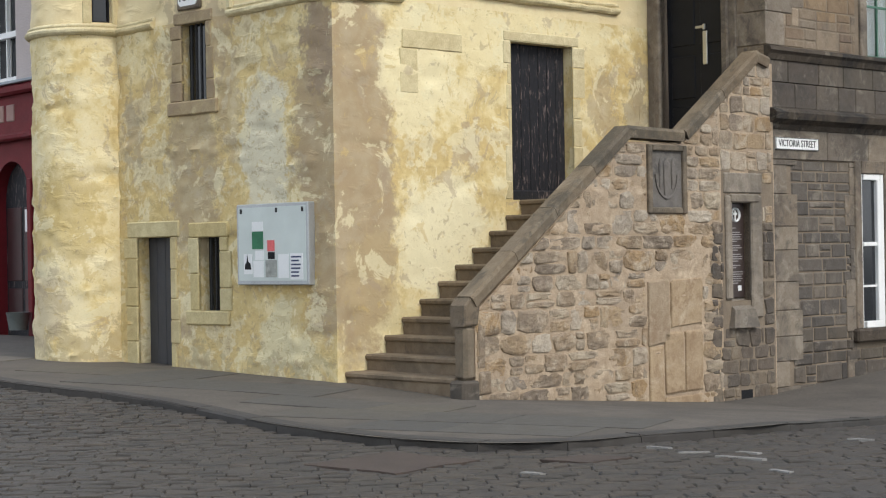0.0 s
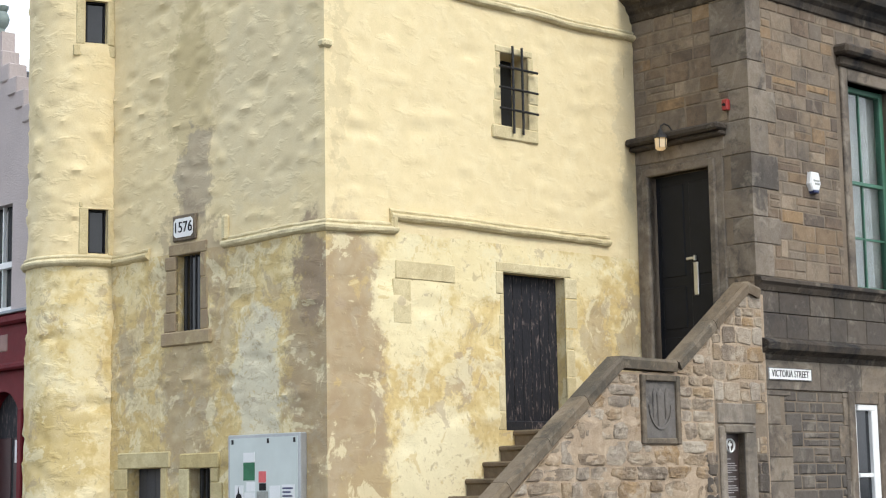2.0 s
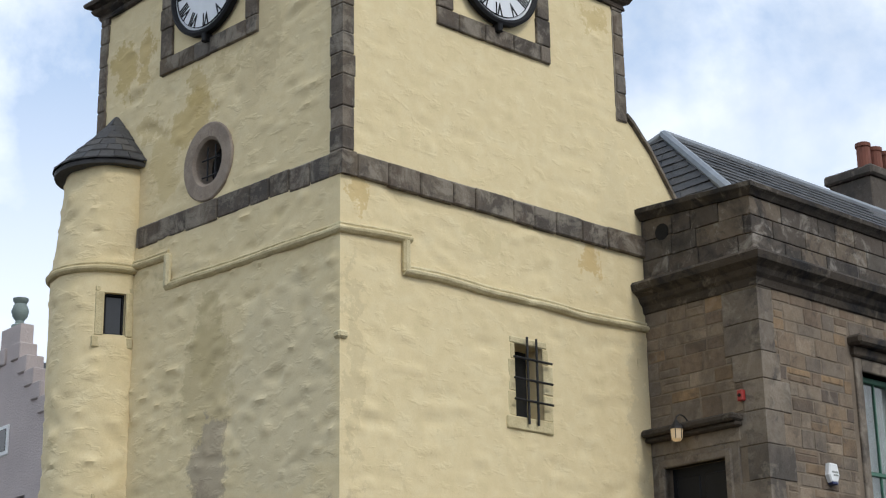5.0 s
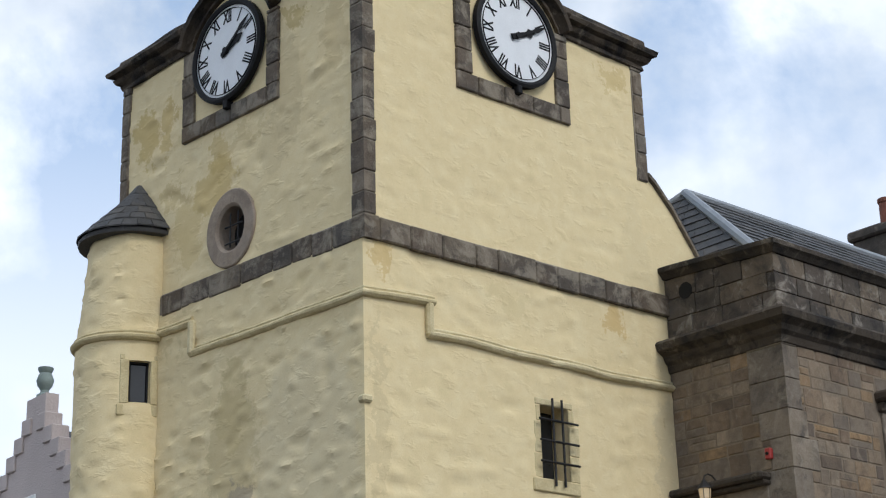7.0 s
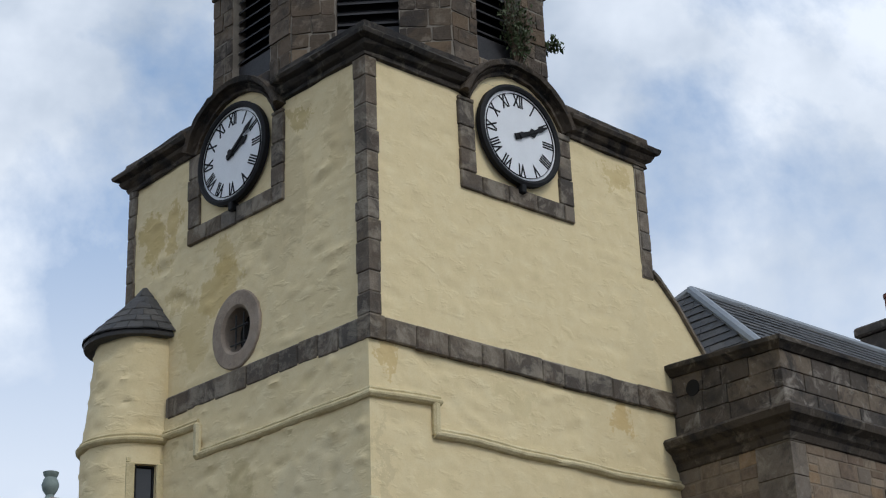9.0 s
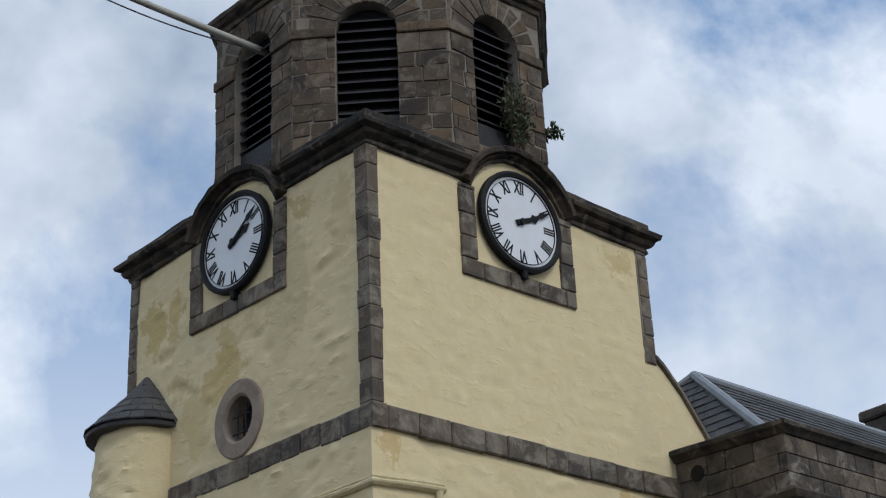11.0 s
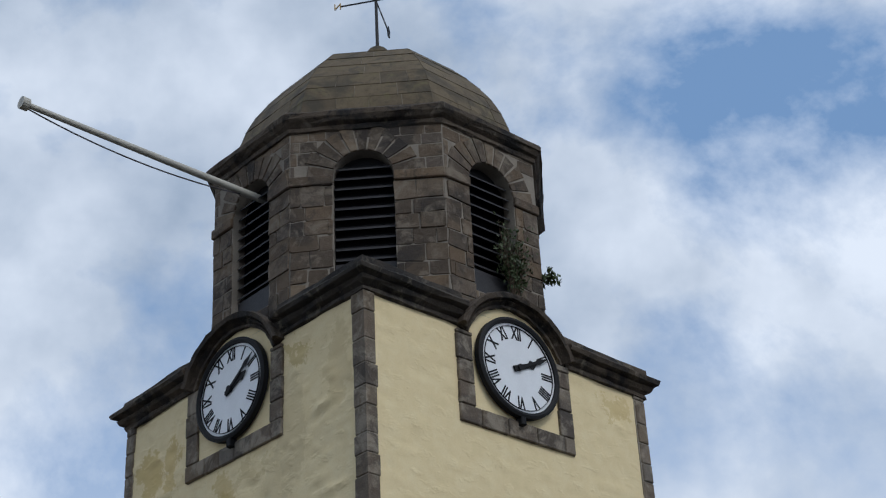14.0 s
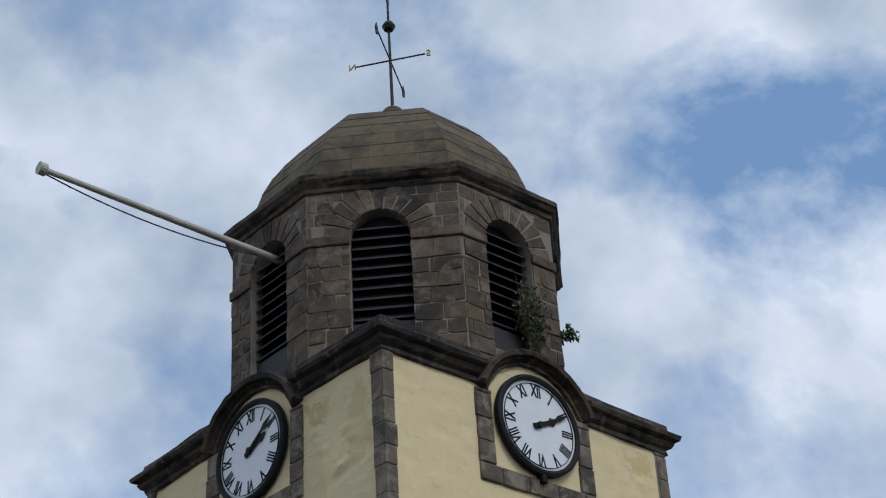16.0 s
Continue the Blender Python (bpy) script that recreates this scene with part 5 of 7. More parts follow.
board = thing("notice_board", L @ pose(-1.085, -0.06, 1.715), "grey metal notice board with posters behind glass", "notice board")
part("casing", MB().box(-0.70, 0.70, -0.09, 0.03, -0.52, 0.52, 0.012), M_ALU, board)
part("backing", MB().box(-0.655, 0.655, -0.095, -0.085, -0.465, 0.475), M_BOARD, board)
for x in (-0.6, 0.1, 0.6):
    part("clip", MB().box(x - 0.02, x + 0.02, -0.102, -0.09, 0.40, 0.46, 0.004), M_IRON, board)
for x0, x1, z0, z1, mt in ((-0.38, -0.16, 0.17, 0.29, M_PAPER), (-0.38, -0.16, -0.06, 0.165, M_POSTGREEN), (-0.08, 0.06, -0.09, 0.05, M_POSTRED), (-0.07, 0.06, -0.19, -0.1, M_BLACK), (-0.32, -0.15, -0.20, -0.08, M_PAPER),
                          (-0.55, -0.38, -0.38, -0.12, M_PAPER), (-0.36, -0.16, -0.42, -0.21, M_PAPER), (-0.12, 0.10, -0.42, -0.2, M_POSTGREY), (0.13, 0.33, -0.43, -0.13, M_PAPER), (0.36, 0.60, -0.45, -0.12, M_PAPER)):
    p = part("poster", MB().box(x0, x1, -0.1, -0.096, z0, z1), mt, board)
    if x0 > 0.3:
        for k in range(6):
            part("line", MB().box(x0 + 0.02, x1 - rng.uniform(0.02, 0.08), -0.103, -0.1005, z1 - 0.055 - k * 0.048, z1 - 0.035 - k * 0.048), M_BLUE, p)
part("silhouette", MB().prism([(-0.53, -0.32), (-0.40, -0.32), (-0.42, -0.24), (-0.46, -0.22), (-0.475, -0.13), (-0.49, -0.22), (-0.52, -0.25)], -0.103, -0.1005), M_BLACK, board)

pole = thing("flagpole", T @ pose(BC.x - BA, BC.y, 17.0), "long pale flagpole slanting out of the belfry", "flagpole")
POLE_S, POLE_Z = -4.08, 16.64
POLE_IN, POLE_OUT = Vector((0.35, 0, -0.42)), Vector((POLE_S - (BC.x - BA), 0, POLE_Z - 17.0))
part("shaft", MB().tube(POLE_IN, POLE_OUT, 0.065, 0.045, 14), M_POLE, pole, smooth=True)
way = (POLE_OUT - POLE_IN).normalized()
part("truck", MB().tube(POLE_OUT - way * 0.06, POLE_OUT + way * 0.06, 0.10, 0.10, 14), M_POLE, pole)
mb = MB()
rope = [POLE_OUT.lerp(POLE_IN, t) + Vector((0, 0.0, -0.06 - 0.55 * t * (0.86 - t) * 1.6)) for t in [i / 14 * 0.86 for i in range(15)]]
for a, b in zip(rope, rope[1:]):
    mb.tube(a, b, 0.012, n=6)
mb.weld = True
part("halyard", mb, M_CABLE, pole)

vane = thing("weathervane", T @ pose(BC.x, BC.y, 21.1), "black iron weathervane with gilded compass letters", "weathervane")
part("spindle", MB().tube((0, 0, -0.3), (0, 0, 2.75), 0.032, 0.02, 10), M_IRON, vane)
part("ball", MB().lathe([(0.02, 1.60), (0.09, 1.63), (0.13, 1.71), (0.09, 1.79), (0.02, 1.82)], 16), M_IRON, vane, smooth=True)
turn = pose(0, 0, 0.88, 0, 0, -53)
part("arm", MB().tube((-0.68, 0, 0), (0.68, 0, 0), 0.016, n=8), M_IRON, vane, m=turn)
part("arm", MB().tube((0, -0.98, 0), (0, 0.98, 0), 0.014, n=8), M_IRON, vane, m=turn)
for text, x in (("N", -0.74), ("S", 0.74)):
    me = lettering(text, 0.2, 0.012)
    me.transform(Matrix.Rotation(math.pi, 4, "Z"))
    me.transform(Matrix.Translation((x, 0, 0)))
    part("letter", me, M_GOLD, vane, "gilded compass letter", m=turn)
for y in (-0.98, 0.98):
    part("pointer", MB().prism([(-0.035, -0.13), (0.035, -0.13), (0.05, 0.02), (0.0, 0.14), (-0.05, 0.02)], -0.01, 0.01), M_IRON, vane, m=turn @ pose(0, y, 0, 0, 0, 78))
part("arrow", MB().prism([(-0.12, 2.25), (0.1, 2.3), (0.14, 2.5), (0.02, 2.7), (-0.1, 2.5)], -0.01, 0.01), M_IRON, vane, m=pose(0, 0, 0, 0, 0, 40))


def shrub(name, m, label, n, size, leaf, seed, lean=(0, 0, 0)):
    r = random.Random(seed)
    s = thing(name, m, label, "plant")
    tw, lf = MB(), MB()
    for _ in range(max(5, n // 14)):
        base = Vector((r.uniform(-0.08, 0.08), r.uniform(-0.03, 0.03), 0))
        tip = Vector((r.uniform(-1, 1) * size[0], r.uniform(-1, 0.2) * size[1], r.uniform(0.3, 1) * size[2])) + Vector(lean)
        mid = base.lerp(tip, 0.5) + Vector((0, 0, 0.08))
        tw.tube(base, mid, 0.008, 0.006, 5).tube(mid, tip, 0.006, 0.003, 5)
        for _ in range(14):
            t = r.uniform(0.15, 1.05)
            c = (base.lerp(mid, 2 * t) if t < 0.5 else mid.lerp(tip, 2 * t - 1)) + Vector([r.gauss(0, 0.05) for _ in range(3)])
            e = Euler([r.uniform(0, 6.3) for _ in range(3)]).to_matrix()
            k = leaf * r.uniform(0.6, 1.3)
            lf.add([c + e @ Vector(v) * k for v in ((-0.5, 0, 0), (0, -0.22, 0.06), (0.5, 0, 0), (0, 0.22, 0.06))], [(0, 1, 2, 3)])
    part("stem", tw, M_TWIG, s)
    tagged(part("foliage", lf, M_LEAF, s, tidy=False), kind="stuff")
    return s


FACE_R = T @ Matrix.Translation((BC.x - BH, BC.y - BA, 0))
shrub("wall_shrub", FACE_R @ pose(1.32, -0.03, 14.45), "dark green shrub growing out of the belfry wall", 900, (0.34, 0.22, 1.35), 0.085, 3)
shrub("wall_shrub", FACE_R @ pose(1.99, 0.02, 14.95), "small sprig rooted in the belfry corner", 60, (0.1, 0.12, 0.22), 0.12, 8, (0.28, -0.05, 0.0))

# ---- outside stair ----
CH = -2.2  # face of the stair's cheek wall, in T
stair = thing("outside_stair", T, "worn stone stair beside a rubble parapet wall", "stairs")
rng = random.Random(17)
NOSE = [0.10, 0.43, 0.74, 1.04, 1.35, 1.67, 1.98, 2.29, 2.61, 2.92, 3.2]
RISE = [0.12, 0.32, 0.54, 0.76, 0.98, 1.20, 1.41, 1.63, 1.85, 2.06, 2.27]
for i, (s, z) in enumerate(zip(NOSE, RISE)):
    end = 6.0 if i == len(NOSE) - 1 else s + 0.62
    step = MB().box(s - 0.03, end, -1.99, 0.02, z - 0.075, z, 0.02)
    step.box(s, end, -1.99, 0.0, z - 0.36 if i else -0.4, z - 0.075)
    part("step", step, M_STEP, stair)
part("step", MB().box(4.6, 6.0, -1.99, 0.0, 2.27, 2.47, 0.02), M_STEP, stair)
part("step", MB().box(4.95, 6.0, -1.99, 0.0, 2.47, 2.68, 0.02), M_STEP, stair)
part("step", MB().box(5.25, 6.0, -1.99, 0.0, 2.68, 2.89, 0.02), M_STEP, stair)
part("step", MB().box(5.5, 6.0, -1.99, 0.0, 2.89, 3.1, 0.02), M_STEP, stair)


def cheek_top(s):
    return float(np.interp(s, [0.2, 2.86, 3.92, 5.5, 5.9], [0.86, 2.92, 2.93, 4.08, 4.08]))


NICHE = (4.93, 5.34, 0.86, 2.20)
mb = MB()
cuts = [0.2, 1.5, 2.86, 3.92, 4.93]
for a, b in zip(cuts, cuts[1:]):
    mb.prism([(a, -0.8), (b, -0.8), (b, cheek_top(b)), (a, cheek_top(a))], CH, CH + 0.2)
mb.prism([(4.93, -0.8), (5.34, -0.8), (5.34, 0.86), (4.93, 0.86)], CH, CH + 0.2)
mb.prism([(4.93, 2.2), (5.34, 2.2), (5.34, cheek_top(5.34)), (4.93, cheek_top(4.93))], CH, CH + 0.2)
mb.prism([(5.34, -0.8), (5.9, -0.8), (5.9, 4.08), (5.5, 4.08), (5.34, cheek_top(5.34))], CH, CH + 0.2)
mb.box(4.93, 5.34, CH + 0.13, CH + 0.2, 0.8, 2.25)
mb.weld = True
cheek = part("cheek_wall", mb, M_MORTAR, stair, "warm rubble wall with pale mortar")


def under_cope(poly):
    c = sum(p[0] for p in poly) / len(poly)
    poly = clip(poly, -1, 0, -0.2)
    if c < 2.95:
        k = (2.92 - 0.86) / 2.66
        poly = clip(clip(poly, -k, 1, 0.86 - k * 0.2 - 0.01), 0, 1, 2.9)
    elif c < 3.9:
        poly = clip(poly, 0, 1, 2.9)
    else:
        k = (4.08 - 2.93) / 1.58
        poly = clip(clip(poly, -k, 1, 2.93 - k * 3.92 - 0.01), 0, 1, 4.06)
    return poly


PANEL, BLOCKED, GRILLE = (3.24, 4.0, 2.02, 2.90), (3.2, 4.3, -0.6, 1.24), (5.08, 5.36, -0.52, -0.32)
NSUR = (4.76, 5.62, 0.5, 2.58)
rects = [r for r in around(pack(rng, 0.2, 4.72, -0.75, 4.1, (0.14, 0.33), (0.16, 0.62), 0.35), [PANEL, BLOCKED], 0.06)]
masonry(rng, rects, M_RUBBLE, cheek, "stone", joint=0.006, rough=1.0, proud=(0.004, 0.032), m=None, limit=under_cope, y=CH)
rects = around(pack(rng, 4.72, 5.86, 1.9, 4.1, (0.16, 0.3), (0.16, 0.4), 0.3), [NSUR, PANEL], 0.06)
masonry(rng, rects, M_RUBBLE, cheek, "stone", joint=0.007, rough=0.6, proud=(0.003, 0.02), limit=under_cope, y=CH)
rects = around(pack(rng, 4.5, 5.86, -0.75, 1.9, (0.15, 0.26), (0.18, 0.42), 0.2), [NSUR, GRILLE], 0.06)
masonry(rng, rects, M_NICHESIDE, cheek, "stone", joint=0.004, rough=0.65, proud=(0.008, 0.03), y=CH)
# mortar smeared over the stones' edges
part("mortar", lumpy_wall((0.2, 4.74), (-0.8, 2.9), [PANEL], 0.055, 0.034, depth=0.02, seed=61.0, top=lambda x: cheek_top(x) - 0.02), M_MORTAR, cheek, m=Matrix.Translation((0, CH - 0.004, 0)), smooth=True)
part("mortar", MB().box(4.74, 4.93, CH - 0.004, CH + 0.05, -0.8, 2.6).box(5.34, 5.88, CH - 0.004, CH + 0.05, -0.8, 2.6).box(4.93, 5.34, CH - 0.004, CH + 0.05, -0.8, 0.86), M_GREYMORTAR, cheek)
# slabs of a blocked doorway
for r in ((3.22, 3.62, 0.35, 1.2), (3.64, 4.28, 0.55, 1.2), (3.22, 3.5, -0.55, 0.33), (3.52, 3.9, -0.3, 0.53), (3.92, 4.28, -0.3, 0.53), (3.52, 4.28, -0.6, -0.32)):
    part("stone", MB().prism(outline(rng, r, 0.008, 0.5), CH - 0.03, CH + 0.02, 0.012), M_BLOCKED, cheek)
part("vent", MB().box(5.1, 5.35, CH - 0.005, CH + 0.02, -0.5, -0.34), M_BLACK, cheek)
# coping


def coping(a, b, c, d, parent=stair):
    """One coping stone between two points of its top line (x, z)."""
    ux, uz = c - a, d - b
    ln = math.hypot(ux, uz)
    ux, uz = ux / ln, uz / ln
    nx, nz = -uz, ux
    prof = [(-0.05, -0.15), (-0.065, -0.04), (-0.04, 0.0), (0.19, 0.0), (0.22, -0.05), (0.21, -0.15)]
    mb = MB()
    for s in (0.004, ln - 0.004):
        mb.v += [(a + ux * s + nx * h, CH + o, b + uz * s + nz * h) for o, h in prof]
    k = len(prof)
    mb.f = [(j, (j + 1) % k, k + (j + 1) % k, k + j) for j in range(k)] + [tuple(range(k)), tuple(range(k, 2 * k))]
    return part("coping_stone", mb, M_COPE, parent)


for (a, b), (c, d), n in (((0.10, 1.06), (2.86, 3.12), 4), ((2.86, 3.12), (3.95, 3.10), 1), ((3.95, 3.10), (5.50, 4.24), 2), ((5.50, 4.24), (5.80, 4.16), 1)):
    for i in range(n):
        coping(a + (c - a) * i / n, b + (d - b) * i / n, a + (c - a) * (i + 1) / n, b + (d - b) * (i + 1) / n)
part("newel", MB().box(-0.02, 0.26, CH - 0.03, CH + 0.22, -0.35, 0.10, 0.03), M_DARKSTONE, stair)
part("newel", MB().box(0.04, 0.22, CH - 0.01, CH + 0.2, 0.10, 0.72, 0.04), M_COPE, stair)
part("newel", MB().prism([(0.02, 0.72), (0.24, 0.72), (0.28, 0.98), (0.12, 1.06), (0.03, 0.96)], CH - 0.03, CH + 0.22, 0.02), M_COPE, stair)
for r in ((0.24, 0.40, -0.4, -0.1), (0.24, 0.44, -0.08, 0.2), (0.22, 0.36, 0.22, 0.8)):
    part("stone", MB().prism(outline(rng, r, 0.01, 0.4), CH - 0.03, CH + 0.02, 0.015), M_RUBBLE, cheek)

panel = thing("carved_panel", T @ pose(3.62, CH, 2.46), "weathered grey carved stone panel set in the rubble", "stone panel")
part("frame", MB().box(-0.38, -0.30, -0.05, 0.05, -0.44, 0.44, 0.012).box(0.30, 0.38, -0.05, 0.05, -0.44, 0.44, 0.012).box(-0.30, 0.30, -0.05, 0.05, 0.36, 0.44, 0.012).box(-0.30, 0.30, -0.04, 0.05, -0.44, -0.36, 0.012), M_COPE, panel)
part("slab", MB().box(-0.30, 0.30, -0.01, 0.05, -0.37, 0.37), M_PANELSTONE, panel)
mb = MB()
for x, w in ((0, 0.05), (-0.12, 0.025), (0.12, 0.025)):
    mb.prism([(x - w, -0.12 - 0.12 * (x == 0)), (x + w, -0.12 - 0.12 * (x == 0)), (x + w * 1.3, 0.2), (x, 0.27), (x - w * 1.3, 0.2)], -0.03, 0.0, 0.01)
for i in range(16):
    t0, t1 = math.pi * (1.0 + i / 16), math.pi * (1.0 + (i + 1) / 16)
    mb.prism([(0.2 * math.cos(t0), 0.06 + 0.28 * math.sin(t0)), (0.23 * math.cos(t0), 0.06 + 0.31 * math.sin(t0)), (0.23 * math.cos(t1), 0.06 + 0.31 * math.sin(t1)), (0.2 * math.cos(t1), 0.06 + 0.28 * math.sin(t1))], -0.028, 0.0)
part("relief", mb, M_PANELSTONE, panel)

niche = part("niche_surround", MB().box(4.78, 5.60, CH - 0.03, CH + 0.02, 2.30, 2.57, 0.015), M_NICHE, stair)
part("block", MB().box(4.80, 4.93, CH - 0.045, CH + 0.13, 0.88, 2.27, 0.02), M_NICHE, niche)
part("block", MB().box(5.34, 5.58, CH - 0.045, CH + 0.13, 0.62, 2.27, 0.02), M_NICHE, niche)
part("block", MB().box(4.88, 5.50, CH - 0.06, CH + 0.13, 2.17, 2.29, 0.02), M_NICHE, niche)
part("sill", MB().add([(4.86, CH - 0.10, 0.50), (5.42, CH - 0.10, 0.50), (5.42, CH + 0.13, 0.50), (4.86, CH + 0.13, 0.50), (4.92, CH - 0.07, 0.74), (5.36, CH - 0.07, 0.74), (5.34, CH + 0.13, 0.90), (4.93, CH + 0.13, 0.90)],
                      [(0, 1, 2, 3), (4, 5, 6, 7), (0, 1, 5, 4), (1, 2, 6, 5), (2, 3, 7, 6), (3, 0, 4, 7)]), M_NICHE, niche)
sign = thing("information_plaque", T @ pose(5.135, CH + 0.1, 1.54), "dark brown plaque with a pale emblem and small print", "plaque")
part("plate", MB().box(-0.195, 0.195, -0.02, 0.03, -0.64, 0.64, 0.006), M_PLAQUE, sign)
part("emblem", ring(0.075, 0.1, -0.028, -0.02, 24), M_PAPER, sign, m=pose(0, 0, 0.47))
part("emblem", MB().box(-0.012, 0.012, -0.026, -0.02, 0.40, 0.53).box(-0.04, 0.04, -0.026, -0.02, 0.47, 0.5), M_PAPER, sign)
z = 0.3
for n in (1, 5, 3, 4, 2, 6):
    for k in range(n):
        part("line", MB().box(-0.15, 0.15 - rng.uniform(0, 0.06) - (0.1 if k == n - 1 else 0), -0.024, -0.0195, z - 0.013, z), M_PRINT, sign)
        z -= 0.03
    z -= 0.028
part("badge", MB().box(0.04, 0.11, -0.025, -0.0195, -0.55, -0.48), M_PAPER, sign)

# ---- house at the stair head ----
house = thing("stone_house", T, "two-storey brown squared-stone house with parapet and slate roof", "house")
HF, HX, RX = -2.10, 5.9, 26.0
LOWWIN, UPWIN = (8.10, 8.70, 0.36, 2.62), (8.32, 9.55, 4.30, 7.48)
DOOR_H = (-1.37, -0.25, 3.0, 6.0)  # in the return wall: y from, y to, z from, z to
HM = Matrix.Translation((HX, 0, 0)) @ Matrix.Rotation(radians(-90), 4, "Z")  # x of this frame runs out along the return wall, y into the house


def slab_wall(x0, x1, z0, z1, holes, y0, y1):
    mb = MB()
    xs = sorted({x0, x1, *[h[i] for h in holes for i in (0, 1)]})
    zs_ = sorted({z0, z1, *[h[i] for h in holes for i in (2, 3)]})
    for a, b in zip(xs, xs[1:]):
        for c, d in zip(zs_, zs_[1:]):
            if not any(h[0] <= a and b <= h[1] and h[2] <= c and d <= h[3] for h in holes):
                mb.box(a, b, y0, y1, c, d)
    mb.weld = True
    return mb


low = part("wall", slab_wall(HX, RX, -1.0, 4.2, [LOWWIN], HF, HF + 0.35), M_GREYMORTAR, house)
up = part("wall", slab_wall(HX + 0.0, RX, 4.2, 8.4, [UPWIN], HF, HF + 0.35), M_GREYMORTAR, house)
ret = part("wall", slab_wall(0.0, 2.10 - 0.35, 2.2, 8.4, [(0.25, 1.37, 2.2, 6.0)], 0.0, 0.35), M_GREYMORTAR, house, m=HM)
part("wall", MB().box(RX - 0.3, RX, HF + 0.35, 9.0, -1, 10.0).box(HX + 0.36, RX, 8.8, 9.0, -1, 10.0), M_GREYMORTAR, house)
# lower storey: pilaster quoins, squared rubble
XV = 10.2  # stones are single pieces up to here, where the view ends
rects = around(pack(rng, 6.42, XV, -0.75, 2.78, (0.13, 0.27), (0.22, 0.62), 0.25), [(7.92, 8.9, 0.1, 2.9)], 0.06)
masonry(rng, [r for r in rects if r[2] > 0.3], M_LOWSTONE, low, "stone", 0.008, 0.2, (0.008, 0.02), y=HF)
masonry(rng, [r for r in rects if r[2] <= 0.3], M_DARKSTONE, low, "stone", 0.008, 0.35, (0.01, 0.03), y=HF)
z = -0.75
while z < 2.75:
    h = min(rng.uniform(0.3, 0.46), 2.78 - z)
    part("quoin", MB().box(5.88, 6.42 + rng.choice((-0.12, 0.12, 0.2)), HF - 0.03, HF + 0.02, z + 0.004, z + h - 0.004, 0.008), M_QUOIN, low)
    part("quoin", MB().box(7.70 + rng.choice((0, 0.12)), 7.95, HF - 0.024, HF + 0.02, z + 0.004, z + h - 0.004, 0.008), M_QUOIN, low)
    z += h
x = 5.88
while x < XV + 1:
    w = rng.uniform(0.9, 1.5)
    part("frieze_stone", MB().box(x + 0.003, x + w - 0.003, HF - 0.035, HF + 0.02, 2.79, 3.2, 0.006), M_QUOIN, low)
    x += w
x = 5.88
for z0, z1 in ((3.5, 3.85), (3.85, 4.18)):
    x = 5.88
    while x < XV + 1:
        w = rng.uniform(0.4, 0.8)
        part("quoin", MB().box(x + 0.004, x + w - 0.004, HF - 0.035, HF + 0.02, z0 + 0.004, z1 - 0.004, 0.01), M_DARKSTONE, low)
        x += w
part("string_course", MB().sweep([(HX - 0.06, HF), (RX, HF)], [(0, 3.18), (0.05, 3.2), (0.08, 3.27), (0.2, 3.33), (0.22, 3.42), (0.18, 3.46), (0, 3.52)]), M_CORNICE, house)
part("string_course", MB().sweep([(HX - 0.04, HF), (RX, HF)], [(0, 4.14), (0.06, 4.16), (0.09, 4.24), (0.13, 4.28), (0.11, 4.33), (0, 4.36)]), M_CORNICE, house)
# upper storey and return wall
rects = around(pack(rng, HX, XV, 4.36, 8.42, (0.15, 0.3), (0.22, 0.6), 0.25), [(8.06, 9.8, 4.1, 8.0)], 0.06)
z, quo = 4.36, []
while z < 8.4:
    h = min(rng.uniform(0.36, 0.5), 8.42 - z)
    k, j = rng.choice(((0.32, 0.62), (0.6, 0.34), (0.4, 0.5)))
    quo.append((z, h, k, j))
    z += h
rects = around(rects, [(HX - 0.1, HX + k, z, z + h) for z, h, k, j in quo], 0.06)
masonry(rng, rects, M_SQUARED, up, "stone", 0.006, 0.25, (0.004, 0.013), y=HF)
rects = around(pack(rng, 0.0, 2.1, 2.3, 8.42, (0.17, 0.34), (0.28, 0.62), 0.2), [(0.0, 1.72, 2.0, 6.5)] + [(2.1 - j, 2.2, z, z + h) for z, h, k, j in quo], 0.06)
masonry(rng, rects, M_SQUARED, ret, "stone", 0.007, 0.25, (0.004, 0.013))
for z, h, k, j in quo:
    part("quoin", MB().sweep([(HX, HF + j), (HX, HF), (HX + k, HF)], [(0, z + 0.004), (0.014, z + 0.006), (0.02, z + 0.015), (0.02, z + h - 0.015), (0.014, z + h - 0.006), (0, z + h - 0.004)]), M_QUOIN, up)
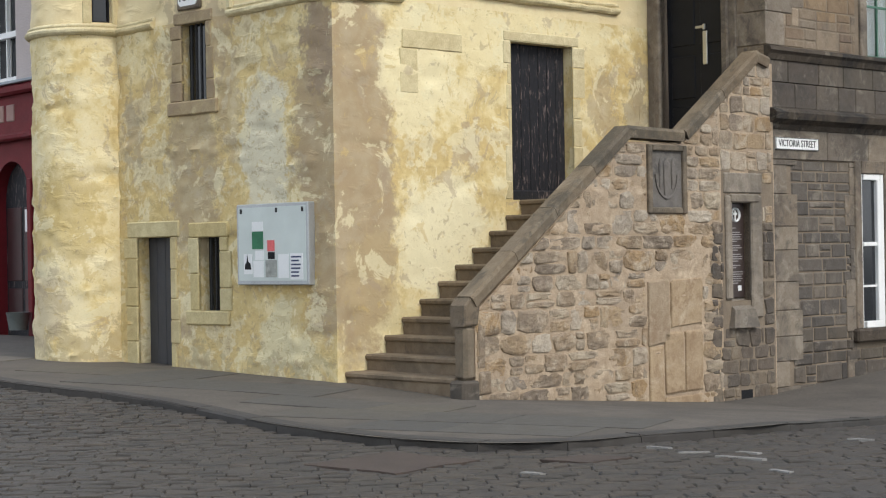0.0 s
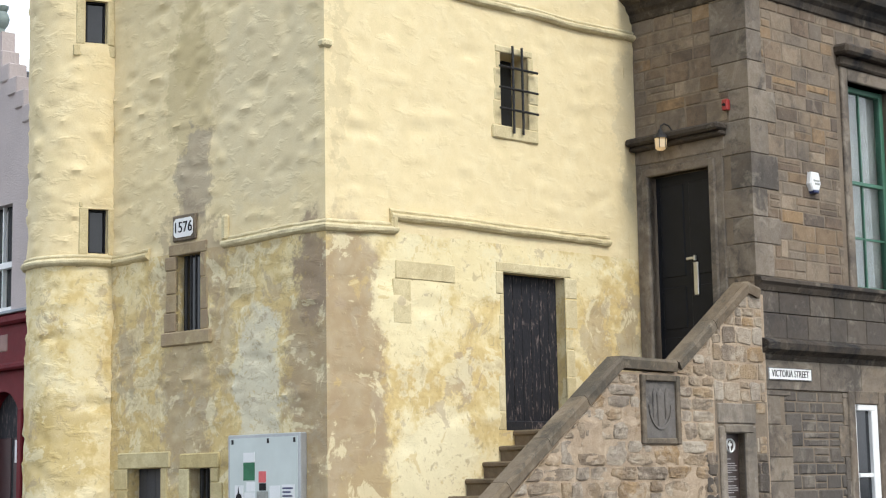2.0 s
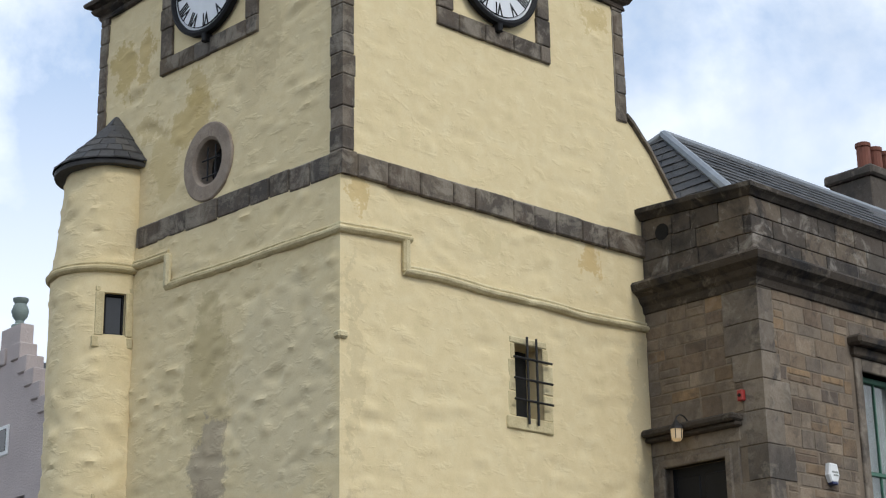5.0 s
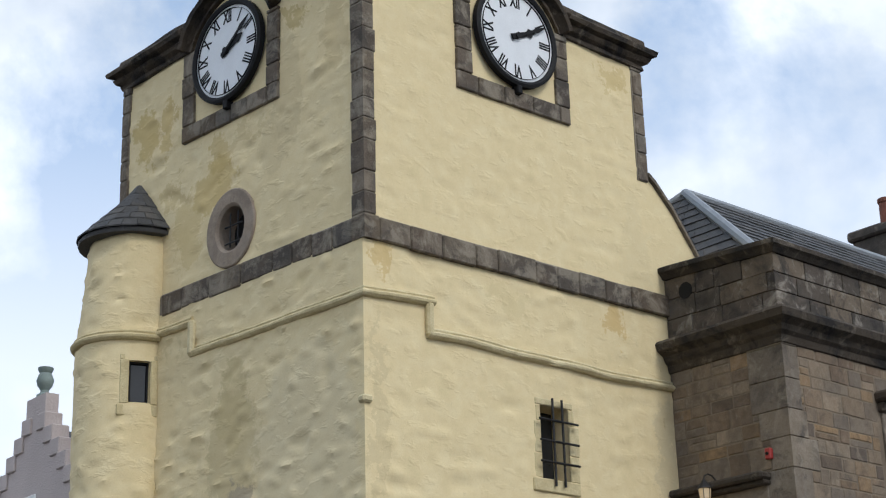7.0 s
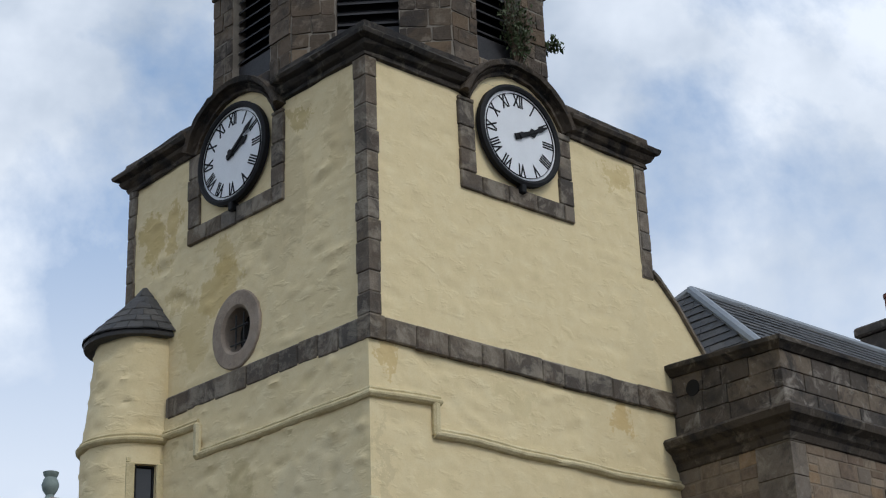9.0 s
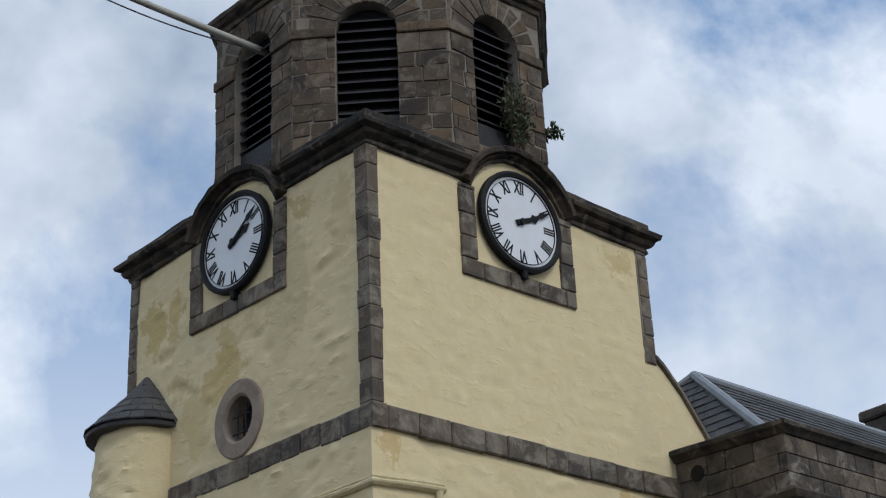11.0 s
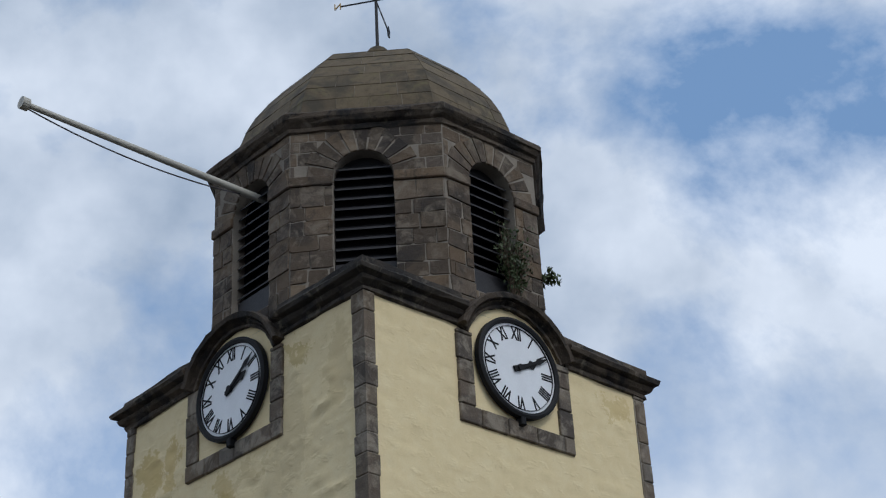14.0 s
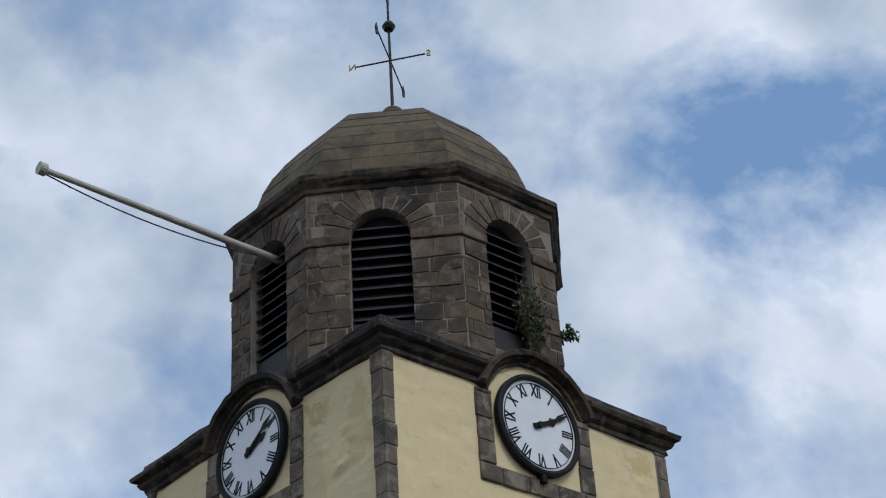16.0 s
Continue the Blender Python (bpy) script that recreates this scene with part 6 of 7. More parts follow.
# eaves cornice, parapet
part("cornice", MB().sweep([(HX, 0.0), (HX, HF), (RX, HF)], [(0, 8.38), (0.04, 8.4), (0.06, 8.5), (0.12, 8.55), (0.15, 8.63), (0.28, 8.7), (0.31, 8.8), (0.27, 8.85), (0, 8.92)]), M_CORNICE, house)
para = part("parapet", MB().box(HX + 0.04, HX + 0.35, HF + 0.04, 0.3, 8.85, 9.8).box(HX + 0.35, RX, HF + 0.04, HF + 0.35, 8.85, 9.8), M_GREYMORTAR, house)
for z0, z1 in ((8.9, 9.19), (9.19, 9.47), (9.47, 9.76)):
    x = 0.0
    while x < 2.0:
        w = min(rng.uniform(0.35, 0.95), 2.1 - x)
        up0, up1 = [0.14 * (1 - (x + w / 2) / 2.1) * (q - 8.9) / 0.86 for q in (z0, z1)]
        part("block", MB().box(x + 0.006, x + w - 0.006, 0.005, 0.1, z0 + up0 + 0.006, z1 + up1 - 0.006, 0.008), M_PARAPET, para, m=HM)
        x += w
    x = HX + 0.01
    while x < XV + 2:
        w = rng.uniform(0.35, 0.95)
        part("block", MB().box(x + 0.006, x + w - 0.006, HF + 0.005, HF + 0.1, z0 + 0.006, z1 - 0.006, 0.008), M_PARAPET, para)
        x += w
# no hole is cut: a black disc paints in the drain's shaded inside
part("drain_hole", disc(0.13, -0.004, 0.02, 20), M_BLACK, para, m=HM @ pose(0.42, 0, 9.62))
mb = MB().sweep([(HX, 0.12), (HX, HF), (RX, HF)], [(-0.32, 9.76), (0.02, 9.76), (0.07, 9.82), (0.12, 9.86), (0.12, 9.93), (0.02, 9.98), (-0.32, 10.0)])
mb.v = [(x, y, z + 0.15 * max(0.0, y - HF - 0.32) / 2.1) for x, y, z in mb.v]  # the coping rises towards the tower
part("parapet_coping", mb, M_CORNICE, house)
# hipped slate roof
RB, RZ0, RIDGE = (HX + 0.45, HF + 0.45), 9.85, (9.02, 2.0, 12.72)
roof = part("roof", MB().add([(RB[0], RB[1], RZ0), (RX, RB[1], RZ0), (RX, RIDGE[1], RIDGE[2]), RIDGE, (RB[0], 6.0, RZ0), (RX, 6.0, RZ0)], [(0, 1, 2, 3), (0, 3, 4), (4, 5, 2, 3)]), M_SLATE, house, "grey slate hipped roof with lead hips")


def slate_field(a, b, c, d, nu, nv, stop=1.0):
    """Rows of lapped slates on the slope a, b (eaves), c, d (ridge)."""
    a, b, c, d = map(Vector, (a, b, c, d))
    up_ = ((b - a).cross(d - a)).normalized()
    for v in range(nv):
        l0, r0, l1, r1 = a.lerp(d, v / nv), b.lerp(c, v / nv), a.lerp(d, (v + 1.15) / nv), b.lerp(c, (v + 1.15) / nv)
        n = max(1, round((r0 - l0).length / nu))
        for u in range(n):
            t0, t1 = (u + 0.02 + 0.5 * (v % 2)) / n, (u + 0.98 + 0.5 * (v % 2)) / n
            if t0 > stop or t1 > 1.0:
                continue
            k = up_ * rng.uniform(0.02, 0.03)
            q = [l0.lerp(r0, t0) + k, l0.lerp(r0, t1) + k, l1.lerp(r1, t1) + up_ * 0.004, l1.lerp(r1, t0) + up_ * 0.004]
            part("slate", MB().add([*q, *[p - up_ * 0.012 for p in q]], [(0, 1, 2, 3), (4, 5, 6, 7), (0, 1, 5, 4), (1, 2, 6, 5), (2, 3, 7, 6), (3, 0, 4, 7)]), M_SLATE, roof)


slate_field((RB[0], 6.0, RZ0), (RB[0], RB[1], RZ0), RIDGE, RIDGE, 0.32, 13)
slate_field((RB[0], RB[1], RZ0), (RB[0] + 7.5, RB[1], RZ0), (RIDGE[0] + 6, RIDGE[1], RIDGE[2]), RIDGE, 0.42, 13)
def bar(a, b, r, material, parent, name):
    part(name, MB().tube(a, b, r, n=8), material, parent)
bar((RB[0], RB[1], RZ0 + 0.03), Vector(RIDGE), 0.09, M_LEAD, roof, "hip_lead")
bar(RIDGE, (RX, RIDGE[1], RIDGE[2]), 0.09, M_LEAD, roof, "ridge_lead")
bar((RB[0], 6.0, RZ0), RIDGE, 0.08, M_LEAD, roof, "hip_lead")
chim = part("chimney", MB().box(20.28, 26.9, 5.0, 6.2, 9.0, 15.46, 0.03).box(20.18, 26.9, 4.9, 6.3, 15.46, 15.72, 0.05), M_DARKSTONE, house, "broad grey stone chimney")
for i in range(4):
    part("chimney_pot", MB().lathe([(0.17, 15.6), (0.165, 16.2), (0.19, 16.22), (0.19, 16.31), (0.15, 16.33)], 14, (20.36 + i * 0.48, 5.2)), M_POT, chim, smooth=False)


# return wall: door case, door
case = part("door_case", MB().box(0.0, 0.25, -0.03, 0.1, 2.3, 6.2, 0.015).box(1.37, 1.62, -0.03, 0.1, 2.3, 6.2, 0.015).box(0.25, 1.37, -0.03, 0.1, 6.0, 6.2, 0.015), M_QUOIN, house, m=HM)
part("architrave", MB().box(0.13, 0.25, -0.06, 0.06, 2.3, 6.12, 0.02).box(1.37, 1.49, -0.06, 0.06, 2.3, 6.12, 0.02).box(0.13, 1.49, -0.062, 0.06, 6.0, 6.125, 0.02), M_QUOIN, case)
part("frieze", MB().box(0.0, 1.66, -0.035, 0.06, 6.2, 6.42, 0.012), M_QUOIN, case)
part("hood", MB().box(-0.0, 1.72, -0.26, 0.05, 6.47, 6.58, 0.03).box(-0.0, 1.70, -0.17, 0.05, 6.40, 6.47, 0.02), M_CORNICE, case)
door = part("door", MB().box(0.25, 1.37, 0.14, 0.19, 3.0, 6.0), M_DOOR_BLACK, house, "tall black panelled door", m=HM)
for x0, x1 in ((0.33, 0.76), (0.86, 1.29)):
    for z0, z1 in ((3.2, 3.62), (3.74, 4.35), (4.5, 5.86)):
        part("panel", MB().box(x0, x1, 0.125, 0.15, z0, z1, 0.02), M_DOOR_BLACK, door)
part("letter_plate", MB().box(0.92, 1.0, 0.105, 0.14, 4.2, 4.68, 0.008), M_STEEL, door, "steel pull plate")
part("lever", MB().box(0.80, 0.97, 0.09, 0.115, 4.72, 4.76, 0.008).box(0.93, 0.97, 0.09, 0.14, 4.70, 4.78, 0.006), M_STEEL, door)

lamp = thing("wall_lamp", T @ HM @ pose(0.73, -0.30, 6.42) @ Matrix.Scale(0.82, 4), "small lit wall lantern on a curled iron bracket", "lamp")
part("glass", MB().lathe([(0.06, -0.14), (0.10, -0.10), (0.115, 0.06), (0.1, 0.08)], 12), M_LAMPGLASS, lamp)
for i in range(6):
    a = 2 * math.pi * i / 6
    part("glazing_bar", MB().tube((0.105 * math.cos(a), 0.105 * math.sin(a), -0.11), (0.118 * math.cos(a), 0.118 * math.sin(a), 0.07), 0.007, n=6), M_IRON, lamp)
part("roof", MB().lathe([(0.14, 0.07), (0.13, 0.1), (0.06, 0.18), (0.025, 0.24)], 12), M_IRON, lamp)
mb, arc = MB(), [Vector((0, 0.0, 0.22)), Vector((0.0, 0.02, 0.30)), Vector((0.03, 0.08, 0.34)), Vector((0.06, 0.16, 0.31)), Vector((0.09, 0.22, 0.22)), Vector((0.13, 0.30, 0.17))]
for a, b in zip(arc, arc[1:]):
    mb.tube(a, b, 0.014, n=6)
part("bracket", mb, M_IRON, lamp)
bulb = bpy.data.lights.new("lamp_light", "POINT")
bulb.energy, bulb.color, bulb.shadow_soft_size = 0.25, (1.0, 0.65, 0.3), 0.05
lit = new("lamp_light", bulb)
lit.matrix_basis = T @ HM @ pose(0.73, -0.34, 6.20)

alarm = thing("fire_alarm_box", T @ HM @ pose(1.74, -0.03, 6.83), "small red alarm box on the stone wall", "alarm box")
part("case", MB().box(-0.05, 0.05, -0.06, 0.02, -0.08, 0.08, 0.012), M_ALARMRED, alarm)
part("dome", disc(0.025, -0.075, -0.05, 14), M_BLACK, alarm)
bell = thing("burglar_alarm", T @ pose(7.31, HF - 0.03, 5.82), "white six-sided burglar alarm box with a blue base", "alarm box")
part("case", MB().prism([(-0.13, -0.03), (-0.08, -0.14), (0.08, -0.14), (0.13, -0.03), (0.09, 0.14), (-0.09, 0.14)], -0.06, 0.02, 0.02), M_WHITE, bell)
part("base", MB().prism([(-0.06, -0.17), (0.06, -0.17), (0.075, -0.13), (-0.075, -0.13)], -0.07, 0.02, 0.01), M_BLUE, bell)
part("line", MB().box(-0.06, 0.08, -0.066, -0.059, 0.0, 0.025).box(-0.03, 0.08, -0.066, -0.059, -0.045, -0.02), M_POSTGREY, bell)
plate = thing("street_sign", T @ pose(6.53, HF - 0.04, 3.005), "white street nameplate with black capitals", "street sign")
part("plate", MB().box(-0.5, 0.5, -0.012, 0.01, -0.085, 0.085, 0.004), M_WHITE, plate)
part("border", MB().box(-0.5, 0.5, -0.016, -0.0125, 0.075, 0.083).box(-0.5, 0.5, -0.016, -0.0125, -0.083, -0.075).box(-0.5, -0.492, -0.016, -0.0125, -0.075, 0.075).box(0.492, 0.5, -0.016, -0.0125, -0.075, 0.075), M_BLACK, plate)
me = lettering("VICTORIA STREET", 0.135, 0.002)
me.transform(Matrix.Diagonal((0.80, 1, 1, 1)))
me.transform(Matrix.Translation((0, -0.0145, 0)))
part("words", me, M_BLACK, plate)


def sash(r, y, material, name, label, cols=2, upper=True, edge=0.09):
    x0, x1, z0, z1 = r
    w = tagged(part(name, MB().box(x0, x0 + edge, y - 0.02, y + 0.1, z0, z1, 0.01).box(x1 - 0.09, x1, y - 0.02, y + 0.1, z0, z1, 0.01).box(x0 + 0.09, x1 - 0.09, y - 0.02, y + 0.1, z1 - 0.09, z1, 0.01).box(x0 + 0.09, x1 - 0.09, y - 0.04, y + 0.1, z0, z0 + 0.1, 0.01), material, house, label))
    zm = (z0 + z1) / 2 + 0.1
    part("sash_rail", MB().box(x0 + 0.09, x1 - 0.09, y - 0.01, y + 0.07, zm - 0.03, zm + 0.03, 0.008), material, w)
    for i in range(1, cols):
        x = x0 + (x1 - x0) * i / cols
        part("glazing_bar", MB().box(x - 0.015, x + 0.015, y + 0.01, y + 0.05, z0 + 0.1, zm - 0.03).box(x - 0.015, x + 0.015, y + 0.01, y + 0.05, zm + 0.03, z1 - 0.09), material, w)
    for zz in ((z0 + zm) / 2,):
        part("glazing_bar", MB().box(x0 + 0.09, x1 - 0.09, y + 0.008, y + 0.052, zz - 0.015, zz + 0.015), material, w)
    part("pane", MB().box(x0 + 0.05, x1 - 0.05, y + 0.03, y + 0.036, z0 + 0.05, z1 - 0.05), M_DARKGLASS if not upper else M_GLASS, w)
    # flat dark sheet behind the pane; the room's shade is in its colour
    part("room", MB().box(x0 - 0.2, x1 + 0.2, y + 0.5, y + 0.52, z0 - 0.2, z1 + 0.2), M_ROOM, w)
    return w


def glass(name):
    m = bpy.data.materials.new(name)
    m.use_nodes = True
    nt = m.node_tree
    b = nt.nodes["Principled BSDF"]
    b.inputs["Base Color"].default_value = (0.9, 0.95, 0.95, 1)
    b.inputs["Roughness"].default_value, b.inputs["Transmission Weight"].default_value, b.inputs["IOR"].default_value = 0.03, 1.0, 1.45
    return m


M_GLASS = glass("clear_window_glass")
lw = sash(LOWWIN, HF + 0.0, M_WHITE, "window", "white sash window with dark panes", 1, False, 0.045)
part("stile", MB().box(8.52, 8.612, HF - 0.03, HF + 0.06, 0.46, 2.53, 0.01), M_WHITE, lw)
w = sash(UPWIN, HF + 0.18, M_GREEN, "window", "tall green sash window with pale curtains", 2, True)
mb = MB()
x = UPWIN[0] + 0.05
while x < UPWIN[1]:
    k = rng.uniform(0.05, 0.09)
    mb.add([(x, HF + 0.36, UPWIN[2]), (x + k / 2, HF + 0.30, UPWIN[2]), (x + k, HF + 0.36, UPWIN[2]), (x, HF + 0.36, UPWIN[3]), (x + k / 2, HF + 0.30, UPWIN[3]), (x + k, HF + 0.36, UPWIN[3])], [(0, 1, 4, 3), (1, 2, 5, 4)])
    x += k
part("curtain", mb, M_CURTAIN, w, "pale pleated curtain", tidy=False)
for r, parent in ((LOWWIN, low), (UPWIN, up)):
    x0, x1, z0, z1 = r
    part("window_margin", MB().box(x0 - 0.17, x0, HF - 0.045, HF + 0.2, z0, z1 + 0.2, 0.015).box(x1, x1 + 0.17, HF - 0.045, HF + 0.2, z0, z1 + 0.2, 0.015).box(x0, x1, HF - 0.044, HF + 0.2, z1, z1 + 0.198, 0.015), M_QUOIN, parent)
    if z0 < 3:
        part("window_sill", MB().box(x0 - 0.25, x1 + 0.25, HF - 0.12, HF + 0.2, z0 - 0.2, z0, 0.03), M_CORNICE, parent)
    else:
        part("window_hood", MB().box(x0 - 0.27, x1 + 0.27, HF - 0.24, HF + 0.1, z1 + 0.36, z1 + 0.52, 0.04).box(x0 - 0.22, x1 + 0.22, HF - 0.10, HF + 0.1, z1 + 0.2, z1 + 0.36, 0.03), M_CORNICE, parent)

# ---- pink house with the red shop ----
SM = pose(-8.2, 33.9, 0.2, 0, 0, 90 - 140)
shop = thing("pink_house", SM, "pinkish harled house with crow-stepped gable over a dark red shop front", "house")
SWIN, SWIN2 = (-1.75, -0.5, 4.95, 7.2), (-2.4, -1.36, 8.35, 9.0)
part("wall", slab_wall(-6.0, 3.0, 4.75, 8.1, [SWIN], 0.0, 0.3), M_PINK, shop)
mb = MB()
zs, half, GX = 8.1, 2.6, -1.58
steps = []
while half > 0.55:
    steps.append((GX - half, GX + half, zs, zs + 0.34))
    zs, half = zs + 0.34, half - 0.34
left = [p for x0, x1, z0, z1 in steps for p in ((x0 + 0.2, z0), (x0 + 0.2, z1))]
right = [p for x0, x1, z0, z1 in reversed(steps) for p in ((x1 - 0.2, z1), (x1 - 0.2, z0))]
gable = part("gable", MB().prism(left + [(GX - 0.45, zs), (GX - 0.45, zs + 0.45), (GX + 0.45, zs + 0.45), (GX + 0.45, zs)] + right, 0.0, 0.3), M_PINK, shop)
for x0, x1, z0, z1 in steps:
    for xa in (x0, x1 - 0.42):
        part("crow_step", MB().box(xa, xa + 0.42, -0.05, 0.36, z0, z1 + 0.02, 0.02), M_PINK, gable)
part("gable_window", MB().box(-2.4, -1.36, -0.03, 0.05, 8.15, 8.8, 0.02), M_WHITE, gable)
part("pane", MB().box(-2.3, -1.46, -0.04, 0.0, 8.25, 8.72), M_DARKGLASS, gable)
part("chimney", MB().box(-0.75, 0.15, 1.5, 2.5, 8.0, 11.0, 0.03).box(-0.81, 0.21, 1.44, 2.56, 11.0, 11.15, 0.03), M_DARKSTONE, shop)
part("roof", MB().add([(-5, 0.3, 7.6), (-1.3, 0.3, 10.2), (2.4, 0.3, 7.6), (-5, 9, 7.6), (-1.3, 9, 10.2), (2.4, 9, 7.6)], [(0, 1, 4, 3), (1, 2, 5, 4)]), M_SLATE, shop)
part("wall", MB().box(-6, -5.7, 0.3, 9, -0.5, 8.1).box(2.7, 3.0, 0.3, 9, -0.5, 8.1), M_PINK, shop)
w = part("window", MB().box(SWIN[0], SWIN[0] + 0.12, 0.08, 0.2, *SWIN[2:]).box(SWIN[1] - 0.12, SWIN[1], 0.08, 0.2, *SWIN[2:]).box(SWIN[0], SWIN[1], 0.06, 0.18, 5.9, 6.02).box(SWIN[0], SWIN[1], 0.08, 0.2, 4.95, 5.1), M_WHITE, shop, "white sash window")
part("pane", MB().box(SWIN[0], SWIN[1], 0.2, 0.22, *SWIN[2:]), M_DARKGLASS, w)
part("glazing_bar", MB().box(-1.14, -1.1, 0.1, 0.18, 5.0, 7.2), M_WHITE, w)
front = part("shop_front", MB().box(-6, 3, -0.12, 0.1, 3.88, 4.85, 0.02).box(-6, 3, -0.28, 0.1, 4.68, 4.88, 0.05).box(-6, 3, -0.2, 0.1, 3.78, 3.92, 0.04), M_RED, shop, "deep red painted timber shop front")
part("lead_apron", MB().box(-6, 3, -0.32, 0.1, 4.88, 4.94, 0.01), M_LEAD, front)
for i in range(3):
    part("letter_block", MB().box(-1.62 + i * 0.46, -1.28 + i * 0.46, -0.14, -0.1, 4.16, 4.5, 0.02), M_FADED, front, "faded painted block on the fascia")
# arched entrance
mb, N = MB(), 16
cx, zi, ra = -0.79, 2.6, 0.78
arc = [(cx + ra * math.cos(math.pi * j / N), zi + ra * math.sin(math.pi * j / N)) for j in range(N + 1)]
rim = [(cx + 1.6 * (1 - 2 * j / N), 3.85) for j in range(N + 1)]
for (a, b), (c, d), (e, f), (g, h) in zip(arc, arc[1:], rim, rim[1:]):
    mb.add([(a, 0, b), (c, 0, d), (g, 0, h), (e, 0, f), (a, 0.3, b), (c, 0.3, d)], [(0, 1, 2, 3), (0, 1, 5, 4)])
mb.add([(cx - 1.6, 0, 3.85), (cx - 1.6, 0, zi), (cx - ra, 0, zi)], [(0, 1, 2)]).add([(cx + 1.6, 0, 3.85), (cx + 1.6, 0, zi), (cx + ra, 0, zi)], [(0, 1, 2)])
mb.box(cx + ra, cx + 1.6, 0, 0.3, -0.3, zi).box(cx - 1.6, cx - ra, 0, 0.3, -0.3, zi).box(cx + 1.6, 3.0, 0, 0.3, -0.3, 3.85).box(-6, cx - 1.6, 0, 0.3, -0.3, 3.85)
part("arched_entry", mb, M_RED, front)
part("pilaster", MB().box(cx + ra + 0.02, cx + ra + 0.2, -0.08, 0.02, -0.3, 3.0, 0.02).box(cx - ra - 0.2, cx - ra - 0.02, -0.08, 0.02, -0.3, 3.0, 0.02), M_RED, front)
sd = part("door", MB().box(cx - ra, cx + ra, 0.25, 0.3, -0.3, 3.45), M_DOOR_OLD, shop, "dark panelled shop door")
for x0, x1 in ((cx - 0.7, cx - 0.06), (cx + 0.06, cx + 0.7)):
    for z0, z1 in ((0.1, 0.8), (0.95, 2.45)):
        part("panel", MB().box(x0, x1, 0.225, 0.26, z0, z1, 0.03), M_SHOPDOOR, sd)
part("notice", MB().box(-0.65, -0.22, 0.21, 0.222, 1.95, 2.4), M_PAPER, sd)
urn = thing("roof_urn", SM @ pose(GX, 0.18, zs + 0.45), "pale green weathered urn on the gable top", "urn")
part("body", MB().lathe([(0.17, 0.0), (0.17, 0.06), (0.10, 0.1), (0.09, 0.16), (0.16, 0.26), (0.19, 0.38), (0.15, 0.50), (0.12, 0.54), (0.16, 0.60), (0.17, 0.66), (0.12, 0.67)], 18), M_VERDIGRIS, urn, smooth=True)
pail = thing("bucket", SM @ pose(0.12, -0.35, 0.0), "grey zinc bucket by the shop door", "bucket")
part("body", MB().lathe([(0.17, 0.0), (0.23, 0.34), (0.24, 0.35), (0.22, 0.34), (0.16, 0.03)], 18), M_BUCKET, pail, smooth=True)

# ---- paving ----
rng = random.Random(31)
run_ = [p for p in KERB_LINE if p.y < 13 and p.x < 15]
along = np.concatenate([[0], np.cumsum([(b - a).length for a, b in zip(run_, run_[1:])])])
marks = [0.0]
while marks[-1] < along[-1] - 0.5:
    marks.append(marks[-1] + rng.uniform(0.7, 1.15))
ends = [Vector((float(np.interp(d, along, [p.x for p in run_])), float(np.interp(d, along, [p.y for p in run_])))) for d in marks]
for p, q in zip(ends, ends[1:]):
    for _ in range(1):
        a, b = p, q
        d = (b - a).normalized()
        inn = Vector((-d.y, d.x)) * 0.22
        a, b = a + d * 0.004, b - d * 0.004
        za, zb = lie(a.x, a.y) + rng.uniform(-0.004, 0.006), lie(b.x, b.y)
        v = [(a.x, a.y, za - 0.3), (b.x, b.y, zb - 0.3), (b.x + inn.x, b.y + inn.y, zb - 0.3), (a.x + inn.x, a.y + inn.y, za - 0.3),
             (a.x, a.y, za - 0.025), (b.x, b.y, zb - 0.025), (b.x + inn.x, b.y + inn.y, zb), (a.x + inn.x, a.y + inn.y, za),
             (a.x + inn.x * 0.12, a.y + inn.y * 0.12, za), (b.x + inn.x * 0.12, b.y + inn.y * 0.12, zb)]
        part("kerbstone", MB().add(v, [(0, 1, 5, 4), (4, 5, 9, 8), (8, 9, 6, 7), (1, 2, 6, 9, 5), (0, 4, 8, 7, 3), (2, 3, 7, 6)]), M_KERB, pavement)
# flags
FM = Matrix.Rotation(radians(24), 2)
u = -14.0
while u < 14:
    du = rng.uniform(0.8, 1.15)
    w_ = -14.0 + rng.uniform(0, 0.5)
    while w_ < 14:
        dw = rng.uniform(0.9, 1.8)
        quad = [FM @ Vector((u + a, w_ + b)) + Vector((-2.0, -1.0)) for a, b in ((0.003, 0.003), (du - 0.003, 0.003), (du - 0.003, dw - 0.003), (0.003, dw - 0.003))]
        mid = sum(quad, Vector((0, 0))) / 4
        grown = [mid + (p - mid) * 1.12 for p in quad]
        ok = on_walk([p.x for p in grown], [p.y for p in grown]).all() and -6 < mid.x < (-0.9 if mid.y < -2.5 else 2.6) and mid.y < 10
        behind = any((p.x > -0.05 and p.y > -2.3) or (p.x > 0.0 - 0.09 * p.y and p.y > 0) for p in quad) or mid.y > 5.5 and mid.x > -1
        if ok and not behind:
            h = rng.uniform(-0.002, 0.003)
            top_ = [(p.x, p.y, lie(p.x, p.y) + h) for p in quad]
            part("flagstone", MB().add(top_ + [(x, y, z - 0.04) for x, y, z in top_], [(0, 1, 2, 3), (0, 1, 5, 4), (1, 2, 6, 5), (2, 3, 7, 6), (3, 0, 4, 7)]), M_FLAG, pavement)
        w_ += dw
    u += du

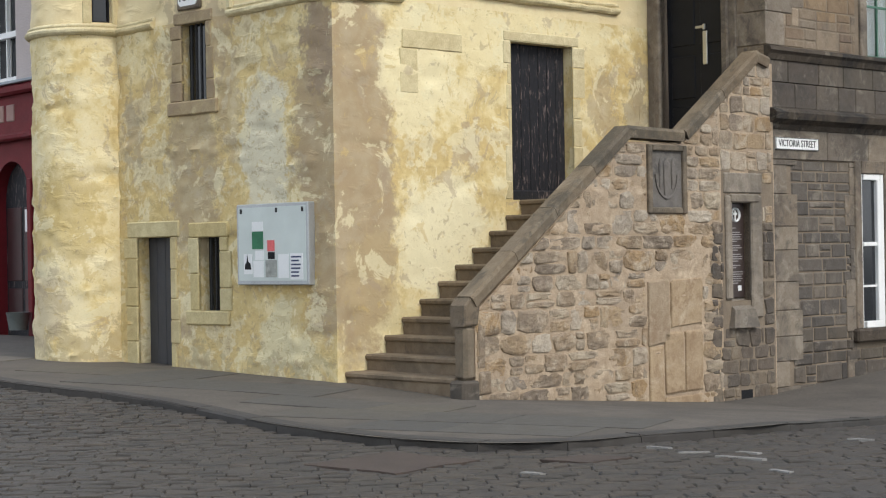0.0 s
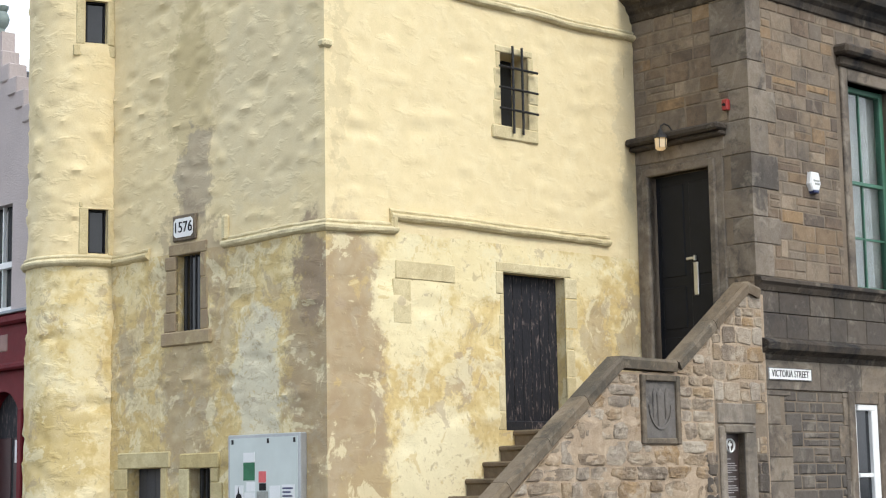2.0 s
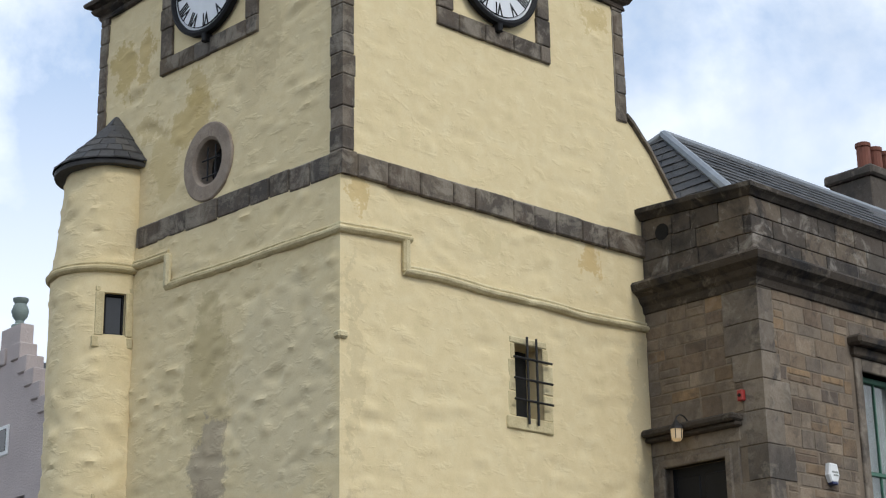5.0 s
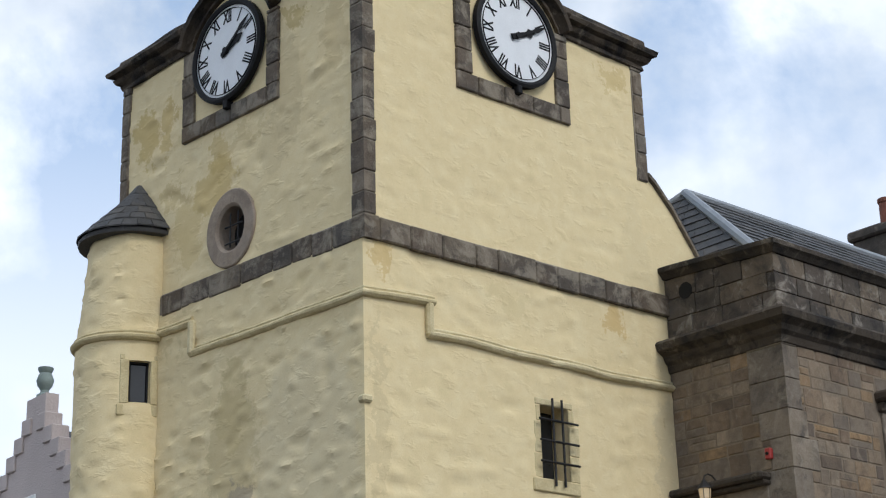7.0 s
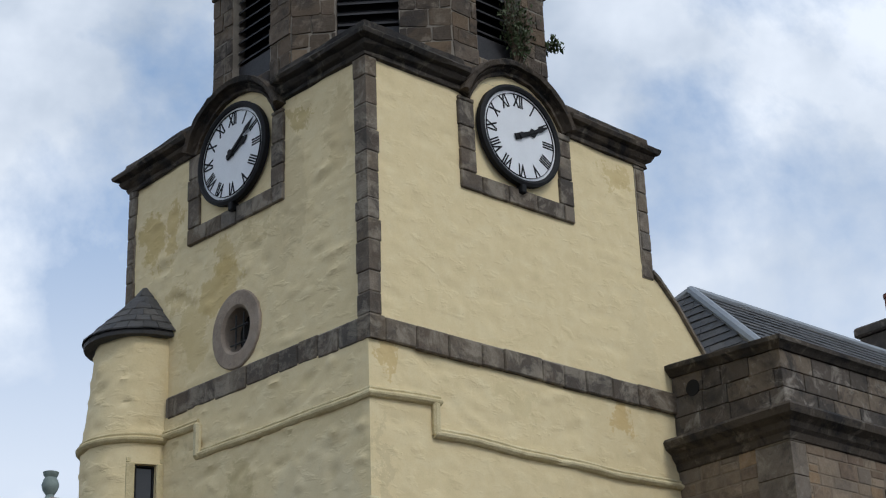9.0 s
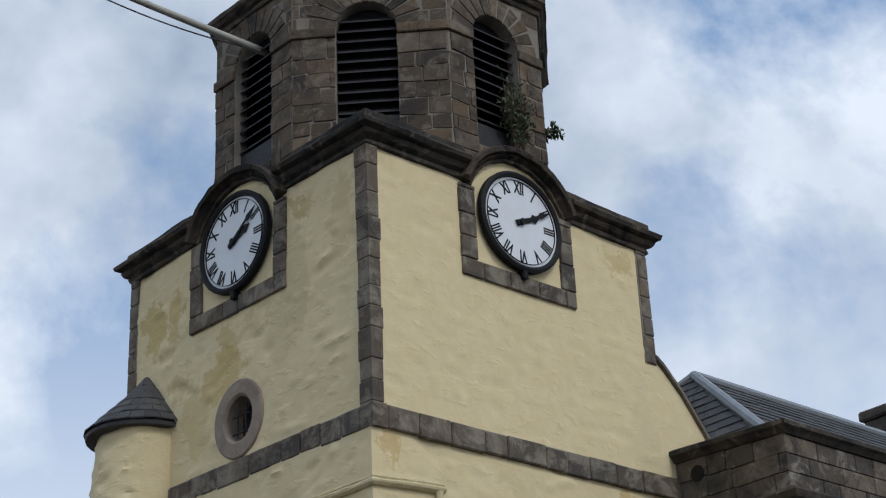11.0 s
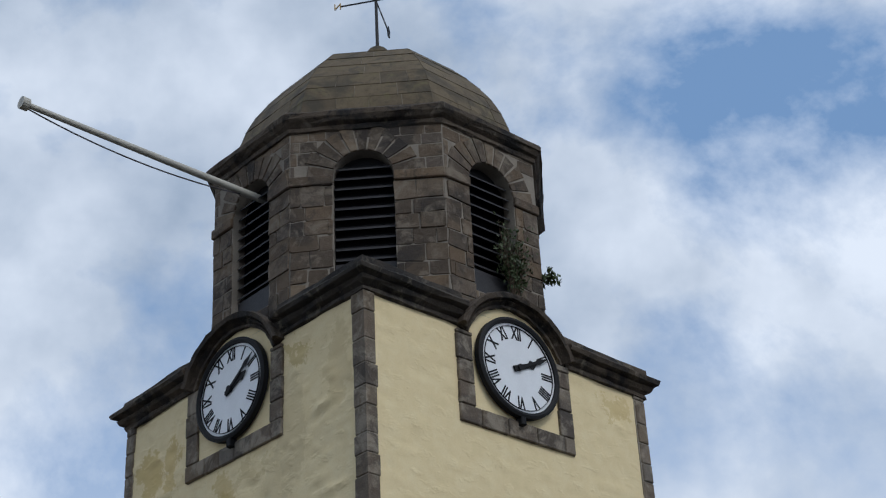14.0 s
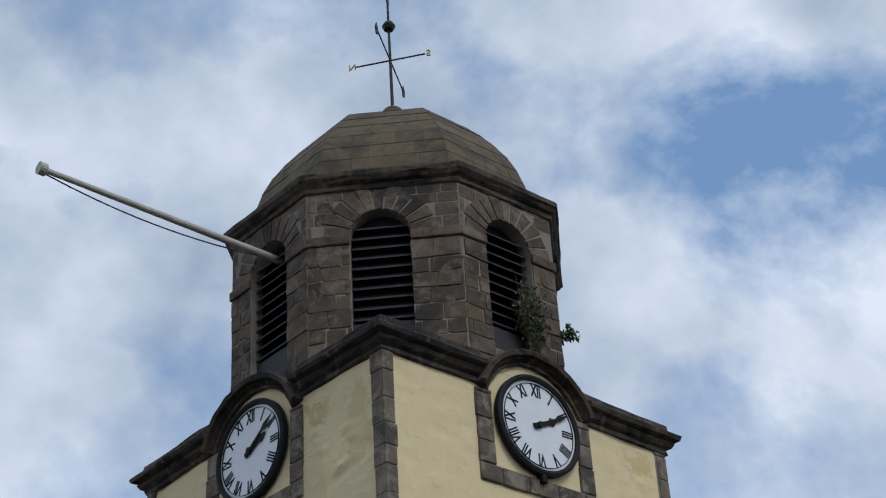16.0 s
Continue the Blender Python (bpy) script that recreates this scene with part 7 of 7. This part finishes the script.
# setts of the street: rows across the view; the ones round the kerb's bend are single pieces
cobbles = tagged(new("road", None), "dark cobbled street of worn whinstone setts", "road", kind="structure")
cobbles.matrix_basis = T
road = MB()
RM = Matrix.Rotation(radians(52), 2)
u, singles = -26.0, 0
verts, faces = [], []
while u < 10:
    du = rng.uniform(0.10, 0.14)
    w_ = -22.0 + rng.uniform(0, 0.2)
    cells = []
    while w_ < 22:
        dw = rng.uniform(0.16, 0.30)
        cells.append((w_, dw))
        w_ += dw
    cx_ = np.array([(u + du / 2, a + b / 2) for a, b in cells])
    rot = np.array(RM)
    pts = cx_ @ rot.T + (-6.0, -6.0)
    keep = ~on_walk(pts[:, 0], pts[:, 1]) & (pts[:, 1] < 10) & (pts[:, 1] > -14)
    world_pts = np.array([T @ Vector((x, y, 0)) for x, y in pts])
    keep &= (world_pts[:, 1] > 9.0) & (np.abs(world_pts[:, 0]) < world_pts[:, 1] * 0.31 + 0.3) & (world_pts[:, 1] < 38)
    for (a, b), ok in zip(cells, keep):
        if not ok:
            continue
        g = 0.003
        quad = [RM @ Vector((u + s, a + t)) + Vector((-6.0, -6.0)) for s, t in ((g, g), (du - g, g), (du - g, b - g), (g, b - g))]
        mid = sum(quad, Vector((0, 0))) / 4
        z = lie(mid.x, mid.y) - DROP + rng.uniform(-0.008, 0.01)
        tilt = rng.uniform(-0.006, 0.006)
        topq = [mid + (p - mid) * 0.91 for p in quad]
        v = [(p.x, p.y, z - 0.05) for p in quad] + [(p.x, p.y, z - 0.009) for p in quad] + [(p.x, p.y, z + (tilt if k < 2 else -tilt)) for k, p in enumerate(topq)]
        f = [(8, 9, 10, 11)] + [(r * 4 + k, r * 4 + (k + 1) % 4, (r + 1) * 4 + (k + 1) % 4, (r + 1) * 4 + k) for r in (0, 1) for k in range(4)]
        if singles < 300 and -5.6 < mid.x < -3.6 and -8.2 < mid.y < -4.2:
            part("sett", MB().add(v, f), M_SETTS_ONE, cobbles)
            singles += 1
        else:
            n = len(verts)
            verts += v
            faces += [tuple(n + k for k in q) for q in f]
    u += du
road.v, road.f = verts, faces
tagged(part("setts", road, M_SETT, cobbles, tidy=False), kind="stuff")


def flat_patch(corners, up_, material, name, label):
    """A thin uneven layer on the street, by its corners in T."""
    c = sum((Vector(p) for p in corners), Vector((0, 0))) / len(corners)
    ring_ = []
    for a, b in zip(corners, corners[1:] + corners[:1]):
        for k in range(5):
            p = Vector(a).lerp(Vector(b), k / 5)
            ring_.append(c + (p - c) * rng.uniform(0.94, 1.05))
    v = [(p.x, p.y, lie(p.x, p.y) - DROP + h) for h in (-0.03, up_) for p in ring_] + [(c.x, c.y, lie(c.x, c.y) - DROP + up_)]
    n = len(ring_)
    tagged(part(name, MB().add(v, [(i, (i + 1) % n, n + (i + 1) % n, n + i) for i in range(n)] + [(n + i, n + (i + 1) % n, 2 * n) for i in range(n)]), material, cobbles), label)


flat_patch([(-4.95, -5.68), (-3.95, -5.5), (-3.86, -6.5), (-4.87, -6.65)], 0.014, M_TARMAC, "road_patch", "brown tarmac repair in the setts")
flat_patch([(-3.5, -6.81), (-2.95, -6.85), (-2.86, -7.22), (-3.4, -7.25)], 0.014, M_TARMAC, "road_patch", "brown tarmac repair in the setts")
for (a, b), (c, d) in (((-2.12, -6.75), (-2.1, -6.98)), ((-2.3, -7.25), (-2.13, -7.4)), ((-2.31, -7.64), (-2.26, -7.82)), ((-2.27, -7.85), (-2.24, -8.06)), ((-1.93, -7.55), (-1.9, -7.76)), ((-2.78, -8.53), (-2.82, -8.74)), ((-4.22, -7.32), (-4.19, -7.5)), ((-0.33, -7.56), (-0.27, -7.76))):
    flat_patch([(a, b), (a + 0.06, b), (c + 0.06, d), (c, d)], 0.016, M_MARK, "road_marking", "worn scrap of pale road paint")
